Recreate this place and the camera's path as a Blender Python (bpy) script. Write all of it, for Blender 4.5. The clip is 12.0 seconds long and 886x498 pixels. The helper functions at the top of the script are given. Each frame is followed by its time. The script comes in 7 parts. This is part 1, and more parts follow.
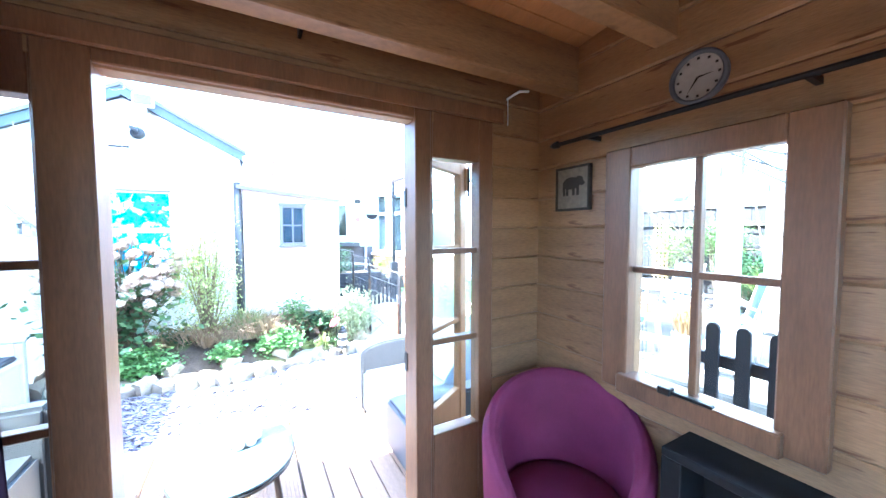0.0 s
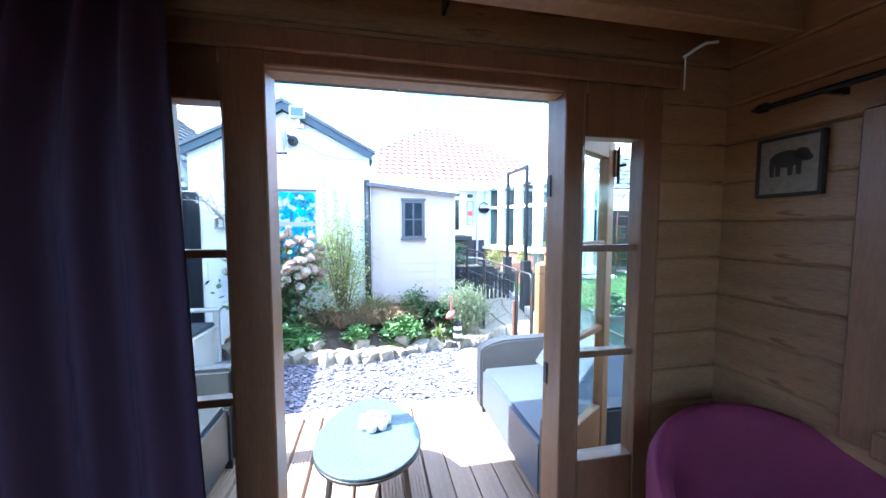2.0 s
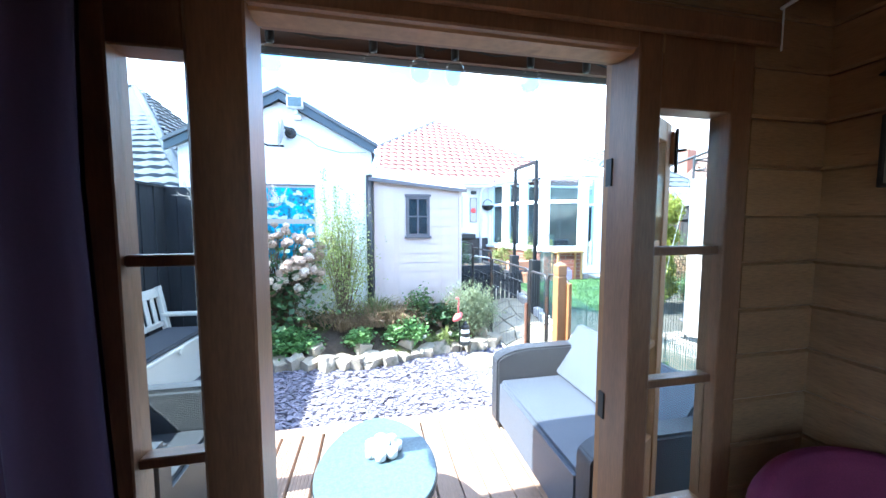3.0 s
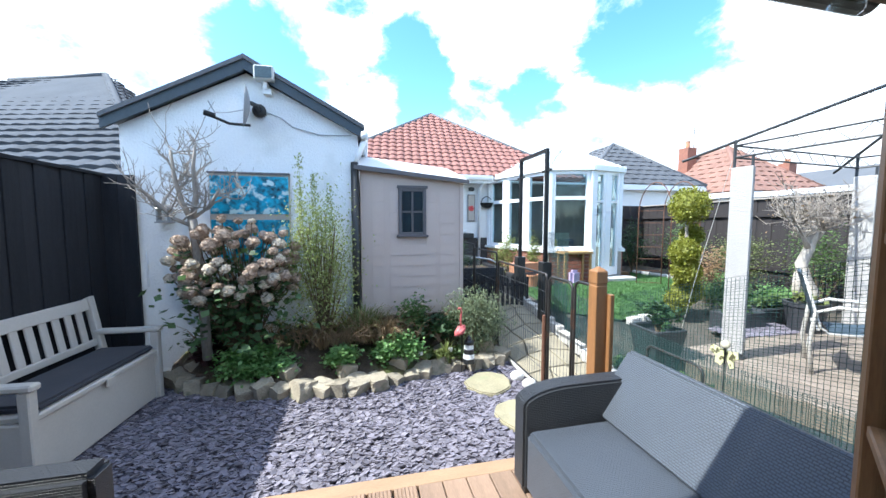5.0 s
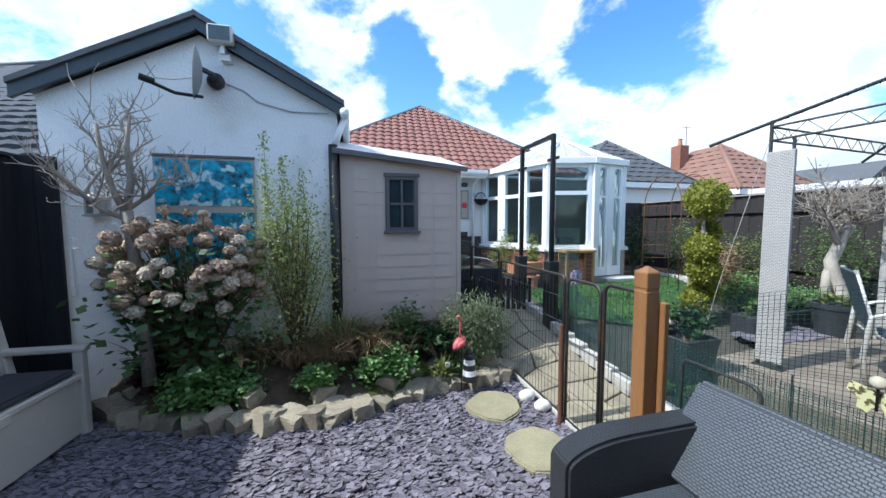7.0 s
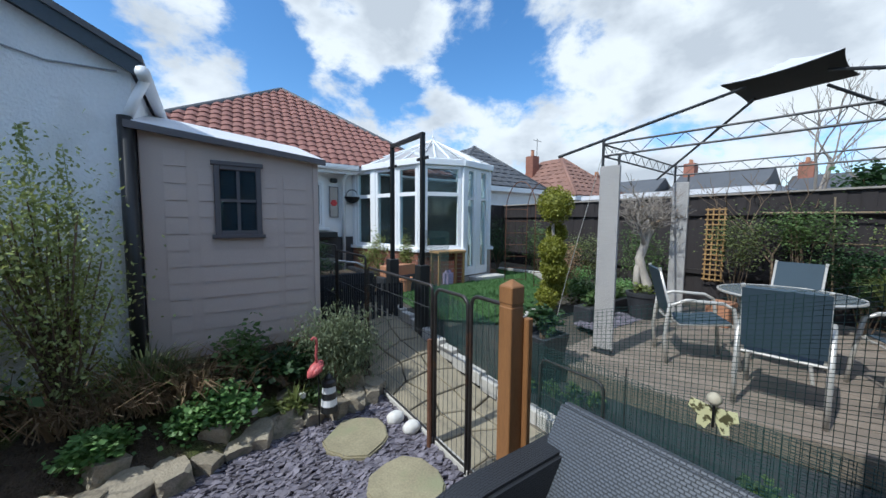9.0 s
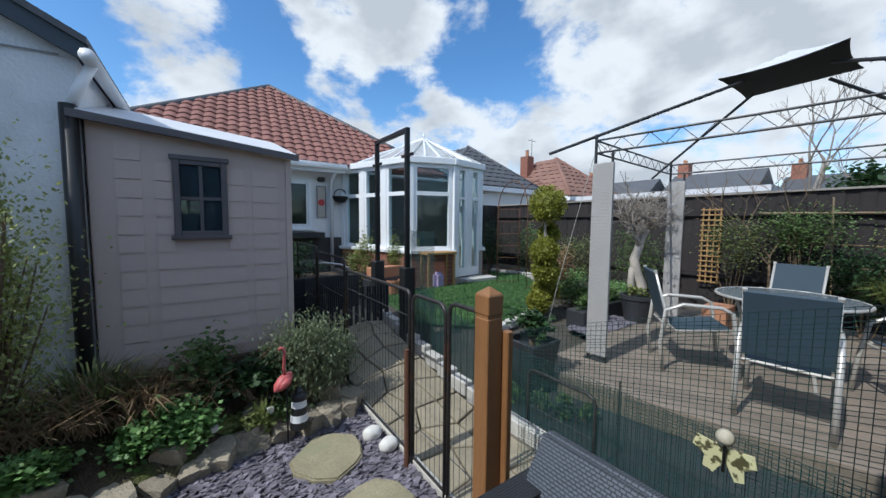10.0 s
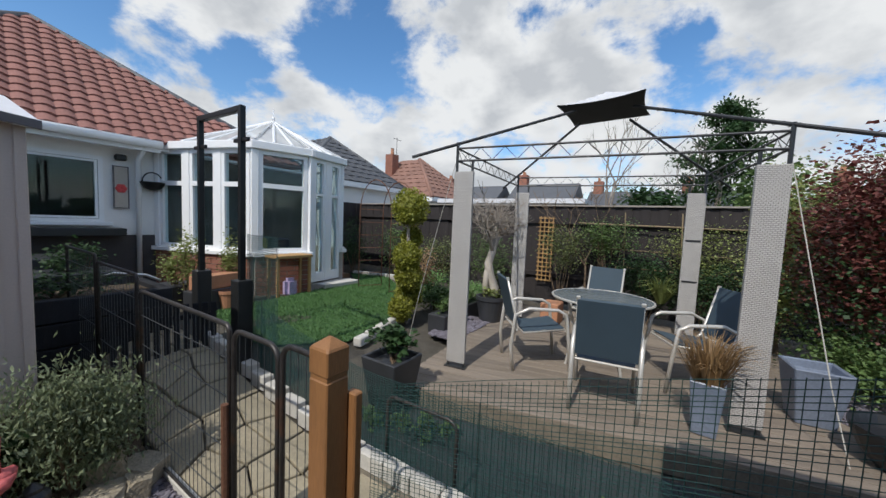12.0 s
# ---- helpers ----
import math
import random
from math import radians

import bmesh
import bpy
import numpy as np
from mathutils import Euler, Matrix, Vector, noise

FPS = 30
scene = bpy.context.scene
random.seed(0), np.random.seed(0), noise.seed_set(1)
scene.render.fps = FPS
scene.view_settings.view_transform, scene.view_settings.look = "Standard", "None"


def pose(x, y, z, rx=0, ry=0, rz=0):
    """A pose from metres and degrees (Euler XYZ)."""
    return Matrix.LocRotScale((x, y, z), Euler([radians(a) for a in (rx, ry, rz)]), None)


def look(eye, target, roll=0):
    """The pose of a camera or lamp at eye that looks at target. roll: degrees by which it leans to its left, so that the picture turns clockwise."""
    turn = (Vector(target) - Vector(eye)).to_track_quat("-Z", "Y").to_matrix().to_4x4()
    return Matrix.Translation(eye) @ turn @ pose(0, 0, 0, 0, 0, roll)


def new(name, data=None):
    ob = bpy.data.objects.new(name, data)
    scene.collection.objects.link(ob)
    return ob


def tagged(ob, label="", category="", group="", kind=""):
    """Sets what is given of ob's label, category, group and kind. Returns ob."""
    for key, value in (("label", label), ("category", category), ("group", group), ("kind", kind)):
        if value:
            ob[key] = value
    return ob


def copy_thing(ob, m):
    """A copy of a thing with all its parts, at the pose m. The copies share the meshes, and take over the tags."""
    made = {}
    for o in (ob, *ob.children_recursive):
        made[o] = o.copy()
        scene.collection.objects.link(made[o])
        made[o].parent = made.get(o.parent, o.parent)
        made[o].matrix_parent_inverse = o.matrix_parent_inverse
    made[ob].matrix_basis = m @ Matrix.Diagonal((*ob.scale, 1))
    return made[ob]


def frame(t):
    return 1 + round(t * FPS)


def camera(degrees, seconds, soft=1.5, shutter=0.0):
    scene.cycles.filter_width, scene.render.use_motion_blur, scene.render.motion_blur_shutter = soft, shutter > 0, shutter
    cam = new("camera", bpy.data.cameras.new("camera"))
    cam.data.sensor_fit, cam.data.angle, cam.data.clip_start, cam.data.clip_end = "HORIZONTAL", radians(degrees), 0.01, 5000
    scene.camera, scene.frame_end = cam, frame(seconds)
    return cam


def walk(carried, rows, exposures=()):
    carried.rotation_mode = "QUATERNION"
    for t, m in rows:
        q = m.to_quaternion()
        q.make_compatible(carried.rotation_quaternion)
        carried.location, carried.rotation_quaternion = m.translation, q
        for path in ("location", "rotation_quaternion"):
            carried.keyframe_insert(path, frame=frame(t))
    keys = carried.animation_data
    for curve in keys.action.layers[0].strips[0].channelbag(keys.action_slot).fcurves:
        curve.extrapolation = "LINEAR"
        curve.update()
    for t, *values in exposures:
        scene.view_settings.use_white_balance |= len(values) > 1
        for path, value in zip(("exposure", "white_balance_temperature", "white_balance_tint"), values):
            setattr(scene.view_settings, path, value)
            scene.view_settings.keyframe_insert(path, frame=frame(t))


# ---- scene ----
# ---------------------------------------------------------------- camera
cam = camera(104.0, 12.0, 1.5, 0.0)
PATH = [
    (0, (2.042, 2.473, 1.53), (3.015, 4.217, 1.429), -0.1),
    (0.5, (2.022, 2.481, 1.521), (2.728, 4.35, 1.425), 0.1),
    (1, (2.022, 2.5, 1.519), (2.535, 4.43, 1.415), -0.1),
    (1.5, (2.013, 2.527, 1.521), (2.447, 4.476, 1.408), 0.0),
    (2, (1.987, 2.632, 1.527), (2.385, 4.587, 1.393), 0.0),
    (2.5, (1.954, 2.766, 1.527), (2.359, 4.719, 1.378), 0.0),
    (3, (1.949, 2.875, 1.525), (2.351, 4.829, 1.377), 0.0),
    (5, (2.017, 3.498, 1.48), (2.457, 5.444, 1.336), 0.0),
    (5.5, (2.027, 3.63, 1.465), (2.48, 5.573, 1.32), -0.1),
    (6, (2.03, 3.74, 1.435), (2.49, 5.681, 1.293), 0.0),
    (6.5, (2.076, 3.904, 1.396), (2.533, 5.846, 1.256), -0.2),
    (7, (2.082, 4.007, 1.42), (2.581, 5.939, 1.279), -0.2),
    (7.5, (2.1, 4.085, 1.453), (2.803, 5.952, 1.317), 0.2),
    (9.5, (2.408, 4.3, 1.466), (3.563, 5.925, 1.31), 0.4),
    (10, (2.502, 4.349, 1.461), (3.648, 5.982, 1.312), 0.5),
    (10.5, (2.599, 4.44, 1.462), (3.741, 6.075, 1.313), 0.6),
    (11, (2.671, 4.517, 1.496), (3.977, 6.025, 1.351), 1.1),
    (11.5, (2.698, 4.524, 1.535), (4.232, 5.799, 1.392), 2.1),
    (12, (2.754, 4.533, 1.549), (4.429, 5.615, 1.397), 2.5),
]
walk(cam, [(t, look(eye, target, roll)) for t, eye, target, roll in PATH],
     [(0, 4.55, 5150, 6), (0.5, 4.2, 5150, 6), (1.0, 3.7, 5150, 6), (1.5, 3.3, 5150, 6), (2.0, 3.05, 5150, 6), (2.5, 2.95, 5200, 3),
      (3.0, 2.85, 5350, 4), (3.6, 2.25, 5800, 7), (5.0, 1.2, 5900, 5), (5.5, 1.05, 5900, 5), (6.0, 0.8, 5900, 5), (6.5, 0.6, 5850, 5),
      (7.5, 0.18, 5800, 5), (9.5, -0.28, 5850, 6), (12.0, -0.42, 6450, 9)])

# ---------------------------------------------------------------- sky and sun
SUN_WAY = Vector((0.84, 0.02, -1.0)).normalized()
sun_data = bpy.data.lights.new("sun", "SUN")
sun_data.energy, sun_data.angle, sun_data.color = 4.6, radians(0.55), (1.0, 0.955, 0.88)
sun = new("sun", sun_data)
sun.matrix_world = look((0, 0, 30), Vector((0, 0, 30)) + SUN_WAY)

world = bpy.data.worlds.new("sky")
scene.world = world
world.use_nodes = True
wn, wl = world.node_tree.nodes, world.node_tree.links
wn.clear()
w_out = wn.new("ShaderNodeOutputWorld")
w_bg = wn.new("ShaderNodeBackground")
w_bg.inputs["Strength"].default_value = 0.16
w_sky = wn.new("ShaderNodeTexSky")
w_sky.sky_type, w_sky.sun_disc = "NISHITA", False
w_sky.sun_elevation, w_sky.sun_rotation = radians(49.9), math.atan2(-SUN_WAY.x, -SUN_WAY.y)
w_sky.ozone_density, w_sky.dust_density, w_sky.air_density = 2.2, 0.6, 1.0
w_tc = wn.new("ShaderNodeTexCoord")
# cumulus: billowing noise over the dome, gathered into banks with open gaps between them
w_map = wn.new("ShaderNodeMapping")
w_map.inputs["Location"].default_value, w_map.inputs["Scale"].default_value = (3.1, 1.7, 0.4), (1.0, 1.0, 1.55)
wl.new(w_tc.outputs["Generated"], w_map.inputs["Vector"])
w_n1 = wn.new("ShaderNodeTexNoise")
w_n1.inputs["Scale"].default_value, w_n1.inputs["Detail"].default_value = 4.6, 11.0
w_n1.inputs["Roughness"].default_value, w_n1.inputs["Distortion"].default_value = 0.60, 0.15
wl.new(w_map.outputs[0], w_n1.inputs["Vector"])
BANKS = [((0.34, 0.825, 0.45), 9, 0.17), ((-0.05, 0.90, 0.44), 8, 0.16), ((0.82, 0.42, 0.37), 17, 0.17), ((0.93, -0.12, 0.30), 15, 0.13),
         ((-0.04, 0.967, 0.25), 5, 0.14), ((0.29, 0.925, 0.26), 5, 0.12), ((-0.46, 0.81, 0.36), 12, 0.14), ((0.6, 0.77, 0.2), 9, 0.12),
         ((0.60, 0.67, 0.43), 7, -0.22), ((0.12, 0.92, 0.37), 6, -0.20), ((0.31, 0.90, 0.31), 3.5, -0.14), ((-0.22, 0.89, 0.40), 6, -0.18),
         ((0.44, 0.84, 0.315), 4, -0.14), ((0.91, 0.01, 0.42), 3, -0.14), ((-0.07, 0.94, 0.335), 5, -0.17)]
cloudy = w_n1.outputs["Fac"]
for way, spread, amount in BANKS:
    w_dot = wn.new("ShaderNodeVectorMath"); w_dot.operation = "DOT_PRODUCT"
    w_dot.inputs[1].default_value = Vector(way).normalized()
    wl.new(w_tc.outputs["Generated"], w_dot.inputs[0])
    w_rng = wn.new("ShaderNodeMapRange"); w_rng.interpolation_type = "SMOOTHSTEP"
    w_rng.inputs["From Min"].default_value, w_rng.inputs["From Max"].default_value = math.cos(radians(spread * 1.5)), math.cos(radians(spread * 0.25))
    w_rng.inputs["To Min"].default_value, w_rng.inputs["To Max"].default_value = 0.0, amount
    wl.new(w_dot.outputs["Value"], w_rng.inputs["Value"])
    w_sum = wn.new("ShaderNodeMath"); w_sum.operation = "ADD"
    wl.new(cloudy, w_sum.inputs[0]); wl.new(w_rng.outputs[0], w_sum.inputs[1])
    cloudy = w_sum.outputs[0]
w_mask = wn.new("ShaderNodeValToRGB")
w_mask.color_ramp.interpolation = "EASE"
w_mask.color_ramp.elements[0].position, w_mask.color_ramp.elements[1].position = 0.445, 0.60
wl.new(cloudy, w_mask.inputs["Fac"])
# thick cloud is greyer than its bright rims
w_n2 = wn.new("ShaderNodeTexNoise")
w_n2.inputs["Scale"].default_value, w_n2.inputs["Detail"].default_value = 5.5, 5.0
wl.new(w_map.outputs[0], w_n2.inputs["Vector"])
w_thick = wn.new("ShaderNodeMath"); w_thick.operation = "MULTIPLY_ADD"; w_thick.inputs[1].default_value = -0.55
wl.new(cloudy, w_thick.inputs[0]); wl.new(w_n2.outputs["Fac"], w_thick.inputs[2])
w_shade = wn.new("ShaderNodeValToRGB")
w_shade.color_ramp.elements[0].position, w_shade.color_ramp.elements[0].color = 0.02, (4.5, 4.7, 5.0, 1)
w_shade.color_ramp.elements[1].position, w_shade.color_ramp.elements[1].color = 0.26, (6.9, 7.0, 7.1, 1)
wl.new(w_thick.outputs[0], w_shade.inputs["Fac"])
w_mix = wn.new("ShaderNodeMix"); w_mix.data_type = "RGBA"
wl.new(w_mask.outputs["Color"], w_mix.inputs["Factor"])
w_hs = wn.new("ShaderNodeHueSaturation")
w_hs.inputs["Saturation"].default_value, w_hs.inputs["Value"].default_value = 1.22, 1.4
wl.new(w_sky.outputs["Color"], w_hs.inputs["Color"])
wl.new(w_hs.outputs["Color"], w_mix.inputs["A"])
wl.new(w_shade.outputs["Color"], w_mix.inputs["B"])
wl.new(w_mix.outputs["Result"], w_bg.inputs["Color"])
wl.new(w_bg.outputs[0], w_out.inputs["Surface"])


# ---------------------------------------------------------------- materials
def mat(name, color, rough=0.6, metal=0.0, var=0.25, scale=6.0, fine=60.0, bump=0.15, dist=0.01, stretch=(1, 1, 1), spots=None,
        island=0.0, each=0.0, spec=0.5, coords="Object"):
    """A surface: base colour varied by a broad and a fine noise, with relief; island and each vary loose pieces and objects."""
    m = bpy.data.materials.new(name)
    m.use_nodes = True
    n, l = m.node_tree.nodes, m.node_tree.links
    b = n["Principled BSDF"]
    b.inputs["Roughness"].default_value, b.inputs["Metallic"].default_value = rough, metal
    b.inputs["Specular IOR Level"].default_value = spec
    tc = n.new("ShaderNodeTexCoord")
    mp = n.new("ShaderNodeMapping")
    mp.inputs["Scale"].default_value = stretch
    l.new(tc.outputs[coords], mp.inputs["Vector"])
    broad, grain = n.new("ShaderNodeTexNoise"), n.new("ShaderNodeTexNoise")
    broad.inputs["Scale"].default_value, broad.inputs["Detail"].default_value = scale, 4.0
    grain.inputs["Scale"].default_value, grain.inputs["Detail"].default_value = fine, 3.0
    for node in (broad, grain):
        l.new(mp.outputs[0], node.inputs["Vector"])
    add = n.new("ShaderNodeMath"); add.operation = "ADD"
    l.new(broad.outputs["Fac"], add.inputs[0]); l.new(grain.outputs["Fac"], add.inputs[1])
    fac = add.outputs[0]
    for amount, kind in ((island, "i"), (each, "e")):
        if amount:
            src = n.new("ShaderNodeNewGeometry") if kind == "i" else n.new("ShaderNodeObjectInfo")
            mul = n.new("ShaderNodeMath"); mul.operation = "MULTIPLY_ADD"
            mul.inputs[1].default_value, mul.inputs[2].default_value = amount, -amount / 2
            l.new(src.outputs["Random Per Island" if kind == "i" else "Random"], mul.inputs[0])
            plus = n.new("ShaderNodeMath"); plus.operation = "ADD"
            l.new(fac, plus.inputs[0]); l.new(mul.outputs[0], plus.inputs[1])
            fac = plus.outputs[0]
    ramp = n.new("ShaderNodeMapRange")
    ramp.inputs["From Min"].default_value, ramp.inputs["From Max"].default_value = 0.55, 1.45
    ramp.inputs["To Min"].default_value, ramp.inputs["To Max"].default_value = 1 - var, 1 + var
    ramp.clamp = False
    l.new(fac, ramp.inputs["Value"])
    mixc = n.new("ShaderNodeVectorMath"); mixc.operation = "SCALE"
    mixc.inputs[0].default_value = color
    l.new(ramp.outputs[0], mixc.inputs["Scale"])
    col = mixc.outputs[0]
    if spots:
        sp_color, sp_scale, sp_lo, sp_hi = spots
        sn, sr = n.new("ShaderNodeTexNoise"), n.new("ShaderNodeMapRange")
        sn.inputs["Scale"].default_value, sn.inputs["Detail"].default_value = sp_scale, 5.0
        l.new(mp.outputs[0], sn.inputs["Vector"])
        sr.inputs["From Min"].default_value, sr.inputs["From Max"].default_value = sp_lo, sp_hi
        l.new(sn.outputs["Fac"], sr.inputs["Value"])
        mx = n.new("ShaderNodeMix"); mx.data_type = "RGBA"
        l.new(sr.outputs[0], mx.inputs["Factor"]); l.new(col, mx.inputs["A"])
        mx.inputs["B"].default_value = (*sp_color, 1)
        col = mx.outputs["Result"]
    l.new(col, b.inputs["Base Color"])
    if bump:
        bp = n.new("ShaderNodeBump")
        bp.inputs["Strength"].default_value, bp.inputs["Distance"].default_value = bump, dist
        l.new(add.outputs[0], bp.inputs["Height"])
        l.new(bp.outputs[0], b.inputs["Normal"])
    return m


def glass_mat(name, tint=(0.93, 0.97, 0.96), dirt=0.03):
    m = bpy.data.materials.new(name)
    m.use_nodes = True
    n, l = m.node_tree.nodes, m.node_tree.links
    n.clear()
    out, mix = n.new("ShaderNodeOutputMaterial"), n.new("ShaderNodeMixShader")
    tr, gl, lw = n.new("ShaderNodeBsdfTransparent"), n.new("ShaderNodeBsdfGlossy"), n.new("ShaderNodeLayerWeight")
    pw, sc = n.new("ShaderNodeMath"), n.new("ShaderNodeMath")
    pw.operation, sc.operation = "POWER", "MULTIPLY_ADD"
    pw.inputs[1].default_value, sc.inputs[1].default_value, sc.inputs[2].default_value = 4.0, 0.6, 0.03
    lw.inputs["Blend"].default_value = 0.5
    l.new(lw.outputs["Facing"], pw.inputs[0]); l.new(pw.outputs[0], sc.inputs[0])
    tr.inputs["Color"].default_value = (*tint, 1)
    gl.inputs["Roughness"].default_value = 0.02
    l.new(sc.outputs[0], mix.inputs[0]); l.new(tr.outputs[0], mix.inputs[1]); l.new(gl.outputs[0], mix.inputs[2])
    l.new(mix.outputs[0], out.inputs["Surface"])
    return m


def weave_mat(name, color, size, rough=0.45):
    """Woven flat plastic strips: an over-and-under relief from two crossed waves."""
    m = mat(name, color, rough, var=0.12, bump=0)
    n, l = m.node_tree.nodes, m.node_tree.links
    tc = n.new("ShaderNodeTexCoord")
    ck, bp = n.new("ShaderNodeTexBrick"), n.new("ShaderNodeBump")
    ck.inputs["Scale"].default_value = 1.0 / size
    ck.inputs["Mortar Size"].default_value, ck.inputs["Mortar Smooth"].default_value = 0.10, 0.7
    ck.inputs["Brick Width"].default_value, ck.inputs["Row Height"].default_value = 1.0, 0.5
    l.new(tc.outputs["UV"], ck.inputs["Vector"])
    bp.inputs["Strength"].default_value, bp.inputs["Distance"].default_value, bp.invert = 0.9, 0.004, True
    l.new(ck.outputs["Fac"], bp.inputs["Height"])
    b = n["Principled BSDF"]
    old = b.inputs["Base Color"].links[0].from_socket
    mx = n.new("ShaderNodeMix"); mx.data_type = "RGBA"
    l.new(ck.outputs["Fac"], mx.inputs["Factor"]); l.new(old, mx.inputs["A"])
    mx.inputs["B"].default_value = (color[0] * 0.42, color[1] * 0.42, color[2] * 0.42, 1)
    l.new(mx.outputs["Result"], b.inputs["Base Color"]); l.new(bp.outputs[0], b.inputs["Normal"])
    return m


PINE = mat("pine_board", (0.266, 0.144, 0.068), 0.45, var=0.36, scale=2.6, fine=40, bump=0.12, dist=0.004, stretch=(1, 1, 9), each=0.35,
           spots=((0.13, 0.055, 0.022), 6.5, 0.63, 0.70))
PINE_V = mat("pine_joinery", (0.165, 0.076, 0.036), 0.42, var=0.34, scale=2.5, fine=30, bump=0.1, dist=0.004, stretch=(8, 8, 1), each=0.2,
             spots=((0.17, 0.07, 0.03), 4.5, 0.70, 0.77))
CEIL = mat("pine_ceiling", (0.38, 0.19, 0.085), 0.5, var=0.22, scale=2.2, fine=30, bump=0.1, dist=0.004, stretch=(9, 1, 9), island=0.4,
           spots=((0.20, 0.09, 0.035), 5.5, 0.70, 0.76))
FLOORW = mat("floor_laminate", (0.20, 0.12, 0.07), 0.4, var=0.25, stretch=(1, 8, 1), scale=3, each=0.3)
OUTWOOD = mat("stained_exterior_wood", (0.10, 0.045, 0.024), 0.55, var=0.3, stretch=(1, 1, 8), scale=3, each=0.2)
DECKW = mat("weathered_deck_board", (0.27, 0.178, 0.12), 0.7, var=0.28, scale=3.0, fine=45, bump=0.2, dist=0.003, stretch=(6, 0.7, 6), each=0.5)
DECKTRIM = mat("deck_trim", (0.34, 0.22, 0.13), 0.7, var=0.25, stretch=(1, 6, 6), scale=3)
POSTW = mat("orange_treated_pine", (0.25, 0.118, 0.044), 0.55, var=0.25, scale=3, fine=30, bump=0.12, dist=0.004, stretch=(8, 8, 1))
PURPLE = mat("purple_velvet", (0.14, 0.020, 0.052), 0.75, var=0.25, scale=9, fine=400, bump=0.1, dist=0.002, spec=0.2)
CURTAIN = mat("purple_curtain_cloth", (0.022, 0.005, 0.024), 0.85, var=0.2, scale=5, fine=300, bump=0.1, dist=0.002)
BLACKM = mat("black_metal", (0.02, 0.021, 0.022), 0.4, 0.6, var=0.2, bump=0.02)
DARKPLASTIC = mat("black_plastic", (0.018, 0.019, 0.02), 0.4, var=0.2, bump=0.03)
WHITEP = mat("white_plastic", (0.80, 0.81, 0.82), 0.3, var=0.04, bump=0.0)
CHROME = mat("brushed_metal", (0.6, 0.6, 0.58), 0.3, 1.0, var=0.08, bump=0)
SHELFB = mat("black_lacquered_board", (0.009, 0.009, 0.010), 0.55, var=0.2, bump=0.02, spec=0.2)
PAPER = mat("off_white_card", (0.42, 0.38, 0.33), 0.8, var=0.12, bump=0)
BEARM = mat("dark_print", (0.03, 0.026, 0.024), 0.8, var=0.2, bump=0)
RENDERW = mat("white_roughcast", (0.80, 0.81, 0.82), 0.85, var=0.07, scale=1.6, fine=55, bump=0.7, dist=0.012,
              spots=((0.62, 0.63, 0.62), 2.2, 0.58, 0.80))
FASCIA = mat("dark_blue_grey_board", (0.035, 0.05, 0.065), 0.45, var=0.2, bump=0.05)
SHEDP = mat("taupe_shed_panel", (0.49, 0.40, 0.35), 0.6, var=0.07, scale=2.5, fine=120, bump=0.12, dist=0.003)
SHEDROOF = mat("pale_shed_roof", (0.66, 0.66, 0.68), 0.55, var=0.1, scale=3, bump=0.1)
SHEDTRIM = mat("dark_taupe_trim", (0.10, 0.09, 0.095), 0.5, var=0.12, bump=0.03)
FENCEB = mat("black_fence_stain", (0.022, 0.023, 0.027), 0.8, var=0.35, scale=2.5, fine=40, bump=0.2, dist=0.004, stretch=(8, 8, 1), each=0.4, spec=0.25)
FENCEBR = mat("dark_brown_fence_stain", (0.027, 0.022, 0.022), 0.85, var=0.3, scale=2.5, fine=40, bump=0.15, stretch=(8, 8, 1), each=0.4)
BENCHP = mat("greige_bench_plastic", (0.56, 0.52, 0.47), 0.5, var=0.08, scale=3, fine=80, bump=0.05)
CUSHION = mat("charcoal_cushion_cloth", (0.055, 0.055, 0.065), 0.85, var=0.2, scale=5, fine=350, bump=0.2, dist=0.002)
SLATE = mat("plum_slate_chip", (0.170, 0.155, 0.185), 0.62, var=0.25, scale=25, fine=140, bump=0.3, dist=0.004, island=1.3)
SLATEG = mat("slate_bed", (0.13, 0.115, 0.145), 0.8, var=0.5, scale=40, fine=130, bump=1.0, dist=0.02)
SOIL = mat("garden_soil", (0.105, 0.075, 0.05), 0.95, var=0.5, scale=14, fine=90, bump=1.0, dist=0.03, spots=((0.10, 0.12, 0.03), 4.0, 0.55, 0.7))
STONE = mat("sandstone_block", (0.32, 0.275, 0.205), 0.85, var=0.3, scale=9, fine=70, bump=0.6, dist=0.012, each=0.5,
            spots=((0.13, 0.14, 0.08), 6.0, 0.56, 0.72))
SLAB = mat("yellow_sandstone_slab", (0.30, 0.265, 0.17), 0.85, var=0.35, scale=7, fine=80, bump=0.4, dist=0.008, spots=((0.27, 0.27, 0.16), 5.0, 0.55, 0.72))
PAVING = mat("crazy_paving_stone", (0.29, 0.25, 0.175), 0.85, var=0.25, scale=5, fine=70, bump=0.4, dist=0.006, each=0.5)
JOINT = mat("dark_paving_joint", (0.17, 0.145, 0.11), 0.95, var=0.3, bump=0.5)
KERB = mat("grey_kerb_block", (0.50, 0.48, 0.44), 0.85, var=0.18, scale=9, bump=0.3, each=0.25)
PEBBLE = mat("white_pebble", (0.72, 0.70, 0.66), 0.6, var=0.1, scale=12, bump=0.1)
EARTH = mat("dark_planted_earth", (0.085, 0.075, 0.06), 0.95, var=0.4, scale=9, fine=80, bump=0.8, dist=0.02)
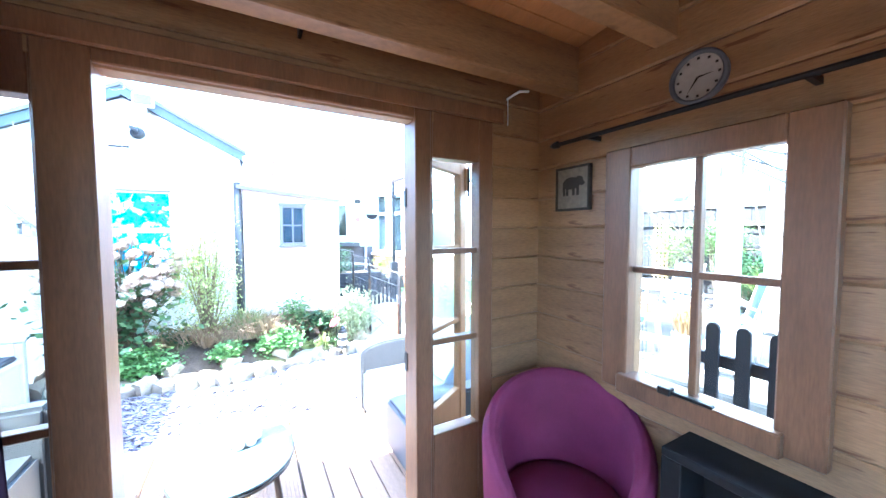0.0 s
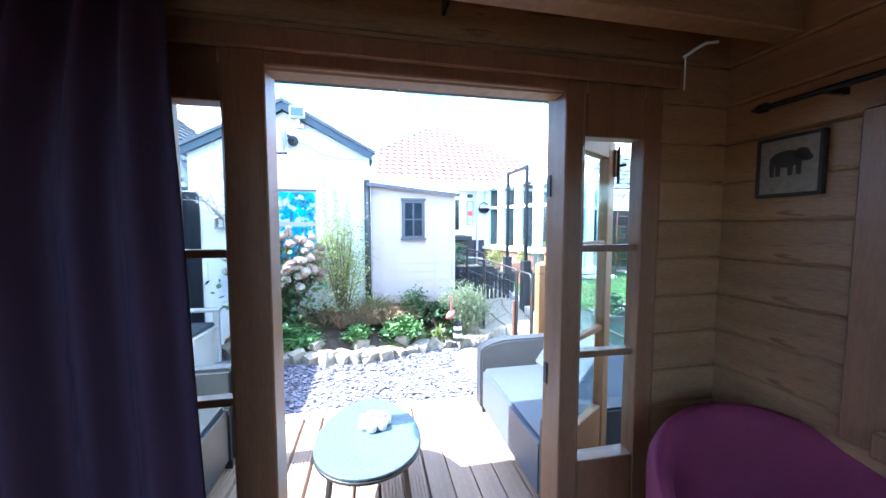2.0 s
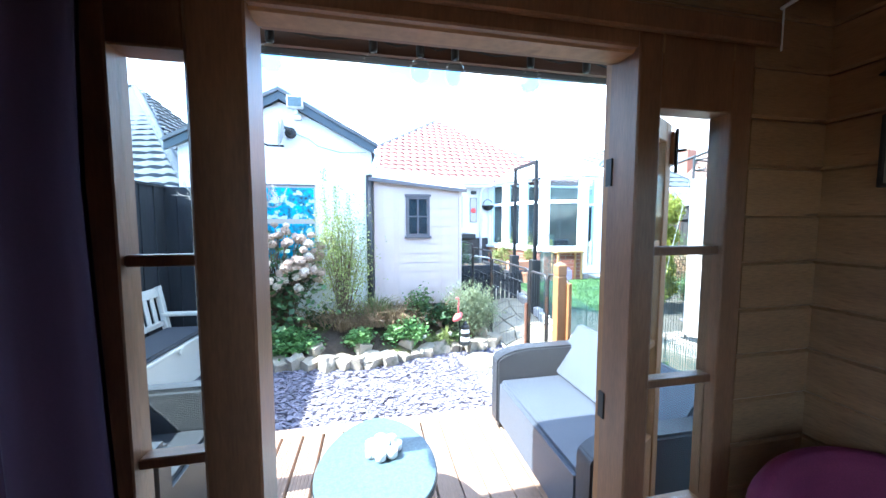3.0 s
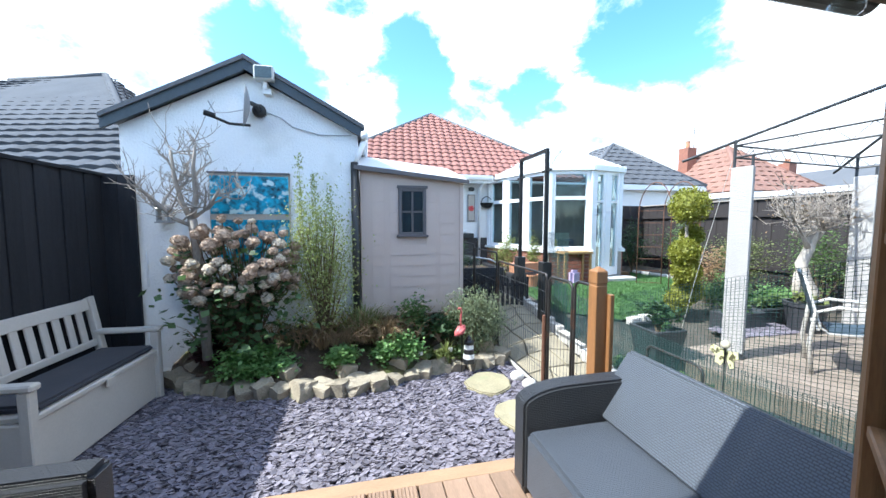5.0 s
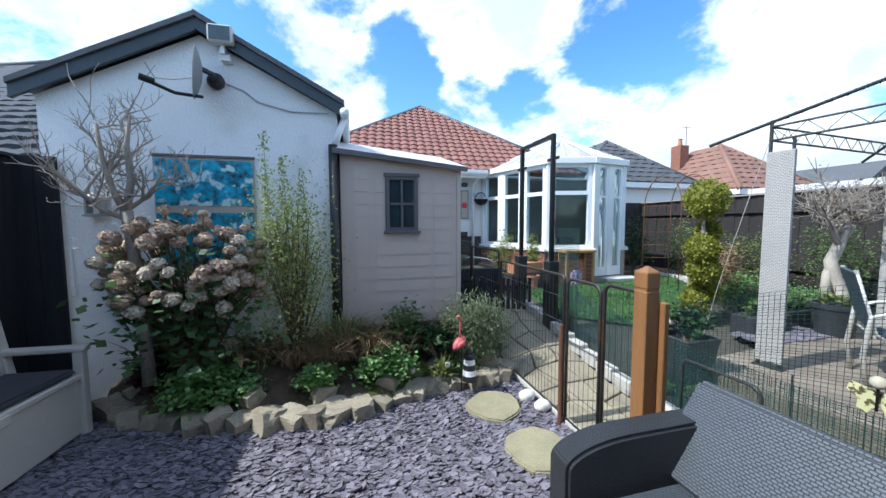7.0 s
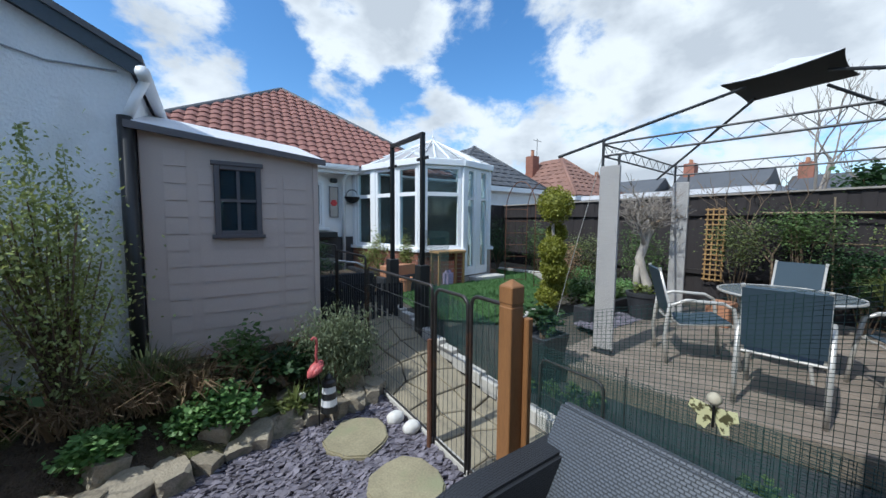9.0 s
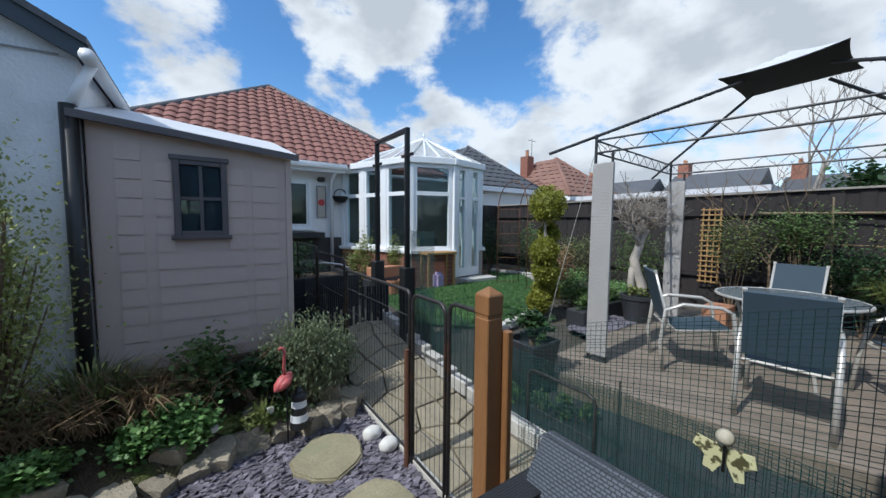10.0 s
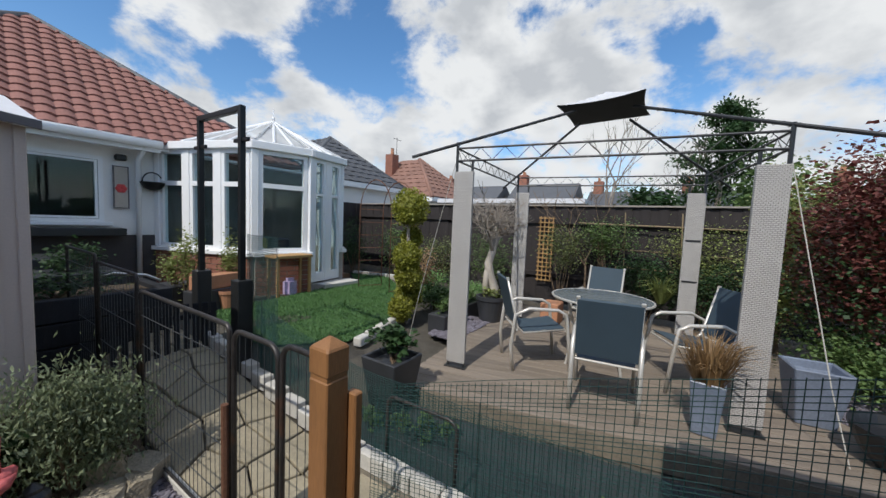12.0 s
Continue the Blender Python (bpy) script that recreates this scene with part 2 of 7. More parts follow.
LAWN = mat("artificial_turf_base", (0.055, 0.125, 0.035), 0.85, var=0.25, scale=5, fine=220, bump=0.8, dist=0.01)
GRASSB = mat("turf_blade", (0.068, 0.155, 0.042), 0.7, var=0.2, island=0.7, bump=0)
DECKPAT = mat("brown_terrace_board", (0.205, 0.168, 0.132), 0.8, var=0.3, scale=3, fine=50, bump=0.3, dist=0.004, stretch=(0.6, 9, 9), each=0.45)
RATTAN = weave_mat("grey_rattan_weave", (0.095, 0.109, 0.133), 0.016)
RATTAND = weave_mat("dark_rattan_weave", (0.036, 0.039, 0.046), 0.017)
PANELW = weave_mat("pale_grey_wicker_panel", (0.48, 0.46, 0.44), 0.026, 0.6)
GAZM = mat("dark_grey_steel_tube", (0.045, 0.047, 0.05), 0.45, 0.5, var=0.2, bump=0.02)
CANOPY = mat("charcoal_canopy_cloth", (0.05, 0.05, 0.052), 0.9, var=0.15, bump=0.1)
CHAIRM = mat("pale_champagne_metal", (0.60, 0.57, 0.52), 0.35, 0.4, var=0.05, bump=0)
SLING = mat("navy_sling_mesh", (0.040, 0.066, 0.090), 0.7, var=0.12, scale=5, fine=420, bump=0.2, dist=0.002)
PENM = mat("dark_pen_metal", (0.055, 0.05, 0.048), 0.45, 0.5, var=0.5, scale=6, bump=0.03, spots=((0.16, 0.075, 0.04), 5, 0.6, 0.75))
PENW = mat("grey_pen_wire", (0.10, 0.105, 0.11), 0.4, 0.6, var=0.2, bump=0)
NETM = mat("dark_green_net", (0.010, 0.046, 0.041), 0.6, var=0.2, bump=0)
TILE_R = mat("terracotta_roof_tile", (0.26, 0.122, 0.10), 0.85, var=0.25, scale=2.2, fine=40, bump=0.2, island=0.5, each=0.4)
TILE_G = mat("grey_roof_tile", (0.085, 0.092, 0.105), 0.95, var=0.22, scale=1.2, fine=30, bump=0.2, each=0.4, island=0.6, spec=0.12)
TILE_S = mat("slate_grey_roof_tile", (0.085, 0.09, 0.10), 0.6, var=0.2, scale=1.2, fine=30, bump=0.2, each=0.4, island=0.4)
TILE_O = mat("orange_roof_tile", (0.24, 0.13, 0.098), 0.85, var=0.2, scale=1.2, fine=30, bump=0.2, each=0.4, island=0.4)
WALLW = mat("white_house_wall", (0.78, 0.77, 0.75), 0.8, var=0.06, scale=2, fine=60, bump=0.3, dist=0.006)
UPVC = mat("white_window_frame", (0.82, 0.83, 0.84), 0.25, var=0.03, bump=0)
BRICK = mat("red_brick", (0.26, 0.11, 0.075), 0.8, var=0.3, scale=8, fine=60, bump=0.3, each=0.5, island=0.5)
MORTAR = mat("mortar", (0.36, 0.33, 0.29), 0.9, var=0.15, bump=0.2)
# flat dark colour that stands in for an unlit room behind glass
ROOM_SHADE = mat("painted_room_shade", (0.10, 0.095, 0.09), 0.9, var=0.3, bump=0)
POLYC = mat("clear_ribbed_roofing", (0.66, 0.69, 0.70), 0.35, var=0.08, bump=0)
pn_, pl_ = POLYC.node_tree.nodes, POLYC.node_tree.links
p_mix, p_clear = pn_.new("ShaderNodeMixShader"), pn_.new("ShaderNodeBsdfTransparent")
p_mix.inputs[0].default_value = 0.5
pl_.new(p_clear.outputs[0], p_mix.inputs[1]); pl_.new(pn_["Principled BSDF"].outputs[0], p_mix.inputs[2])
pl_.new(p_mix.outputs[0], pn_["Material Output"].inputs["Surface"])
BARK = mat("grey_bark", (0.27, 0.235, 0.20), 0.9, var=0.35, scale=9, fine=70, bump=0.6, dist=0.008, stretch=(1, 1, 0.4))
BARKP = mat("pale_driftwood_bark", (0.46, 0.41, 0.35), 0.85, var=0.3, scale=6, fine=60, bump=0.5, dist=0.008, stretch=(1, 1, 0.4))
STEM = mat("brown_stem", (0.16, 0.11, 0.07), 0.85, var=0.3, bump=0.2)
HYDR = mat("dry_hydrangea_petal", (0.46, 0.34, 0.25), 0.85, var=0.3, bump=0, island=0.8)
HYDR2 = mat("pale_hydrangea_petal", (0.62, 0.53, 0.41), 0.85, var=0.25, bump=0, island=0.8)


def leaf(name, color, island=0.9):
    """A thin leaf: part of the light that falls on it comes through."""
    m = mat(name, color, 0.55, var=0.3, scale=4, bump=0, island=island)
    n, l = m.node_tree.nodes, m.node_tree.links
    b = n["Principled BSDF"]
    through_, mix = n.new("ShaderNodeBsdfTranslucent"), n.new("ShaderNodeMixShader")
    l.new(b.inputs["Base Color"].links[0].from_socket, through_.inputs["Color"])
    mix.inputs[0].default_value = 0.38
    l.new(b.outputs[0], mix.inputs[1]); l.new(through_.outputs[0], mix.inputs[2])
    l.new(mix.outputs[0], n["Material Output"].inputs["Surface"])
    return m


LEAF = leaf("mid_green_leaf", (0.12, 0.19, 0.06))
LEAF_F = leaf("fresh_green_leaf", (0.185, 0.33, 0.105))
LEAF_D = leaf("dark_green_leaf", (0.04, 0.085, 0.028))
LEAF_O = leaf("olive_leaf", (0.15, 0.18, 0.065))
LEAF_G = leaf("grey_green_leaf", (0.21, 0.25, 0.14))
LEAF_Y = leaf("golden_leaf", (0.25, 0.26, 0.035))
LEAF_R = leaf("red_leaf", (0.17, 0.055, 0.045))
LEAF_B = leaf("dry_straw_leaf", (0.30, 0.19, 0.09))
LEAF_Y2 = leaf("yellow_green_leaf", (0.24, 0.28, 0.09))
LEAF_S = leaf("dead_brown_stem", (0.27, 0.19, 0.11))
LEAF_W = leaf("pale_olive_leaf", (0.33, 0.37, 0.13))
GLASS = glass_mat("window_glass")
GLASSD = glass_mat("table_glass", (0.80, 0.90, 0.92))
TURQ = mat("turquoise_sea_picture", (0.012, 0.25, 0.38), 0.5, var=1.25, scale=9, fine=26, bump=0.1, spots=((0.50, 0.66, 0.68), 11.0, 0.55, 0.62))
PATIOG = mat("smoky_frosted_glass", (0.13, 0.15, 0.16), 0.25, var=0.2, scale=30, fine=120, bump=0.03)
TABLEG = mat("speckled_blue_grey_glass", (0.075, 0.112, 0.128), 0.35, var=0.45, scale=60, fine=160, bump=0.05)
POTD = mat("charcoal_planter", (0.035, 0.037, 0.042), 0.45, var=0.2, bump=0.05)
POTB = mat("blue_grey_glazed_pot", (0.16, 0.19, 0.25), 0.35, var=0.25, scale=6, bump=0.05)
TERRA = mat("terracotta", (0.42, 0.20, 0.11), 0.8, var=0.15, bump=0.1)
RED = mat("red_paint", (0.55, 0.05, 0.05), 0.5, var=0.15, bump=0.05)
CREAM = mat("cream_paint", (0.75, 0.70, 0.55), 0.5, var=0.1, bump=0.05)
TRELLIS = mat("honey_trellis_wood", (0.42, 0.25, 0.10), 0.7, var=0.2, bump=0.1)
CANE = mat("weathered_cane", (0.27, 0.20, 0.12), 0.8, var=0.3, bump=0.1)
RUST = mat("rusty_arch_rod", (0.16, 0.075, 0.045), 0.7, 0.3, var=0.3, bump=0.1)


# ---------------------------------------------------------------- mesh tools
class Shape:
    """Gathers vertices and faces for one mesh."""

    def __init__(self):
        self.v, self.f = [], []

    def add(self, verts, faces):
        k = len(self.v)
        self.v += [tuple(p) for p in verts]
        self.f += [tuple(i + k for i in f) for f in faces]
        return self

    def box(self, x0, x1, y0, y1, z0, z1, m=None):
        vs = [Vector((x, y, z)) for z in (z0, z1) for x, y in ((x0, y0), (x1, y0), (x1, y1), (x0, y1))]
        if m is not None:
            vs = [m @ p for p in vs]
        return self.add(vs, [(3, 2, 1, 0), (4, 5, 6, 7), (0, 1, 5, 4), (1, 2, 6, 5), (2, 3, 7, 6), (3, 0, 4, 7)])

    def tube(self, pts, r, n=8, r1=None, caps=True):
        """A round rod along the points; r tapers to r1."""
        pts = [Vector(p) for p in pts]
        k, rings = len(self.v), []
        side = None
        for i, p in enumerate(pts):
            d = (pts[min(i + 1, len(pts) - 1)] - pts[max(i - 1, 0)]).normalized()
            if side is None:
                side = d.orthogonal().normalized()
            side = (side - d * side.dot(d))
            side = side.normalized() if side.length > 1e-6 else d.orthogonal().normalized()
            up = d.cross(side)
            rad = r if r1 is None else r + (r1 - r) * i / max(1, len(pts) - 1)
            rings.append([p + (side * math.cos(a) + up * math.sin(a)) * rad for a in (2 * math.pi * j / n for j in range(n))])
        vs = [q for ring in rings for q in ring]
        fs = [(i * n + j, i * n + (j + 1) % n, (i + 1) * n + (j + 1) % n, (i + 1) * n + j) for i in range(len(pts) - 1) for j in range(n)]
        if caps:
            fs += [tuple(range(n))[::-1], tuple((len(pts) - 1) * n + j for j in range(n))]
        return self.add(vs, fs)

    def lathe(self, profile, n=24, m=None):
        """Turns (radius, height) pairs about z."""
        vs = [Vector((r * math.cos(2 * math.pi * j / n), r * math.sin(2 * math.pi * j / n), z)) for r, z in profile for j in range(n)]
        if m is not None:
            vs = [m @ p for p in vs]
        fs = [(i * n + j, i * n + (j + 1) % n, (i + 1) * n + (j + 1) % n, (i + 1) * n + j) for i in range(len(profile) - 1) for j in range(n)]
        fs += [tuple(range(n))[::-1], tuple((len(profile) - 1) * n + j for j in range(n))]
        return self.add(vs, fs)

    def prism(self, poly, way):
        """A polygon pushed along a vector."""
        poly, way, n = [Vector(p) for p in poly], Vector(way), len(poly)
        return self.add(poly + [p + way for p in poly],
                        [tuple(range(n))[::-1], tuple(range(n, 2 * n))] + [(i, (i + 1) % n, (i + 1) % n + n, i + n) for i in range(n)])

    def leafs(self, spots, size, rng, flat=0.4, slim=0.45):
        """A folded leaf of four corners at every spot."""
        for p in spots:
            s = size * rng.uniform(0.6, 1.3)
            a, t = rng.uniform(0, 2 * math.pi), rng.uniform(-1, 1) * flat * 2
            d = Vector((math.cos(a), math.sin(a), t)).normalized()
            w = d.cross(Vector((rng.uniform(-1, 1), rng.uniform(-1, 1), 1.2))).normalized() * s * slim
            p = Vector(p)
            self.add([p, p + d * s * 0.5 + w, p + d * s, p + d * s * 0.5 - w], [(0, 1, 2, 3)])
        return self

    def mesh(self, name, bevel=0.0, smooth=False, segs=1):
        me = bpy.data.meshes.new(name)
        me.from_pydata(self.v, [], self.f)
        me.update()
        bm = bmesh.new()
        bm.from_mesh(me)
        if len(self.f) < 20000:
            bmesh.ops.recalc_face_normals(bm, faces=bm.faces)
        if bevel:
            sharp = [e for e in bm.edges if len(e.link_faces) == 2 and e.calc_face_angle(0) > 0.6]
            bmesh.ops.bevel(bm, geom=sharp, offset=bevel, segments=segs, affect="EDGES", clamp_overlap=True)
        bm.to_mesh(me)
        bm.free()
        if smooth:
            for p in me.polygons:
                p.use_smooth = True
        return me


def uv_box(me, scale=1.0):
    """Unwraps a mesh by the main direction of each face, in metres."""
    uv = me.uv_layers.new(name="UVMap")
    for p in me.polygons:
        n = p.normal
        ax = max(range(3), key=lambda i: abs(n[i]))
        for li in p.loop_indices:
            c = me.vertices[me.loops[li].vertex_index].co
            a, b = ((c.y, c.z), (c.x, c.z), (c.x, c.y))[ax]
            uv.data[li].uv = (a * scale, b * scale)
    return me


def thing(name, label, category, group="", kind="", at=(0, 0, 0)):
    """An empty that parents the parts of one thing."""
    ob = new(name)
    ob.empty_display_size = 0.1
    ob.matrix_world = Matrix.Translation(at)
    return tagged(ob, label, category, group, kind)


def part(name, shape, material, parent=None, label="", bevel=0.0, smooth=False, segs=1, uv=False, m=None, kind=""):
    """One mesh object, under a thing or a part."""
    me = shape if isinstance(shape, bpy.types.Mesh) else shape.mesh(name, bevel, smooth, segs)
    if uv:
        uv_box(me)
    if not me.materials:
        me.materials.append(material)
    ob = new(name, me)
    if m is not None:
        ob.matrix_basis = m
    if parent is not None:
        ob.parent = parent
    return tagged(ob, label, "", "", kind)


def box(x0, x1, y0, y1, z0, z1):
    return Shape().box(x0, x1, y0, y1, z0, z1)


def solid(name, shape, material, label, category, kind="", bevel=0.0, smooth=False, segs=1, uv=False, group=""):
    """A thing of one mesh."""
    return tagged(part(name, shape, material, None, "", bevel, smooth, segs, uv), label, category, group, kind)


def beam(a, b, w, h):
    """A box beam from a to b, w wide across and h high."""
    a, b = Vector(a), Vector(b)
    d = b - a
    m = Matrix.Translation(a) @ d.to_track_quat("X", "Z").to_matrix().to_4x4()
    return Shape().box(0, d.length, -w / 2, w / 2, -h / 2, h / 2, m)


def board_wall(wall, axis, fixed, depth, spans, z0, z1, step=0.125):
    """Lapped cabin boards: axis 'x' or 'y' is the way they run; spans(z) gives the stretches free of openings at a height."""
    cache, z = {}, z0
    while z < z1 - 0.01:
        top = min(z + step, z1)
        for a, b in spans((z + top) / 2):
            key = (round(b - a, 3), round(top - z, 3))
            if key not in cache:
                L, h, c = b - a, top - z, 0.007
                prof = [(-depth / 2, 0), (-depth / 2, h), (depth / 2 - c, h), (depth / 2, h - c), (depth / 2, c), (depth / 2 - c, 0)]
                s = Shape()
                if axis == "x":
                    s.prism([(0, -p, q) for p, q in prof], (L, 0, 0))
                else:
                    s.prism([(-p, 0, q) for p, q in prof], (0, L, 0))
                cache[key] = s.mesh("wall_board")
                cache[key].materials.append(PINE)
            ob = part("wall_board", cache[key], PINE, wall)
            ob.location = (a, fixed, z) if axis == "x" else (fixed, a, z)
        z = top


# ---------------------------------------------------------------- ground
def lift(x, y):
    """Height of the ground: level by the cabin, rising towards the house."""
    t = min(1.0, max(0.0, (y - 5.9) / 2.6)) * min(1.0, max(0.0, (x - 3.3) / 0.6))
    return 0.36 * t * t * (3 - 2 * t)


xs = [-600, -120, -40, -15] + [-6 + 0.4 * i for i in range(56)] + [18, 24, 40, 120, 600]
ys = [-600, -120, -40, -15] + [-4 + 0.4 * i for i in range(60)] + [22, 26, 40, 120, 600]
g = Shape()
nx = len(xs)
g.add([(x, y, lift(x, y) - 0.03) for y in ys for x in xs],
      [(j * nx + i, j * nx + i + 1, (j + 1) * nx + i + 1, (j + 1) * nx + i) for j in range(len(ys) - 1) for i in range(nx - 1)])
solid("ground", g, EARTH, "dark bare garden earth with scattered weeds", "ground", "structure")

# slate gravel
rng = random.Random(4)
solid("gravel_bed", Shape().prism([(-0.4, 3.5, -0.028), (3.5, 3.5, -0.028), (3.52, 7.0, -0.028), (-0.4, 7.2, -0.028)], (0, 0, 0.03)), SLATEG,
      "plum slate chippings underlayer beside the deck", "gravel", "structure")
chips = Shape()
for i in range(17000):
    x, y = rng.uniform(0.0, 3.5), rng.uniform(5.18, 6.95)
    r, a0, h = rng.uniform(0.009, 0.025), rng.uniform(0, 6.28), rng.uniform(0.004, 0.010)
    tx, ty, z = rng.uniform(-0.4, 0.4), rng.uniform(-0.4, 0.4), rng.uniform(0.002, 0.018)
    k = rng.choice((4, 5, 5, 6))
    ring = []
    for j in range(k):
        a, q = a0 + 2 * math.pi * j / k, r * rng.uniform(0.6, 1.25)
        px, py = math.cos(a) * q * 1.3, math.sin(a) * q * 0.8
        ring.append((x + px, y + py, z + px * tx + py * ty))
    chips.prism(ring, (0, 0, h))
solid("slate_chippings", chips, SLATE, "loose plum and grey slate chippings", "gravel", "stuff")

# ---------------------------------------------------------------- cabin
FL, WT = 0.17, 2.2
cabin_floor = tagged(part("floor", box(1.05, 3.15, 0.9, 3.66, 0.02, FL - 0.012), FLOORW), "dark brown laminate cabin floor", "floor", "", "structure")
plank = box(0, 0.118, 0, 2.74, 0, 0.012).mesh("floor_plank", 0.001)
plank.materials.append(FLOORW)
for i in range(17):
    part("floor_plank", plank, FLOORW, cabin_floor).location = (1.06 + i * 0.123, 0.91, FL - 0.012)

OPEN_L, OPEN_R, OPEN_T = 1.73, 2.553, 1.925
PAN_LL, PAN_LR, PAN_RL, PAN_RR, PAN_B, PAN_T = 1.502, 1.622, 2.63, 2.835, 0.76, 1.80


def front_spans(z):
    return [(1.0, 3.15)] if z > 1.97 else [(1.0, 1.40), (2.90, 3.15)]


def right_spans(z):
    return [(0.9, 2.78), (3.17, 3.66)] if 1.04 < z < 1.75 else [(0.9, 3.66)]


wall_front = thing("wall_front", "honey pine log cabin wall around the glazed doors", "wall", "", "structure")
board_wall(wall_front, "x", 3.63, 0.06, front_spans, FL, WT)
wall_right = thing("wall_right", "honey pine log cabin wall with knots", "wall", "", "structure")
board_wall(wall_right, "y", 3.18, 0.06, right_spans, FL, 2.5)
# the openings in the left and back walls are added, to let daylight in
wall_left = thing("wall_left", "honey pine log cabin wall", "wall", "", "structure")
board_wall(wall_left, "y", 1.02, 0.06, lambda z: [(0.84, 1.2), (2.9, 3.6)] if 0.95 < z < 1.9 else [(0.84, 3.6)], FL, 2.5)
wall_back = thing("wall_back", "honey pine log cabin wall", "wall", "", "structure")
board_wall(wall_back, "x", 0.87, 0.06, lambda z: [(1.05, 1.4), (2.8, 3.21)] if 0.95 < z < 1.9 else [(1.05, 3.21)], FL, 2.5)

# two unseen windows, added only to brighten the cabin interior
for name_, x0_, x1_, y0_, y1_ in (("window_4", 1.015, 1.025, 1.2, 2.9), ("window_5", 1.4, 2.8, 0.865, 0.875)):
    ww = thing(name_, "added unseen pine framed window that lets daylight into the cabin", "window", "", "structure")
    part("pane", box(x0_, x1_, y0_, y1_, 0.95, 1.92), GLASS, ww).visible_shadow = False
    for k in range(4):
        if name_ == "window_4":
            y_ = 1.2 + k * 1.66 / 3
            part("glazing_bar", box(0.99, 1.05, y_, y_ + 0.04, 0.95, 1.92), PINE_V, ww)
        else:
            x_ = 1.4 + k * 1.36 / 3
            part("glazing_bar", box(x_, x_ + 0.04, 0.84, 0.90, 0.95, 1.92), PINE_V, ww)
ceil = Shape()
for k in range(26):
    y0, y1 = 3.66 - k * 0.107, 3.66 - (k + 1) * 0.107 + 0.004
    z0, z1 = 2.2 + 0.11 * (3.66 - y0), 2.2 + 0.11 * (3.66 - y1)
    ceil.add([(1.0, y0, z0), (3.2, y0, z0), (3.2, y1, z1), (1.0, y1, z1), (1.0, y0, z0 + 0.02), (3.2, y0, z0 + 0.02), (3.2, y1, z1 + 0.02), (1.0, y1, z1 + 0.02)],
             [(0, 1, 2, 3), (4, 5, 6, 7), (0, 1, 5, 4), (3, 2, 6, 7), (0, 3, 7, 4), (1, 2, 6, 5)])
solid("ceiling", ceil, CEIL, "honey pine tongue-and-groove cabin ceiling", "ceiling", "structure")
for yb, zb in ((3.43, 2.225), (3.08, 2.262), (2.3, 2.35), (1.5, 2.43)):
    solid("ceiling_beam", box(1.05, 3.15, yb - 0.035, yb + 0.035, zb - 0.17, zb), PINE, "planed pine ceiling beam", "beam", "structure", bevel=0.004)
# outside roof with its overhang at the front
roof = thing("cabin_roof", "dark felt cabin roof with boarded overhang", "roof", "", "structure")
part("roof_deck", Shape().prism([(0.7, 0.3, 2.76), (0.7, 4.30, 2.30), (0.7, 4.30, 2.33), (0.7, 0.3, 2.79)], (3.0, 0, 0)), OUTWOOD, roof)
# unseen side eave, added to keep direct sun off the left window
part("side_eave", Shape().prism([(0.12, 0.3, 2.76), (0.12, 3.70, 2.405), (0.12, 3.70, 2.435), (0.12, 0.3, 2.79)], (0.58, 0, 0)), OUTWOOD, roof)
part("front_board", box(1.0, 3.2, 3.60, 3.66, 2.202, 2.39), OUTWOOD, roof)
for k in range(5):
    part("soffit_board", box(0.7, 3.68, 3.67 + k * 0.125, 3.79 + k * 0.125, 2.365 - k * 0.016 - 0.03, 2.365 - k * 0.016 - 0.012), OUTWOOD, roof)
part("fascia", box(0.68, 3.70, 4.302, 4.324, 2.185, 2.32), OUTWOOD, roof)
part("gutter", Shape().tube([(0.65, 4.366, 2.215), (3.66, 4.366, 2.215)], 0.040, 12), DARKPLASTIC, roof, "black half-round gutter")
bulb_cap = Shape().lathe([(0.012, 0), (0.016, -0.01), (0.016, -0.045), (0.010, -0.05)], 10).mesh("cap", smooth=True)
bulb_glass = Shape().lathe([(0.010, -0.048), (0.034, -0.075), (0.042, -0.105), (0.034, -0.135), (0.008, -0.150)], 14).mesh("bulb", smooth=True)
bulb_cap.materials.append(DARKPLASTIC)
bulb_glass.materials.append(GLASS)
BULBS = (1.2, 1.6, 1.965, 2.145, 2.285, 2.61, 2.87, 3.07, 3.40)
for x in BULBS:
    fb = thing("festoon_bulb", "clear glass festoon bulb under the eave", "light bulb", "festoon bulbs", at=(x, 4.27, 2.225))
    part("cap", bulb_cap, DARKPLASTIC, fb)
    part("bulb", bulb_glass, GLASS, fb).visible_shadow = False
fest = Shape()
for xa, xb in zip(BULBS, BULBS[1:]):
    fest.tube([(xa, 4.27, 2.227), ((xa + xb) / 2, 4.27, 2.205), (xb, 4.27, 2.227)], 0.004, 5)
solid("festoon_cable", fest, DARKPLASTIC, "black festoon light cable along the eave", "cable")


# front joinery: posts, rails and side lights
def frame_rect(x0, x1, z0, z1, w, y0, y1):
    s = Shape()
    s.box(x0, x0 + w, y0, y1, z0, z1); s.box(x1 - w, x1, y0, y1, z0, z1)
    s.box(x0 + w, x1 - w, y0, y1, z0, z0 + w); s.box(x0 + w, x1 - w, y0, y1, z1 - w, z1)
    return s


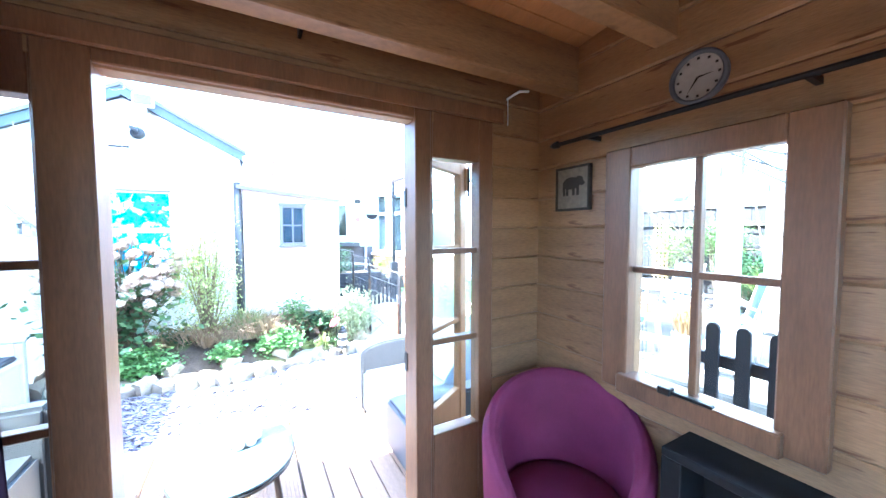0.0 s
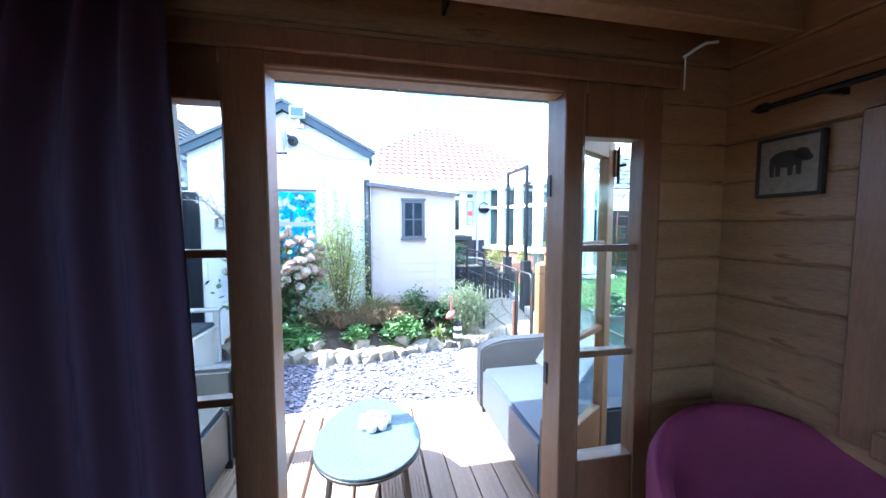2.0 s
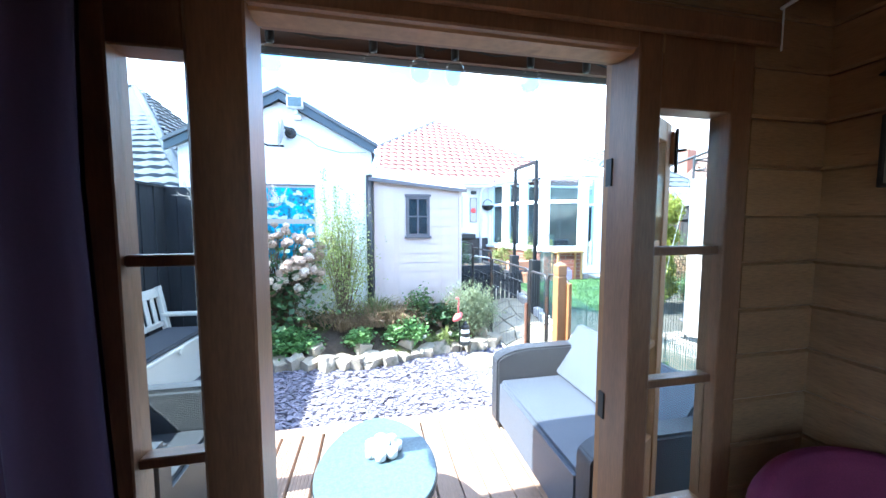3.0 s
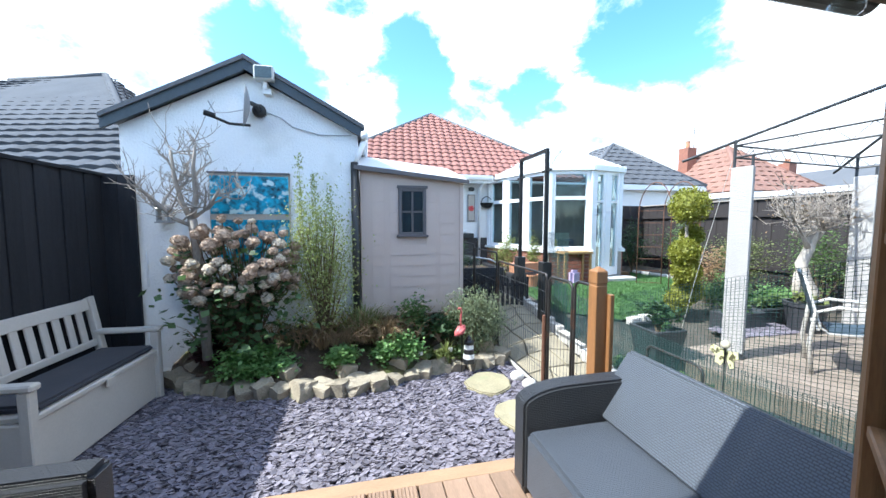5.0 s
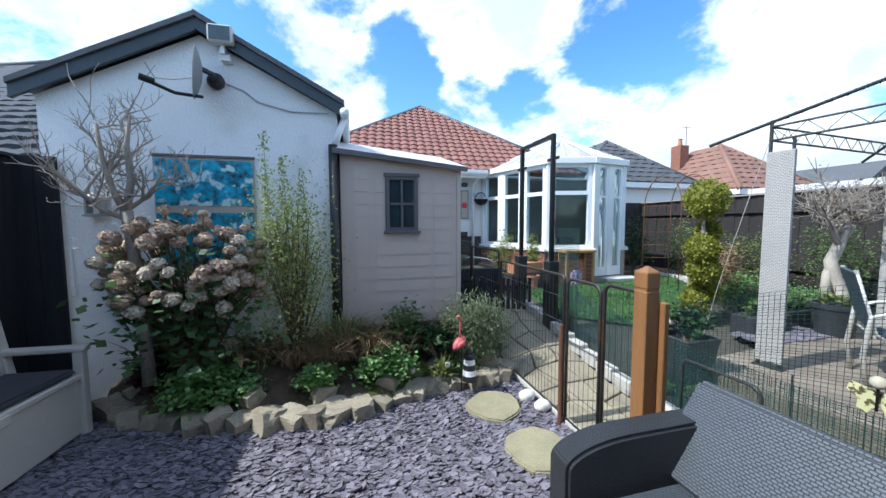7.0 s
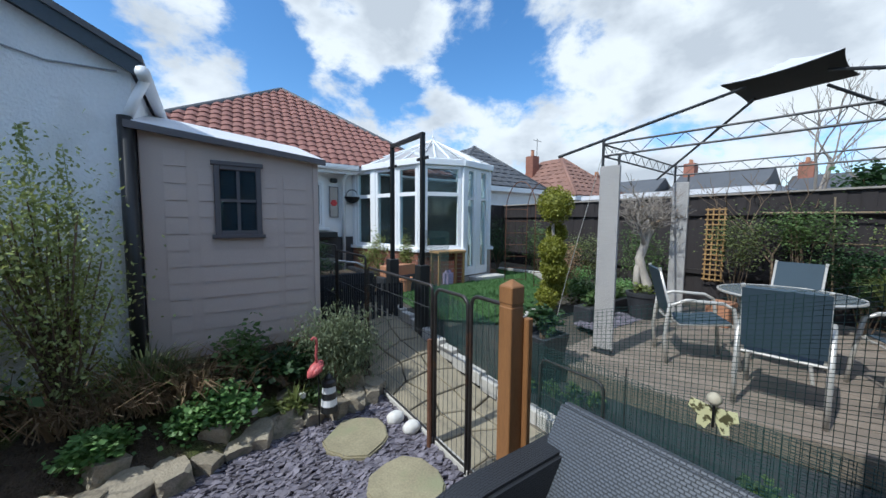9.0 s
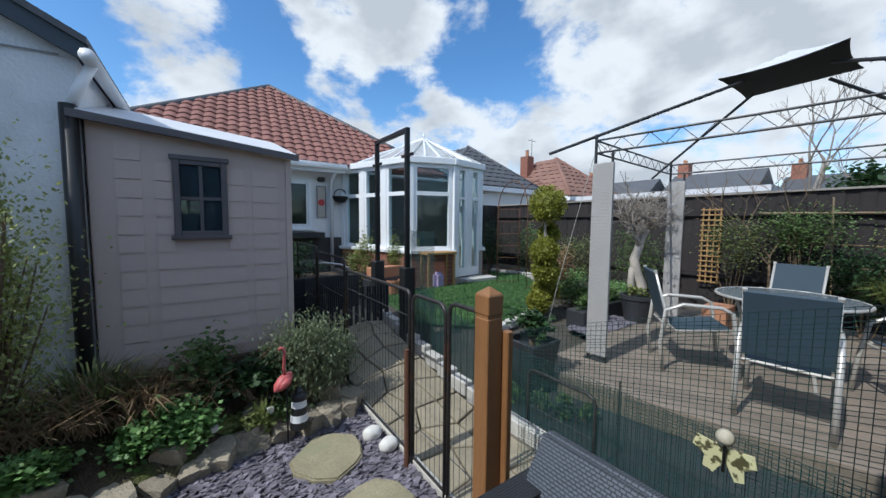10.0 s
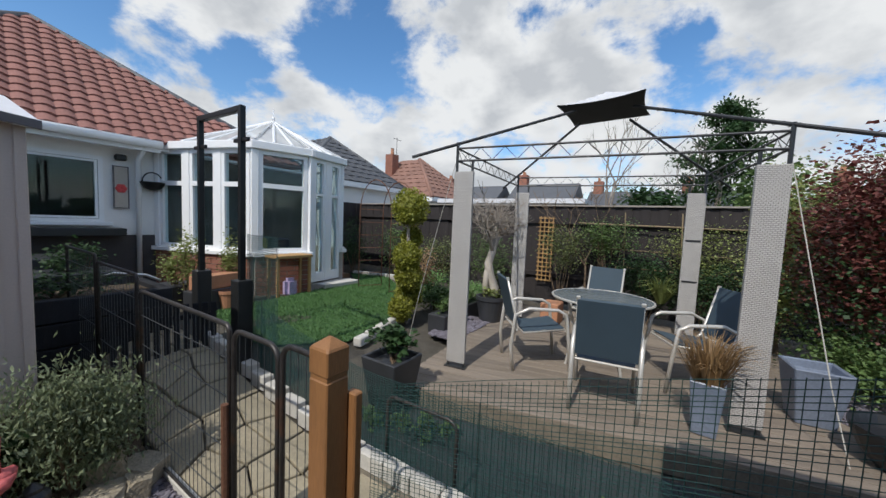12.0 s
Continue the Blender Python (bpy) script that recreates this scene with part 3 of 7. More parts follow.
door_frame = thing("door_frame_1", "stained pine frame round the double door", "door frame", "", "structure")
part("post", box(1.63, OPEN_L, 3.585, 3.685, FL, 1.985), PINE_V, door_frame, bevel=0.004)
part("post", box(OPEN_R, 2.615, 3.585, 3.685, FL, 1.985), PINE_V, door_frame, bevel=0.004)
part("header", box(OPEN_L, OPEN_R, 3.585, 3.685, OPEN_T, 1.985), PINE_V, door_frame, bevel=0.004)
part("header_trim", box(1.30, 2.93, 3.565, 3.583, 1.955, 2.01), PINE_V, door_frame, bevel=0.004)
part("sill", box(OPEN_L, OPEN_R, 3.585, 3.72, FL - 0.02, FL + 0.015), PINE_V, door_frame, bevel=0.004)
# lighter wood than the posts: the sun on this jamb is in its colour
part("outer_jamb", box(OPEN_R + 0.012, OPEN_R + 0.05, 3.687, 3.72, FL, 1.95), POSTW, door_frame, "orange pine jamb with the sunlight put into its lighter colour", bevel=0.003)
part("hinge", box(OPEN_R - 0.004, OPEN_R + 0.002, 3.665, 3.686, 1.62, 1.69), BLACKM, door_frame, "dark worn steel hinge")
part("hinge", box(OPEN_R - 0.004, OPEN_R + 0.002, 3.665, 3.686, 1.0, 1.07), BLACKM, door_frame, "dark worn steel hinge")


def side_light(name, x0, x1, outer0, outer1, top, low):
    w = thing(name, "stained pine side window with three panes over a panel", "window", "", "structure")
    part("stile", box(outer0, x0, 3.60, 3.66, FL, 1.985), PINE_V, w, bevel=0.003)
    part("stile", box(x1, outer1, 3.60, 3.66, FL, 1.985), PINE_V, w, bevel=0.003)
    part("rail", box(x0, x1, 3.60, 3.66, top, 1.985), PINE_V, w, bevel=0.003)
    part("panel", box(x0, x1, 3.60, 3.66, FL, PAN_B), PINE_V, w, bevel=0.003)
    zs = [PAN_B, low, 1.455, top]
    for z in zs[1:3]:
        part("glazing_bar", box(x0, x1, 3.612, 3.648, z - 0.011, z + 0.011), PINE_V, w, bevel=0.003)
    for a, b in zip(zs, zs[1:]):
        part("pane", box(x0, x1, 3.628, 3.632, a + 0.011, b - 0.011), GLASS, w).visible_shadow = False


side_light("window_1", PAN_LL, PAN_LR, 1.40, 1.63, 1.835, 1.06)
side_light("window_2", PAN_RL, PAN_RR, 2.615, 2.90, PAN_T, 1.11)


def door_leaf(name, m):
    d = thing(name, "stained pine glazed door leaf standing wide open", "door", "", "structure")
    d.matrix_world = m
    W, t = 0.45, 0.04
    # leaf wood is lighter than the frame, sunlight put into the colour
    part("stile", box(0, 0.062, 0, t, FL, 1.87), POSTW, d, bevel=0.003)
    part("stile", box(W - 0.062, W, 0, t, FL, 1.87), POSTW, d, bevel=0.003)
    part("rail", box(0.062, W - 0.062, 0, t, 1.80, 1.87), POSTW, d, bevel=0.003)
    part("panel", box(0.062, W - 0.062, 0.004, t - 0.004, FL, 0.76), POSTW, d, bevel=0.003)
    for z in (1.10, 1.455):
        part("glazing_bar", box(0.062, W - 0.062, 0.006, t - 0.006, z - 0.011, z + 0.011), POSTW, d, bevel=0.003)
    for a, b in ((0.76, 1.089), (1.111, 1.444), (1.466, 1.80)):
        part("pane", box(0.062, W - 0.062, 0.018, 0.022, a, b), GLASS, d).visible_shadow = False
    return d


leaf_1 = door_leaf("door_1", pose(2.605, 3.69, 0, 0, 0, 32))
part("bolt_plate", box(0.425, 0.452, -0.012, -0.002, 1.73, 1.84), POSTW, leaf_1, "small wooden bolt block")
bolt = Shape().tube([(0.44, -0.018, 1.70), (0.44, -0.018, 1.85)], 0.006, 8).tube([(0.44, -0.018, 1.775), (0.44, -0.048, 1.775)], 0.005, 8)
part("top_bolt", bolt, BLACKM, leaf_1, "black iron bolt")

# right-hand window
win = thing("window_3", "pine casement window with four panes and a black stay", "window", "", "structure")
WY0, WY1, WZ0, WZ1 = 2.79, 3.16, 1.06, 1.735
for a in ((2.70, WY0, 1.0, 1.80), (WY1, 3.25, 1.0, 1.80)):
    part("casing", box(3.115, 3.165, a[0], a[1], a[2], a[3]), PINE_V, win, bevel=0.004)
part("casing", box(3.115, 3.165, WY0, WY1, WZ1, 1.80), PINE_V, win, bevel=0.004)
part("window_sill", box(3.09, 3.165, WY0 - 0.02, WY1 + 0.02, 1.0, WZ0), PINE_V, win, bevel=0.004)
YM, ZM = (WY0 + WY1) / 2, 1.405
part("glazing_bar", box(3.135, 3.165, YM - 0.01, YM + 0.01, WZ0, WZ1), PINE_V, win, bevel=0.003)
part("glazing_bar", box(3.137, 3.163, WY0, WY1, ZM - 0.01, ZM + 0.01), PINE_V, win, bevel=0.003)
for y0, y1 in ((WY0, YM - 0.01), (YM + 0.01, WY1)):
    for z0, z1 in ((WZ0, ZM - 0.01), (ZM + 0.01, WZ1)):
        part("pane", box(3.148, 3.152, y0, y1, z0, z1), GLASS, win).visible_shadow = False
stay = Shape().box(3.08, 3.10, 2.90, 3.02, 1.062, 1.072).box(3.07, 3.10, 3.0, 3.035, 1.058, 1.08)
part("window_stay", stay, BLACKM, win, "black iron window stay", bevel=0.003)

rod = thing("curtain_rod", "thin black metal curtain rod above the window", "curtain rod")
part("rod", Shape().tube([(3.08, 2.45, 1.86), (3.08, 3.42, 1.86)], 0.008, 8), BLACKM, rod)
part("finial", Shape().lathe([(0.004, 0), (0.014, 0.01), (0.012, 0.03), (0.002, 0.05)], 10, pose(3.08, 3.42, 1.86, -90, 0, 0)), BLACKM, rod)
for y in (2.75, 3.3):
    part("bracket", box(3.08, 3.15, y - 0.006, y + 0.006, 1.852, 1.868), BLACKM, rod)
rod2 = thing("curtain_rod", "thin white curtain rod above the doors", "curtain rod")
part("rod", Shape().tube([(1.10, 3.52, 2.125), (2.22, 3.52, 2.125)], 0.008, 8), WHITEP, rod2)
part("end_cap", Shape().tube([(2.22, 3.52, 2.125), (2.245, 3.52, 2.125)], 0.013, 10), WHITEP, rod2)
part("bracket", box(2.18, 2.19, 3.515, 3.60, 2.10, 2.15), BLACKM, rod2, "dark bracket")
hook = solid("wall_bracket", Shape().tube([(2.97, 3.60, 2.065), (2.97, 3.56, 2.07), (2.99, 3.545, 2.082), (3.03, 3.54, 2.088)], 0.005, 6).tube([(2.97, 3.594, 2.065), (2.97, 3.594, 1.96)], 0.0022, 5), WHITEP,
             "small white curtain bracket on the cabin wall", "bracket")

clock = thing("wall_clock", "round pale wall clock with a grey rim", "clock")
CM = pose(3.15, 2.985, 1.955, 0, -90, 0)
part("rim", Shape().lathe([(0.07, 0.0), (0.073, 0.02), (0.067, 0.026), (0.061, 0.02), (0.061, 0.0)], 32, CM), mat("clock_rim", (0.10, 0.11, 0.13), 0.4, var=0.1, bump=0), clock, smooth=True)
part("dial", Shape().lathe([(0.0615, 0.004), (0.0615, 0.012)], 32, CM), PAPER, clock)
hands_shape = Shape()
cx = 3.15 - 0.015
hands_shape.add([(cx, 2.985, 1.955 + 0.003), (cx, 2.985, 1.955 - 0.003), (cx, 2.945, 1.957)], [(0, 1, 2)])
part("hour_pointer", hands_shape, BLACKM, clock)
part("minute_pointer", Shape().add([(cx, 2.988, 1.957), (cx, 2.983, 1.952), (cx, 3.012, 1.915)], [(0, 1, 2)]), BLACKM, clock)
for k in range(12):
    a = k * math.pi / 6
    part("hour_mark", box(cx, cx + 0.002, 2.985 + 0.051 * math.sin(a) - 0.003, 2.985 + 0.051 * math.sin(a) + 0.003, 1.955 + 0.051 * math.cos(a) - 0.003, 1.955 + 0.051 * math.cos(a) + 0.003), BLACKM, clock)

pic = thing("framed_picture", "small dark-framed picture of a black bear", "picture")
part("picture_frame", frame_rect(0, 0.16, 0, 0.17, 0.009, 0, 0.02), BEARM, pic, m=pose(3.148, 3.325, 1.61, 0, 0, 90), bevel=0.002)
part("print", box(3.134, 3.140, 3.334, 3.476, 1.619, 1.771), mat("brown_print_ground", (0.20, 0.165, 0.13), 0.7, var=0.25, scale=30, bump=0), pic)
bear = Shape()
for (cy, cz, ry, rz) in ((3.41, 1.715, 0.042, 0.024), (3.375, 1.722, 0.02, 0.018), (3.36, 1.712, 0.012, 0.009)):
    bear.add([(3.1335, cy + ry * math.cos(a), cz + rz * math.sin(a)) for a in (i * math.pi / 8 for i in range(16))], [tuple(range(16))])
for cy in (3.38, 3.40, 3.43, 3.445):
    bear.add([(3.1332, cy - 0.007, 1.71), (3.1332, cy + 0.007, 1.71), (3.1332, cy + 0.005, 1.668), (3.1332, cy - 0.007, 1.668)], [(0, 1, 2, 3)])
part("bear_shape", bear, BEARM, pic)

# curtain on the left of the doors
cur = Shape()
cols, rows = 60, 14
for layer in (0.0, 0.006):
    base = len(cur.v)
    vs, fs = [], []
    for j in range(rows + 1):
        v = j / rows
        for i in range(cols + 1):
            u = i / cols
            bulge = min(1.0, v * 3.5) ** 0.7
            vs.append((1.20 + u * (0.36 + (0.11 + 0.06 * v) * bulge), 3.50 - 0.23 * bulge + layer + 0.020 * math.sin(u * 34 + 0.8 * math.sin(v * 3)) + 0.012 * math.sin(u * 11 + v), 2.10 - v * 1.88))
    for j in range(rows):
        for i in range(cols):
            k = j * (cols + 1) + i
            fs.append((k, k + 1, k + cols + 2, k + cols + 1))
    cur.add(vs, fs)
solid("curtain", cur, CURTAIN, "dark purple curtain drawn aside at the doors", "curtain", smooth=True)


def tub_chair(m):
    c = thing("tub_chair", "purple velvet tub armchair in the cabin corner", "armchair")
    c.matrix_world = m
    back = Shape()
    n = 36
    vs, fs = [], []
    for i in range(n + 1):
        u = i / n
        a = math.radians(-48 + 276 * u)
        top = 0.59 + 0.235 * max(0.0, math.sin(math.pi * u)) ** 0.85
        ro, ri = 0.268, 0.205
        for q, z in ((ro - 0.03, 0.08), (ro - 0.012, 0.30), (ro, top - 0.04), (ro - 0.012, top - 0.012), (ro - 0.032, top), (ri + 0.012, top - 0.012), (ri, top - 0.04), (ri + 0.004, 0.30), (ri, 0.08)):
            vs.append((q * math.cos(a), q * math.sin(a), z))
    for i in range(n):
        for j in range(9):
            fs.append((i * 9 + j, (i + 1) * 9 + j, (i + 1) * 9 + (j + 1) % 9, i * 9 + (j + 1) % 9))
    fs += [tuple(range(9)), tuple(n * 9 + j for j in range(9))]
    back.add(vs, fs)
    part("backrest", back, PURPLE, c, smooth=True, bevel=0.006, segs=2)
    part("seat", Shape().lathe([(0.002, 0.11), (0.17, 0.12), (0.204, 0.2), (0.204, 0.44), (0.19, 0.475), (0.13, 0.49), (0.002, 0.495)], 28), PURPLE, c, smooth=True)
    for x, y in ((0.15, 0.15), (-0.15, 0.15), (0.15, -0.15), (-0.15, -0.15)):
        part("leg", Shape().tube([(x, y, 0.09), (x * 1.08, y * 1.08, 0)], 0.018, 8, 0.012), BLACKM, c)
    return c


tub_chair(pose(2.93, 3.25, FL, 0, 0, -44))
cab = thing("shelf_unit", "low black shelf unit under the cabin window", "shelf unit")
for a in ((3.0, 3.145, 2.0, 2.98, 0.925, 0.95), (3.0, 3.145, 2.0, 2.98, 0.53, 0.55), (3.0, 3.145, 2.0, 2.98, FL, 0.20)):
    part("shelf", box(*a), SHELFB, cab, bevel=0.003)
for y in (2.0, 2.33, 2.65, 2.93):
    part("upright", box(3.0, 3.145, y, y + 0.05, 0.20, 0.925), SHELFB, cab, bevel=0.003)
part("back_panel", box(3.125, 3.145, 2.05, 2.93, 0.20, 0.925), SHELFB, cab)

# ---------------------------------------------------------------- deck
DZ = 0.167
deck = tagged(part("deck", box(0.1, 3.42, 3.70, 5.14, 0.0, DZ - 0.03), JOINT), "weathered grooved timber deck outside the cabin", "deck", "", "structure")
prof = [(0, 0)]
for k in range(6):
    x = 0.006 + k * 0.0185
    prof += [(x, 0.026), (x + 0.012, 0.026), (x + 0.0135, 0.022), (x + 0.017, 0.022)]
prof += [(0.114, 0.026), (0.12, 0.0)]
board = Shape().prism([(x, 0, z) for x, z in prof], (0, 1.43, 0)).mesh("deck_board")
board.materials.append(DECKW)
smooth_board = box(0, 0.12, 0, 1.43, 0, 0.026).mesh("deck_board", 0.003)
smooth_board.materials.append(DECKW)
for i in range(26):
    part("deck_board", board if i < 17 else smooth_board, DECKW, deck).location = (0.12 + i * 0.126, 3.71, DZ - 0.026)
part("deck_edge", box(0.1, 3.42, 5.142, 5.235, 0.0, DZ - 0.004), DECKTRIM, deck, bevel=0.004)


# ---------------------------------------------------------------- patio furniture by the cabin
def sofa():
    s = thing("rattan_sofa", "grey woven rattan garden sofa on the deck", "sofa")
    x0, x1, y0, y1, z = 2.74, 3.34, 3.95, 5.04, DZ
    part("seat", box(x0, x1 - 0.10, y0 + 0.11, y1 - 0.11, z + 0.06, z + 0.35), RATTAN, s, bevel=0.02, segs=2, uv=True)
    b = Shape().prism([(x1 - 0.20, y0 + 0.10, z + 0.36), (x1 - 0.08, y0 + 0.10, z + 0.36), (x1 + 0.06, y0 + 0.10, z + 0.645), (x1 + 0.01, y0 + 0.10, z + 0.66)], (0, y1 - y0 - 0.13, 0))
    part("backrest", b, RATTAN, s, bevel=0.012, segs=2, uv=True)
    for ya, yb in ((y0, y0 + 0.11), (y1 - 0.11, y1)):
        front = [(x0 + 0.24 - 0.25 * math.sin(q), ya, z + 0.455 + 0.085 * math.cos(q)) for q in (k * math.pi / 16 for k in range(9))]
        a = Shape().prism([(x0 - 0.01, ya, z + 0.05), (x1, ya, z + 0.05), (x1, ya, z + 0.54)] + front, (0, yb - ya, 0))
        part("armrest", a, RATTAND, s, "dark woven armrest", bevel=0.012, segs=2, uv=True)
    for x in (x0 + 0.04, x1 - 0.05):
        for y in (y0 + 0.05, y1 - 0.05):
            part("foot", box(x - 0.02, x + 0.02, y - 0.02, y + 0.02, z, z + 0.07), DARKPLASTIC, s)


sofa()


def rattan_chair(m):
    s = thing("rattan_armchair", "dark woven rattan armchair on the deck", "armchair")
    s.matrix_world = m
    part("seat", box(-0.2, 0.22, -0.21, 0.21, 0.06, 0.385), RATTAND, s, bevel=0.02, segs=2, uv=True)
    part("backrest", Shape().prism([(-0.24, -0.22, 0.34), (-0.13, -0.22, 0.34), (-0.27, -0.22, 0.80), (-0.33, -0.22, 0.79)], (0, 0.44, 0)), RATTAND, s, bevel=0.012, segs=2, uv=True)
    for ya in (-0.31, 0.20):
        part("armrest", box(-0.27, 0.25, ya, ya + 0.11, 0.05, 0.585), RATTAND, s, bevel=0.02, segs=2, uv=True)
    for x in (-0.22, 0.2):
        for y in (-0.26, 0.26):
            part("foot", box(x - 0.02, x + 0.02, y - 0.02, y + 0.02, 0, 0.06), DARKPLASTIC, s)


rattan_chair(pose(0.98, 4.45, DZ, 0, 0, 0))

tb = thing("coffee_table", "egg-shaped speckled glass garden coffee table", "table")
egg = []
for i in range(48):
    a = 2 * math.pi * i / 48
    egg.append((1.955 + (0.245 + 0.02 * math.sin(a)) * math.cos(a) * (1 - 0.22 * math.sin(a)), 4.31 + 0.325 * math.sin(a), 0.505))
part("tabletop", Shape().prism(egg, (0, 0, 0.014)), TABLEG, tb, bevel=0.003)
part("rim", Shape().prism([(1.955 + (x - 1.955) * 1.012, 4.31 + (y - 4.31) * 1.012, 0.488) for x, y, z in egg], (0, 0, 0.016)), DARKPLASTIC, tb, bevel=0.003)
for x, y in ((1.80, 4.15), (2.11, 4.15), (1.85, 4.5), (2.06, 4.5)):
    part("leg", Shape().tube([(x, y, 0.49), (x + (x - 1.955) * 0.25, y + (y - 4.31) * 0.25, DZ)], 0.014, 8), DARKPLASTIC, tb)
cand = thing("candle_holder", "clear glass flower candle holder with a white candle", "candle holder")
part("candle", Shape().lathe([(0.026, 0), (0.028, 0.004), (0.028, 0.05), (0.02, 0.055)], 16, pose(1.985, 4.36, 0.519)), WHITEP, cand)
for k in range(7):
    a = k * 2 * math.pi / 7
    part("glass_cup", Shape().lathe([(0.018, 0), (0.024, 0.006), (0.025, 0.035), (0.021, 0.037), (0.019, 0.008)], 12, pose(1.985 + 0.058 * math.cos(a), 4.36 + 0.058 * math.sin(a), 0.519)),
         mat("clear_glass_cup", (0.75, 0.78, 0.78), 0.1, var=0.05, bump=0) if k == 0 else bpy.data.materials["clear_glass_cup"], cand, smooth=True)


# ---------------------------------------------------------------- garage, fence and shed
GW = 7.2
garage = thing("garage", "white roughcast garage with a dark gable board", "garage")
part("wall", Shape().prism([(-0.10, GW, 0), (1.96, GW, 0), (1.96, GW, 2.38), (0.95, GW, 2.90), (-0.10, GW, 2.36)], (0, 4.5, 0)), RENDERW, garage)
for a, b in (((-0.19, 2.36), (0.95, 2.965)), ((0.95, 2.965), (2.03, 2.40))):
    s = Shape().prism([(a[0], GW - 0.09, a[1] - 0.06), (b[0], GW - 0.09, b[1] - 0.075), (b[0], GW - 0.09, b[1] + 0.035), (a[0], GW - 0.09, a[1] + 0.045)], (0, 0.03, 0))
    part("bargeboard", s, FASCIA, garage)
    part("roof", Shape().prism([(a[0], GW - 0.11, a[1] + 0.03), (b[0], GW - 0.11, b[1] + 0.02), (b[0], GW - 0.11, b[1] + 0.06), (a[0], GW - 0.11, a[1] + 0.07)], (0, 4.7, 0)), TILE_S, garage)
part("gutter", Shape().tube([(2.03, GW - 0.12, 2.36), (2.03, 11.4, 2.36)], 0.038, 12), WHITEP, garage, "white gutter", smooth=True)
part("downpipe", Shape().tube([(2.03, GW - 0.02, 2.34), (1.98, GW - 0.06, 2.20), (1.935, GW - 0.04, 2.08)], 0.027, 10), WHITEP, garage, "white downpipe swan neck", smooth=True)
# pipe drawn thicker so its black also fills the shaded gap by the shed
part("downpipe", Shape().tube([(1.928, GW - 0.042, 2.10), (1.928, GW - 0.042, 0.2)], 0.040, 12), DARKPLASTIC, garage, "black downpipe, widened to stand for the shaded gap too", smooth=True)
# three chimney pots peeping above the ridge
chim = thing("chimney", "brick chimney stack with clay pots", "chimney")
part("stack", box(-1.15, -0.35, 12.6, 13.2, -0.02, 4.62), BRICK, chim)
for x in (-0.95, -0.55):
    part("chimney_pot", Shape().lathe([(0.11, 0), (0.12, 0.05), (0.09, 0.10), (0.09, 0.26), (0.12, 0.3), (0.11, 0.34)], 14, pose(x, 12.9, 4.62)), TERRA, chim, smooth=True)

pm = thing("sea_picture", "turquoise underwater scene board on the garage wall", "picture")
part("backing", box(0.60, 1.305, GW - 0.03, GW - 0.004, 1.10, 1.955), PAPER, pm, bevel=0.003)
part("upper_print", box(0.61, 1.295, GW - 0.036, GW - 0.028, 1.575, 1.935), TURQ, pm, "turquoise sea print with pale fish shapes")
part("lower_print", box(0.61, 1.295, GW - 0.036, GW - 0.028, 1.12, 1.52), TURQ, pm, "turquoise sea print with pale fish shapes")
part("top_edge", box(0.595, 1.31, GW - 0.045, GW - 0.004, 1.955, 1.972), SHEDTRIM, pm)

dish = thing("satellite_dish", "grey satellite dish with arm and cable", "satellite dish")
DM = pose(1.03, GW - 0.20, 2.53, 86, 0, -72)
part("reflector", Shape().lathe([(0.002, 0.0), (0.07, 0.006), (0.13, 0.022), (0.185, 0.045), (0.187, 0.05), (0.13, 0.028), (0.07, 0.012), (0.002, 0.006)], 28, DM), mat("dish_grey", (0.26, 0.27, 0.29), 0.5, var=0.15, bump=0.02), dish, smooth=True)
part("arm", Shape().tube([(1.02, GW - 0.19, 2.37), (0.90, GW - 0.33, 2.34), (0.80, GW - 0.42, 2.37)], 0.012, 8), BLACKM, dish)
part("feed_horn", Shape().tube([(0.82, GW - 0.41, 2.375), (0.75, GW - 0.45, 2.39)], 0.022, 10), BLACKM, dish)
part("mount", Shape().tube([(1.06, GW, 2.53), (1.06, GW - 0.12, 2.57), (1.0, GW - 0.17, 2.585)], 0.02, 8), GAZM, dish)
part("bracket", Shape().lathe([(0.06, 0), (0.062, 0.03), (0.04, 0.05)], 14, pose(1.06, GW - 0.01, 2.55, 90, 0, 0)), GAZM, dish)
cab2 = Shape().tube([(1.08, GW - 0.012, 2.56), (1.25, GW - 0.012, 2.5), (1.35, GW - 0.012, 2.42), (1.6, GW - 0.012, 2.36), (1.9, GW - 0.012, 2.37)], 0.005, 5)
cab2.tube([(0.78, GW - 0.43, 2.49), (0.80, GW - 0.36, 2.42), (0.88, GW - 0.3, 2.44), (0.97, GW - 0.2, 2.5)], 0.005, 5)
part("cable", cab2, mat("grey_cable", (0.35, 0.36, 0.38), 0.5, var=0.1, bump=0), dish)
flood = thing("floodlight", "square white floodlight under the gable", "floodlight")
part("housing", box(1.05, 1.22, GW - 0.15, GW - 0.06, 2.80, 2.93), mat("pale_lamp_housing", (0.55, 0.56, 0.55), 0.4, var=0.1, bump=0), flood, bevel=0.01)
part("glass", box(1.065, 1.205, GW - 0.156, GW - 0.15, 2.815, 2.915), TABLEG, flood)
part("bracket", Shape().box(1.12, 1.15, GW - 0.1, GW, 2.74, 2.80).box(1.11, 1.18, GW - 0.07, GW, 2.70, 2.745), WHITEP, flood)
lan = thing("wall_lantern", "small grey lantern on the garage wall", "lantern")
part("cage", frame_rect(0.19, 0.29, 1.50, 1.62, 0.012, GW - 0.09, GW - 0.02), mat("grey_lantern", (0.35, 0.36, 0.37), 0.4, 0.5, var=0.1, bump=0), lan)
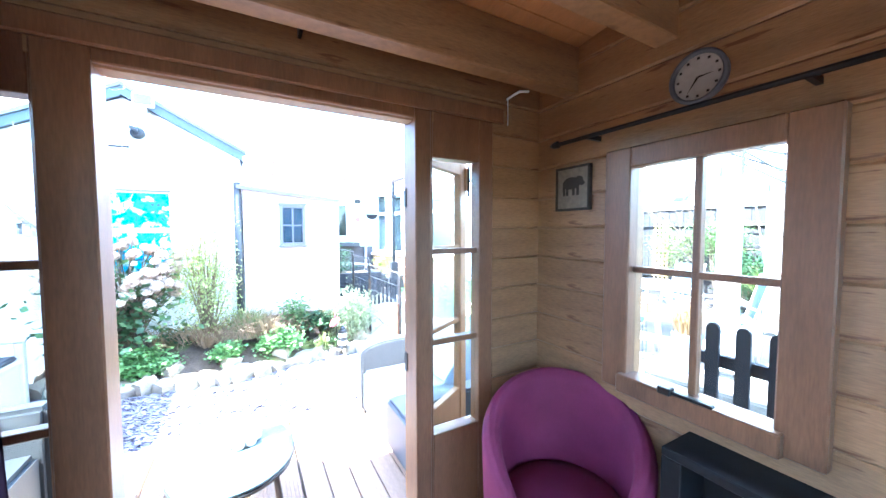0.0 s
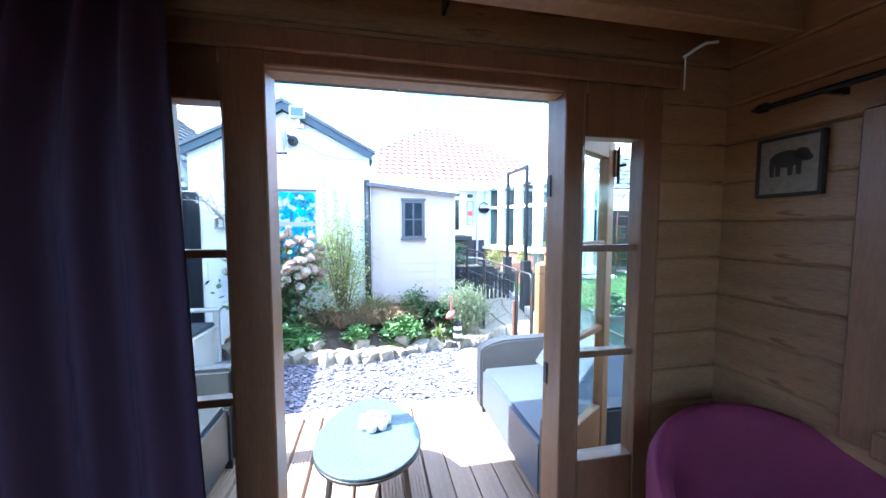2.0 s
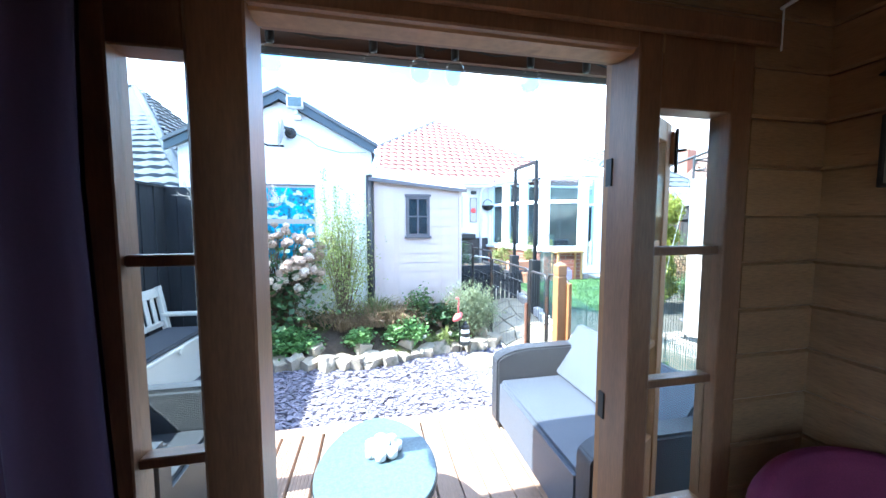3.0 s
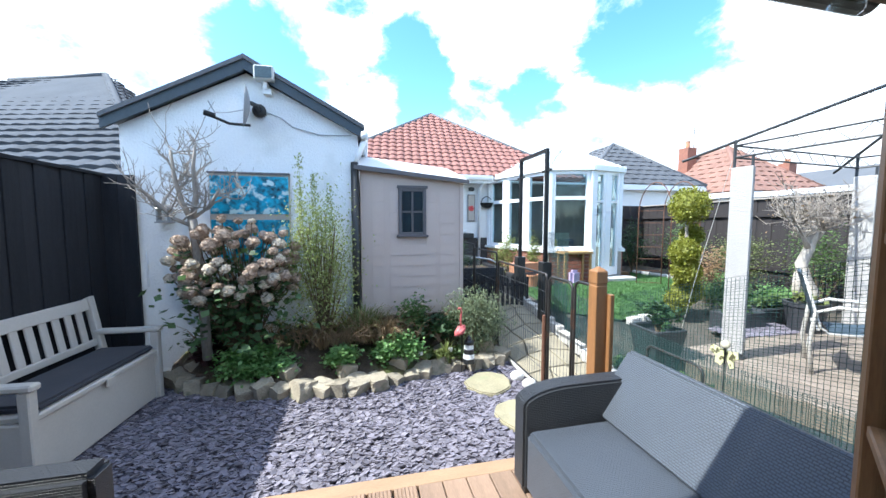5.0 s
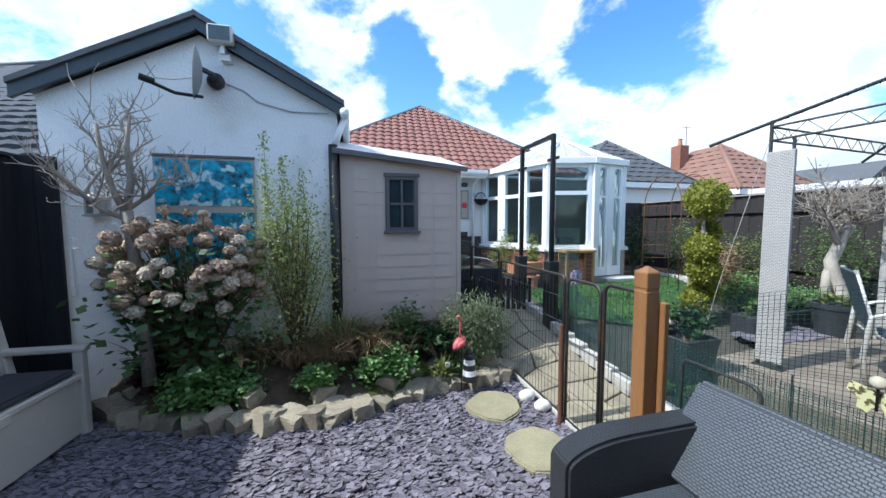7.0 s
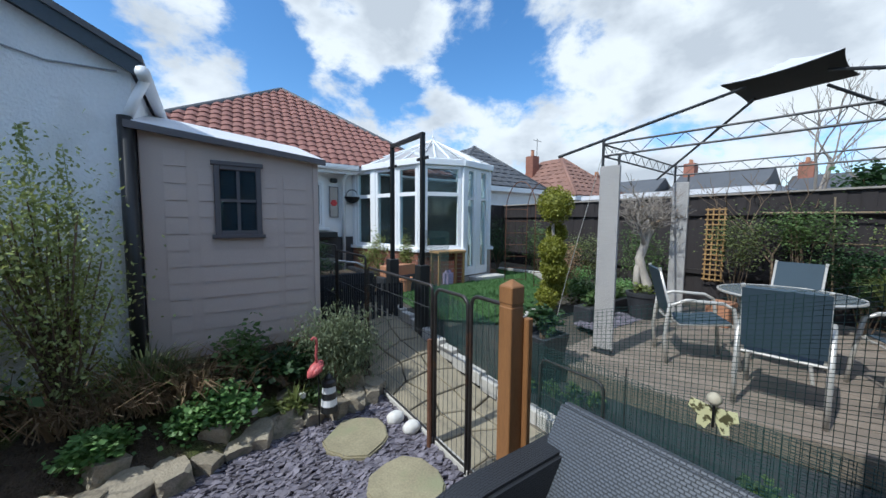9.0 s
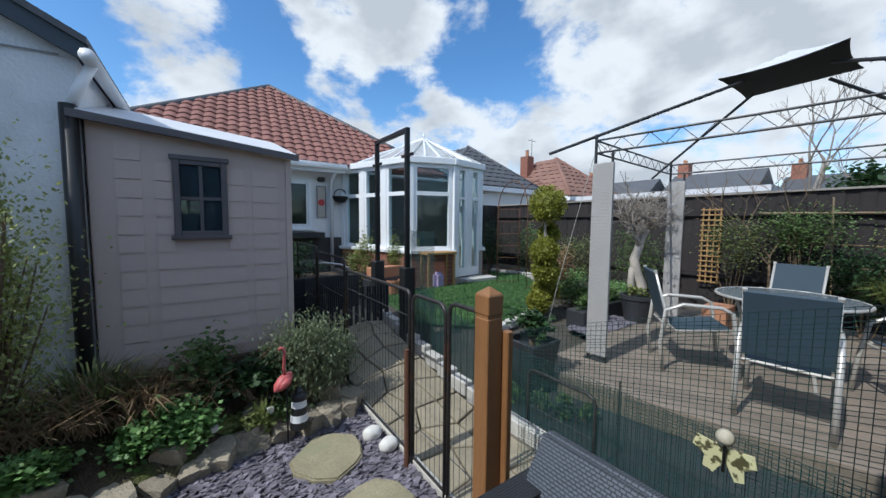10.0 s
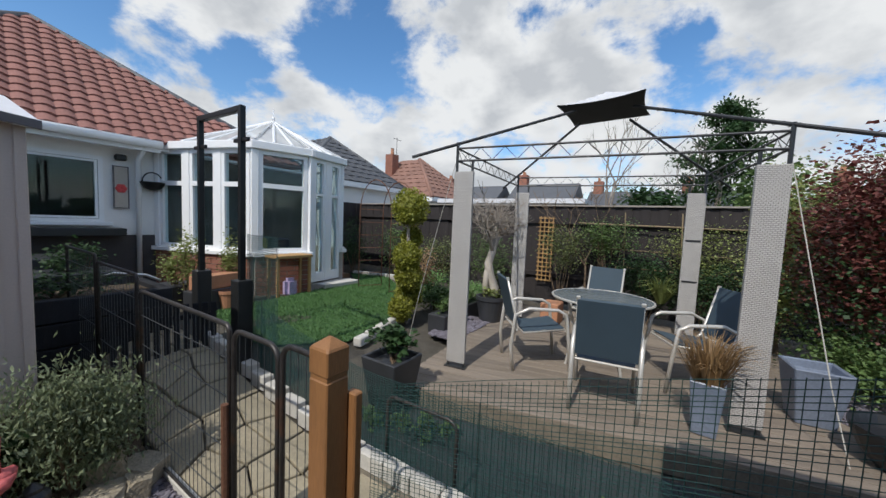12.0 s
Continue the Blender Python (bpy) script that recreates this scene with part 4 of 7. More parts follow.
part("cap", Shape().lathe([(0.075, 0), (0.05, 0.025), (0.02, 0.04), (0.012, 0.07)], 12, pose(0.24, GW - 0.055, 1.62)), bpy.data.materials["grey_lantern"], lan)
part("base", box(0.18, 0.30, GW - 0.10, GW - 0.005, 1.488, 1.502), bpy.data.materials["grey_lantern"], lan)
part("bracket", Shape().tube([(0.24, GW, 1.70), (0.24, GW - 0.055, 1.71), (0.24, GW - 0.055, 1.68)], 0.008, 6), bpy.data.materials["grey_lantern"], lan)
part("conduit", Shape().tube([(0.06, GW - 0.015, 1.25), (0.06, GW - 0.015, 0.9)], 0.012, 6), WHITEP, garage)

fence = thing("fence", "black-stained close-board fence along the plot", "fence", "", "structure")
fb = box(-0.012, 0.012, 0, 0.118, 0, 1.86).mesh("fence_board", 0.003)
fb.materials.append(FENCEB)
for i in range(52):
    o = part("fence_board", fb, FENCEB, fence)
    o.location = (-0.24 + (0.012 if i % 2 else 0), 7.06 - i * 0.112, 0.04)
for k in range(2):
    part("fence_board", box(-0.225 + k * 0.122, -0.108 + k * 0.13, 7.135, 7.16, 0.04, 1.915), FENCEB, fence)
part("fence_rail", box(-0.30, -0.255, 1.2, 7.18, 1.5, 1.58), FENCEB, fence)
part("fence_cap", box(-0.27, -0.20, 1.2, 7.185, 1.90, 1.925), FENCEB, fence)

# left wing of the plot: cabin side fence, closing the view behind
solid("boundary_fence", box(-0.26, -0.22, -3.0, 1.2, 0, 1.9), FENCEB, "black-stained boarded boundary fence", "fence", "structure")

shed = thing("garden_shed", "taupe plastic garden shed with a small dark window", "shed")
SX0, SX1, SY, SZ = 1.975, 3.07, 7.2, 0.50
part("wall", Shape().prism([(SX0, SY, SZ), (SX1, SY, SZ), (SX1, SY, 1.945), (SX0, SY, 2.06)], (0, 1.8, 0)), SHEDP, shed, bevel=0.006)
# raised cladding panels either side and under the window
for k in range(12):
    z0 = 0.58 + k * 0.1135
    mid = ((2.28, 2.77),) if z0 < 1.22 else ((2.28, 2.366), (2.668, 2.77)) if z0 < 1.80 else ()
    for x0, x1 in ((2.095, 2.215),) + mid + (((2.82, 2.985),) if z0 < 1.75 else ()):
        lap = [(x0, SY + 0.001, z0), (x0, SY - 0.008, z0), (x0, SY - 0.0075, z0 + 0.005), (x0, SY - 0.001, z0 + 0.110), (x0, SY + 0.001, z0 + 0.110)]
        part("cladding_panel", Shape().prism(lap, (x1 - x0, 0, 0)), SHEDP, shed)
part("roof", Shape().prism([(SX0 - 0.05, SY - 0.07, 2.03), (SX1 + 0.05, SY - 0.07, 1.91), (SX1 + 0.05, SY - 0.07, 1.96), (SX0 - 0.05, SY - 0.07, 2.085)], (0, 1.0, 0.27)), SHEDROOF, shed, bevel=0.006)
part("roof_edge", Shape().prism([(SX0 - 0.055, SY - 0.085, 2.03), (SX1 + 0.055, SY - 0.085, 1.915), (SX1 + 0.055, SY - 0.085, 1.955), (SX0 - 0.055, SY - 0.085, 2.075)], (0, 0.03, 0)), SHEDTRIM, shed)
part("corner_trim", box(SX1 - 0.03, SX1 + 0.012, SY - 0.012, SY + 0.06, SZ, 1.94), SHEDP, shed, bevel=0.004)
sw = part("window", frame_rect(2.37, 2.665, 1.36, 1.86, 0.035, SY - 0.028, SY + 0.01), SHEDTRIM, shed, "dark taupe window frame", bevel=0.004)
part("glazing_bar", Shape().box(2.507, 2.527, SY - 0.022, SY, 1.395, 1.825).box(2.405, 2.63, SY - 0.021, SY - 0.001, 1.60, 1.62), SHEDTRIM, sw)
part("pane", box(2.405, 2.63, SY - 0.014, SY - 0.009, 1.395, 1.825), GLASSD, sw)
# near-black sheet in place of the unlit inside of the shed
part("backing", box(2.40, 2.635, SY - 0.008, SY - 0.004, 1.39, 1.83), mat("painted_shed_shade", (0.03, 0.03, 0.04), 0.6, var=0.4, scale=8, bump=0), sw)
part("window_sill", box(2.35, 2.685, SY - 0.045, SY + 0.01, 1.34, 1.365), SHEDTRIM, sw, bevel=0.003)
part("window_head", box(2.355, 2.68, SY - 0.038, SY + 0.01, 1.855, 1.885), SHEDTRIM, sw, bevel=0.003)
solid("shed_plinth", box(1.98, 3.12, 7.14, 9.0, -0.02, SZ), SOIL, "earth bank under the shed", "bank", "structure")

# ---------------------------------------------------------------- flower bed
edge = [(0.22, 7.12), (0.42, 6.90), (0.72, 6.74), (1.05, 6.62), (1.40, 6.54), (1.75, 6.50), (2.08, 6.53), (2.40, 6.64), (2.70, 6.76), (3.05, 6.80), (3.36, 6.80), (3.47, 6.98)]


def edge_at(s):
    s = max(0.0, min(len(edge) - 1.001, s))
    i = int(s)
    u = s - i
    return Vector((edge[i][0] * (1 - u) + edge[i + 1][0] * u, edge[i][1] * (1 - u) + edge[i + 1][1] * u, 0))


bed = Shape()
nb, nd = 44, 9
noise_rng = random.Random(8)
for i in range(nb + 1):
    e = edge_at(i / nb * (len(edge) - 1))
    for j in range(nd + 1):
        u = j / nd
        y = e.y + (7.6 - e.y) * u
        bed.v.append((e.x, y, 0.06 + 0.34 * min(1, u * 1.6) * (0.65 if e.x > 3.0 else 1) + noise_rng.uniform(-0.015, 0.02)))
bed.f = [(i * (nd + 1) + j, (i + 1) * (nd + 1) + j, (i + 1) * (nd + 1) + j + 1, i * (nd + 1) + j + 1) for i in range(nb) for j in range(nd)]
bed.prism([(edge[0][0], edge[0][1] + 0.03, -0.02)] + [(x, y + 0.03, -0.02) for x, y in edge[1:]] + [(3.47, 7.6, -0.02), (0.0, 7.6, -0.02)], (0, 0, 0.06))
solid("flower_bed", bed, SOIL, "raised bed of dark mossy garden soil", "flower bed", "structure", smooth=True)


def rock(rx, ry, rz, seed, sub=2, rough=0.18):
    bm = bmesh.new()
    bmesh.ops.create_icosphere(bm, subdivisions=sub, radius=1)
    for v in bm.verts:
        d = noise.noise(v.co * 1.3 + Vector((seed * 7.1, seed, 0))) * rough * 2
        c = v.co * (1 + d)
        q = 0.65 if rough > 0.1 else 0.9
        c = Vector((max(-q, min(q, c.x)), max(-q, min(q, c.y)), max(-q, min(q, c.z))))
        v.co = Vector((c.x * rx, c.y * ry, c.z * rz))
    me = bpy.data.meshes.new("rock")
    bm.to_mesh(me)
    bm.free()
    return me


rocks = [rock(0.145, 0.11, 0.135, k, 3, 0.27) for k in range(8)]
for me in rocks:
    me.materials.append(STONE)
s_at, k = 0.15, 0
rng = random.Random(11)
while s_at < len(edge) - 1.05:
    e = edge_at(s_at)
    sc = rng.uniform(0.75, 1.15)
    r = tagged(new("border_stone", rocks[k % 8]), "rough sandstone edging stone with moss", "stone", "border stones")
    r.matrix_basis = Matrix.Translation((e.x, e.y + 0.03, 0.055 * sc)) @ pose(0, 0, 0, rng.uniform(-15, 15), rng.uniform(-15, 15), rng.uniform(0, 180)) @ Matrix.Diagonal((sc * rng.uniform(0.75, 1.3), sc * rng.uniform(0.8, 1.3), sc * rng.uniform(0.6, 1.05), 1))
    k += 1
    if k % 3 == 0:
        r2 = tagged(new("border_stone", rocks[(k + 3) % 6]), "rough sandstone edging stone with moss", "stone", "border stones")
        r2.matrix_basis = Matrix.Translation((e.x + 0.05, e.y + 0.16, 0.15)) @ pose(0, 0, 0, rng.uniform(-20, 20), rng.uniform(-20, 20), rng.uniform(0, 180)) @ Matrix.Diagonal((0.8, 0.8, 0.8, 1))
    s_at += rng.uniform(0.40, 0.56)

for cx_, cy_, rx_, ry_, sd in ((3.11, 6.41, 0.24, 0.24, 1), (3.17, 5.84, 0.22, 0.25, 5)):
    rr = random.Random(sd)
    pts = [(cx_ + rx_ * (0.80 + 0.22 * rr.random()) * math.cos(a), cy_ + ry_ * (0.80 + 0.22 * rr.random()) * math.sin(a), 0.0) for a in (2 * math.pi * i / 11 for i in range(11))]
    solid("stepping_stone", Shape().prism(pts, (0, 0, 0.04)), SLAB, "irregular yellow sandstone stepping stone", "stepping stone", bevel=0.01, segs=2, group="stepping stones")
for x, y, sd in ((3.40, 6.44, 2), (3.44, 6.27, 4)):
    p = solid("pebble", rock(0.068, 0.050, 0.048, sd, 3, 0.05), PEBBLE, "smooth white pebble beside the stepping stone", "pebble", smooth=True, group="white pebbles")
    p.data.materials[0] = PEBBLE
    p.location = (x, y, 0.05)
    for q in p.data.polygons:
        q.use_smooth = True

# bench along the fence
BM = Matrix.Translation((0.31, 6.83, 0)) @ pose(0, 0, 0, 0, 0, -3)
bn = thing("storage_bench", "greige plastic storage bench with a charcoal cushion", "bench")
bn.matrix_world = BM
L, D = 1.12, 0.44
part("box", box(-D + 0.03, -0.02, -L + 0.02, -0.02, 0.03, 0.40), BENCHP, bn, bevel=0.006)
part("lid", box(-D + 0.03, 0.005, -L + 0.04, -0.04, 0.402, 0.44), BENCHP, bn, bevel=0.008)
part("catch", box(0.002, 0.02, -0.60, -0.53, 0.37, 0.425), BENCHP, bn, bevel=0.004)
part("cushion", box(-D + 0.05, -0.01, -L + 0.07, -0.07, 0.442, 0.485), CUSHION, bn, "charcoal seat cushion", bevel=0.015, segs=2)
for y in (-L, -0.055):
    part("front_leg", box(-0.045, 0.012, y, y + 0.055, 0, 0.585), BENCHP, bn, bevel=0.006)
    part("back_leg", Shape().prism([(-D, y, 0), (-D + 0.055, y, 0), (-D + 0.055, y, 0.45), (-D - 0.02, y, 0.90), (-D - 0.07, y, 0.88), (-D, y, 0.45)], (0, 0.055, 0)), BENCHP, bn, bevel=0.006)
    part("armrest", box(-D - 0.02, 0.03, y - 0.006, y + 0.062, 0.585, 0.625), BENCHP, bn, bevel=0.01)
part("top_rail", Shape().prism([(-D - 0.055, -L, 0.79), (-D - 0.02, -L, 0.79), (-D - 0.035, -L, 0.88), (-D - 0.065, -L, 0.875)], (0, L, 0)), BENCHP, bn, bevel=0.006)
part("low_rail", box(-D - 0.01, -D + 0.02, -L, 0, 0.50, 0.55), BENCHP, bn, bevel=0.004)
slat = Shape().prism([(-D - 0.005, 0, 0.53), (-D + 0.012, 0, 0.53), (-D - 0.03, 0, 0.80), (-D - 0.045, 0, 0.80)], (0, 0.055, 0)).mesh("slat", 0.004)
slat.materials.append(BENCHP)
for k in range(10):
    part("slat", slat, BENCHP, bn).location = (0, -L + 0.07 + k * 0.098, 0)

# ---------------------------------------------------------------- path, pen and net
path = tagged(part("path", Shape().prism([(3.52, 5.25, 0), (4.24, 5.25, 0), (4.24, 7.2, 0), (3.52, 7.2, 0)], (0, 0, -0.02)), JOINT), "crazy-paved garden path of buff stone", "path", "", "structure")
path2 = Shape()
rng = random.Random(21)
cols_, rows_ = 3, 15
grid = [[(3.54 + (4.20 - 3.54) * i / cols_ + (rng.uniform(-0.05, 0.05) if 0 < i < cols_ else 0), 5.2 + 0.27 * j + rng.uniform(-0.06, 0.06)) for i in range(cols_ + 1)] for j in range(rows_ + 1)]
for j in range(rows_):
    for i in range(cols_):
        q = [grid[j][i], grid[j][i + 1], grid[j + 1][i + 1], grid[j + 1][i]]
        cxq, cyq = sum(p[0] for p in q) / 4, sum(p[1] for p in q) / 4
        q = [(cxq + (x - cxq) * 0.94, cyq + (y - cyq) * 0.93) for x, y in q]
        z = lift(cxq, cyq)
        part("paving_stone", Shape().prism([(x, y, lift(x, y) - 0.02) for x, y in q], (0, 0, 0.035)), PAVING, path, bevel=0.006)
kerb = thing("kerb", "pale grey kerb blocks edging the path", "kerb", "", "structure")
for k in range(24):
    y = 3.3 + k * 0.205
    part("kerb_block", box(-0.045, 0.045, -0.1, 0.1, -0.02, 0.10), KERB, kerb, bevel=0.008).matrix_basis = pose(4.29 - 0.012 * max(0, y - 5), y, lift(4.2, y), rng.uniform(-1, 1), rng.uniform(-1, 1), rng.uniform(-1.5, 1.5))
edging = solid("edging", Shape().box(3.495, 3.535, 5.24, 7.0, -0.02, 0.05), KERB, "pale concrete edging under the pen panels", "edging", "structure", bevel=0.006)


def pen_panel(y0, y1, z0, h, arch=0.04, gap=0.045, bars=(), x=3.5, wire=0.0016):
    p = thing("pen_panel", "dark metal pet pen panel with wire bars", "pen panel", "pet pen panels")
    a = arch
    pts = [(x, y0, z0)] + [(x, y0 + a - a * math.cos(t), z0 + h - a + a * math.sin(t)) for t in (i * math.pi / 12 for i in range(7))]
    pts += [(x, y1 - a + a * math.sin(t), z0 + h - a + a * math.cos(t)) for t in (i * math.pi / 12 for i in range(7))] + [(x, y1, z0)]
    part("frame_tube", Shape().tube(pts, 0.011, 8), PENM, p, smooth=True)
    part("bottom_tube", Shape().tube([(x, y0, z0 + 0.04), (x, y1, z0 + 0.04)], 0.008, 8), PENM, p)
    n = int((y1 - y0) / gap)
    up = Shape().tube([(0, 0, 0.04), (0, 0, h - 0.004)], wire, 4, caps=False).mesh("wire")
    up.materials.append(PENW)
    for i in range(1, n):
        part("wire", up, PENW, p).location = (x, y0 + (y1 - y0) * i / n, z0)
    for z in bars:
        part("cross_wire", Shape().tube([(x, y0, z0 + z), (x, y1, z0 + z)], 0.0025, 5, caps=False), PENW, p)


pen_panel(6.11, 7.18, 0.03, 1.03, 0.03, 0.045, (0.2, 0.45, 0.7, 0.88))
pen_panel(7.24, 8.05, 0.12, 1.03, 0.03, 0.06, (0.2, 0.45, 0.7, 0.88))
pen_panel(8.10, 8.95, 0.2, 1.0, 0.03, 0.06, (0.2, 0.45, 0.7, 0.88))
pen_panel(5.74, 6.07, 0.02, 1.03, 0.06, 0.045, (0.25,))
pen_panel(5.38, 5.71, 0.02, 1.05, 0.06, 0.045, (0.25,))
pen_panel(5.42, 5.92, 0.0, 0.46, 0.06, 0.06, (0.2,), x=4.345)
solid("stake", Shape().tube([(3.47, 6.09, 0), (3.47, 6.09, 0.72)], 0.016, 8), RUST, "rusty brown stake by the pen gate", "stake")

gp = thing("gate_post", "orange treated pine gate post with a chamfered cap", "post")
PX, PY = 3.36, 5.275
part("post", box(PX - 0.037, PX + 0.037, PY - 0.037, PY + 0.037, 0, 1.12), POSTW, gp, bevel=0.004)
part("neck", box(PX - 0.034, PX + 0.034, PY - 0.034, PY + 0.034, 1.12, 1.132), POSTW, gp)
part("cap", Shape().add([(PX - 0.038, PY - 0.038, 1.132), (PX + 0.038, PY - 0.038, 1.132), (PX + 0.038, PY + 0.038, 1.132), (PX - 0.038, PY + 0.038, 1.132),
                         (PX - 0.038, PY - 0.038, 1.205), (PX + 0.038, PY - 0.038, 1.205), (PX + 0.038, PY + 0.038, 1.205), (PX - 0.038, PY + 0.038, 1.205), (PX, PY, 1.235)],
                        [(3, 2, 1, 0), (0, 1, 5, 4), (1, 2, 6, 5), (2, 3, 7, 6), (3, 0, 4, 7), (4, 5, 8), (5, 6, 8), (6, 7, 8), (7, 4, 8)]), POSTW, gp, bevel=0.004)
part("batten", box(PX + 0.039, PX + 0.068, PY - 0.062, PY - 0.022, 0, 1.07), POSTW, gp, bevel=0.004)

def strand_net(ob, x, y0, y1, low, high, gap, r):
    """A square net between two heights that change along the way."""
    n = int((y1 - y0) / gap)
    up, across = Shape(), Shape()
    for i in range(n + 1):
        y = y0 + (y1 - y0) * i / n
        up.tube([(x + 0.004 * math.sin(y * 7), y, low(y)), (x + 0.004 * math.sin(y * 7 + 1), y, high(y))], r, 3, caps=False)
    m = int((max(high(y0), high(y1)) - low(y0)) / gap)
    for k in range(m + 1):
        run = []
        for i in range(25):
            y = y0 + (y1 - y0) * i / 24
            z = low(y) + (high(y) - low(y)) * k / m
            run.append((x + 0.004 * math.sin(y * 7), y, z + 0.004 * math.sin(y * 5 + k)))
        across.tube(run, r, 3, caps=False)
    part("upright_strand", up, NETM, ob, kind="stuff")
    part("cross_strand", across, NETM, ob, kind="stuff")


NX = 3.475
net = thing("net_fence", "dark green plastic net fixed to the gate post behind the sofa", "net fence")


def near_top(y):
    return 1.07 + 0.31 * (5.22 - y)


strand_net(net, NX, 3.30, 5.22, lambda y: 0.06, near_top, 0.0165, 0.0009)
net2 = thing("net_fence", "low dark green net along the kerb", "net fence")
strand_net(net2, 4.36, 3.2, 7.45, lambda y: lift(4.3, y) + 0.02, lambda y: 0.55 + lift(4.3, y), 0.021, 0.0018)
for yy in (3.3, 4.2, 5.3, 6.4, 7.4):
    part("net_stake", Shape().tube([(4.372, yy, 0), (4.372, yy, 0.60 + lift(4.3, yy))], 0.0045, 6), PENM, net2)
# finer green screen by the arch
scr = thing("green_screen_net", "fine dark green screening net by the arch", "net fence")
sv = Shape()
yy = 7.1
while yy < 7.55:
    sv.tube([(4.33, yy, 0.25), (4.33, yy, 1.38)], 0.002, 3, caps=False)
    yy += 0.018
z = 0.27
while z < 1.38:
    sv.tube([(4.33, 7.1, z), (4.33, 7.55, z)], 0.002, 3, caps=False)
    z += 0.018
part("strand", sv, NETM, scr, kind="stuff")

bf = thing("butterfly_ornament", "cream and yellow butterfly ornament on the net", "ornament")
BY, BZ = 4.59, 0.945
part("disc", Shape().lathe([(0.002, 0.010), (0.012, 0.007), (0.018, 0.0), (0.016, -0.003), (0.002, 0.001)], 18, pose(NX - 0.03, BY, BZ + 0.045, 0, -60, 20)), mat("worn_cream_disc", (0.46, 0.42, 0.32), 0.6, var=0.25, scale=40, bump=0.05), bf, smooth=True)
YEL = mat("speckled_yellow_wing", (0.10, 0.09, 0.04), 0.5, var=0.3, scale=40, bump=0, spots=((0.62, 0.60, 0.34), 60, 0.46, 0.52))
for s_ in (-1, 1):
    w = [(NX - 0.02, BY, BZ + 0.02), (NX - 0.028, BY + s_ * 0.02, BZ + 0.022), (NX - 0.035, BY + s_ * 0.052, BZ + 0.03), (NX - 0.038, BY + s_ * 0.058, BZ + 0.005), (NX - 0.032, BY + s_ * 0.036, BZ - 0.012), (NX - 0.032, BY + s_ * 0.038, BZ - 0.04), (NX - 0.026, BY + s_ * 0.02, BZ - 0.05), (NX - 0.02, BY, BZ - 0.015)]
    part("wing", Shape().prism(w, (0.003, 0, 0)), YEL, bf)
part("body", Shape().tube([(NX - 0.03, BY, BZ + 0.04), (NX - 0.03, BY, BZ - 0.035)], 0.0035, 8), BLACKM, bf)

fr = thing("garden_arch_frame", "tall black square-tube arch frame", "arch")
for yy in (7.49, 8.22):
    part("leg", box(4.23, 4.275, yy - 0.022, yy + 0.022, 0.2, 2.42), BLACKM, fr, bevel=0.003)
part("top_bar", box(4.23, 4.275, 7.512, 8.198, 2.375, 2.42), BLACKM, fr, bevel=0.003)
for yy in (7.49, 8.22):
    part("cross_bar", box(4.24, 4.265, yy - 0.11, yy + 0.11, 2.13, 2.16), BLACKM, fr, bevel=0.003)
    part("ground_sleeve", box(4.19, 4.315, yy - 0.06, yy + 0.06, 0.2, 1.0), DARKPLASTIC, fr, bevel=0.006)


# ---------------------------------------------------------------- house and conservatory
def roof_face(name, parent, a, b, c, d, tile, tw, th, pieces, lip=0.02):
    """A roof slope with eave a-b and top d-c. Tiles are objects of their own when pieces is set, else one joined sheet of courses."""
    a, b, c, d = (Vector(p) for p in (a, b, c, d))
    u = (b - a).normalized()
    nrm = u.cross(d - a if (d - a).length > 0.01 else c - a).normalized()
    if nrm.z < 0:
        nrm = -nrm
    v = nrm.cross(u)
    if v.z < 0:
        v = -v
    top = (d - a).dot(v)
    base = Shape().add([a, b, c] if (c - d).length < 0.02 else [a, b, c, d], [(0, 1, 2) if (c - d).length < 0.02 else (0, 1, 2, 3)])
    sheet = part(name, base, tile, parent)
    n, rest = int(top / th) + 1, Shape()
    me = None
    for r in range(n):
        y0 = r * th
        k0, k1 = y0 / top, min(1.0, (y0 + th * 0.5) / top)
        left, right = (d - a).dot(u) * k1, (b - a).length + (c - b).dot(u) * k1
        m = int((right - left) / tw)
        for i in range(m + 1):
            x = left + i * tw
            w = min(tw, right - x)
            if w < 0.03 or top - y0 < 0.9 * th:
                continue
            def tile_shape(w):
                s, q = Shape(), 5
                pts = []
                for j in range(q + 1):
                    t = j / q
                    pts.append((t * w, 0.022 + 0.03 * max(0.0, math.sin(t * math.pi)) if t < 0.62 else 0.022 + 0.028 * max(0.0, math.sin(math.pi * t))))
                vs = [u * px + nrm * (pz + lip) for px, pz in pts] + [u * px + v * th * 1.06 + nrm * (pz - 0.006) for px, pz in pts] + [u * px + nrm * 0.0 for px, pz in pts]
                q1 = q + 1
                s.add(vs, [(j, j + 1, q1 + j + 1, q1 + j) for j in range(q)] + [(2 * q1 + j, 2 * q1 + j + 1, j + 1, j) for j in range(q)])
                return s
            org = a + u * x + v * y0
            if pieces and abs(w - tw) < 1e-6:
                if me is None:
                    me = tile_shape(tw).mesh("roof_tile", smooth=False)
                    me.materials.append(tile)
                part("roof_tile", me, tile, sheet).location = org
            else:
                s = tile_shape(w)
                rest.add([p_ + org for p_ in (Vector(q_) for q_ in s.v)], s.f)
    if rest.v:
        part("roof_sheet", rest, tile, sheet, kind="stuff")
    return sheet


def ridge(name, parent, a, b, material, r=0.06):
    part(name, Shape().tube([a, b], r, 8), material, parent, smooth=True)


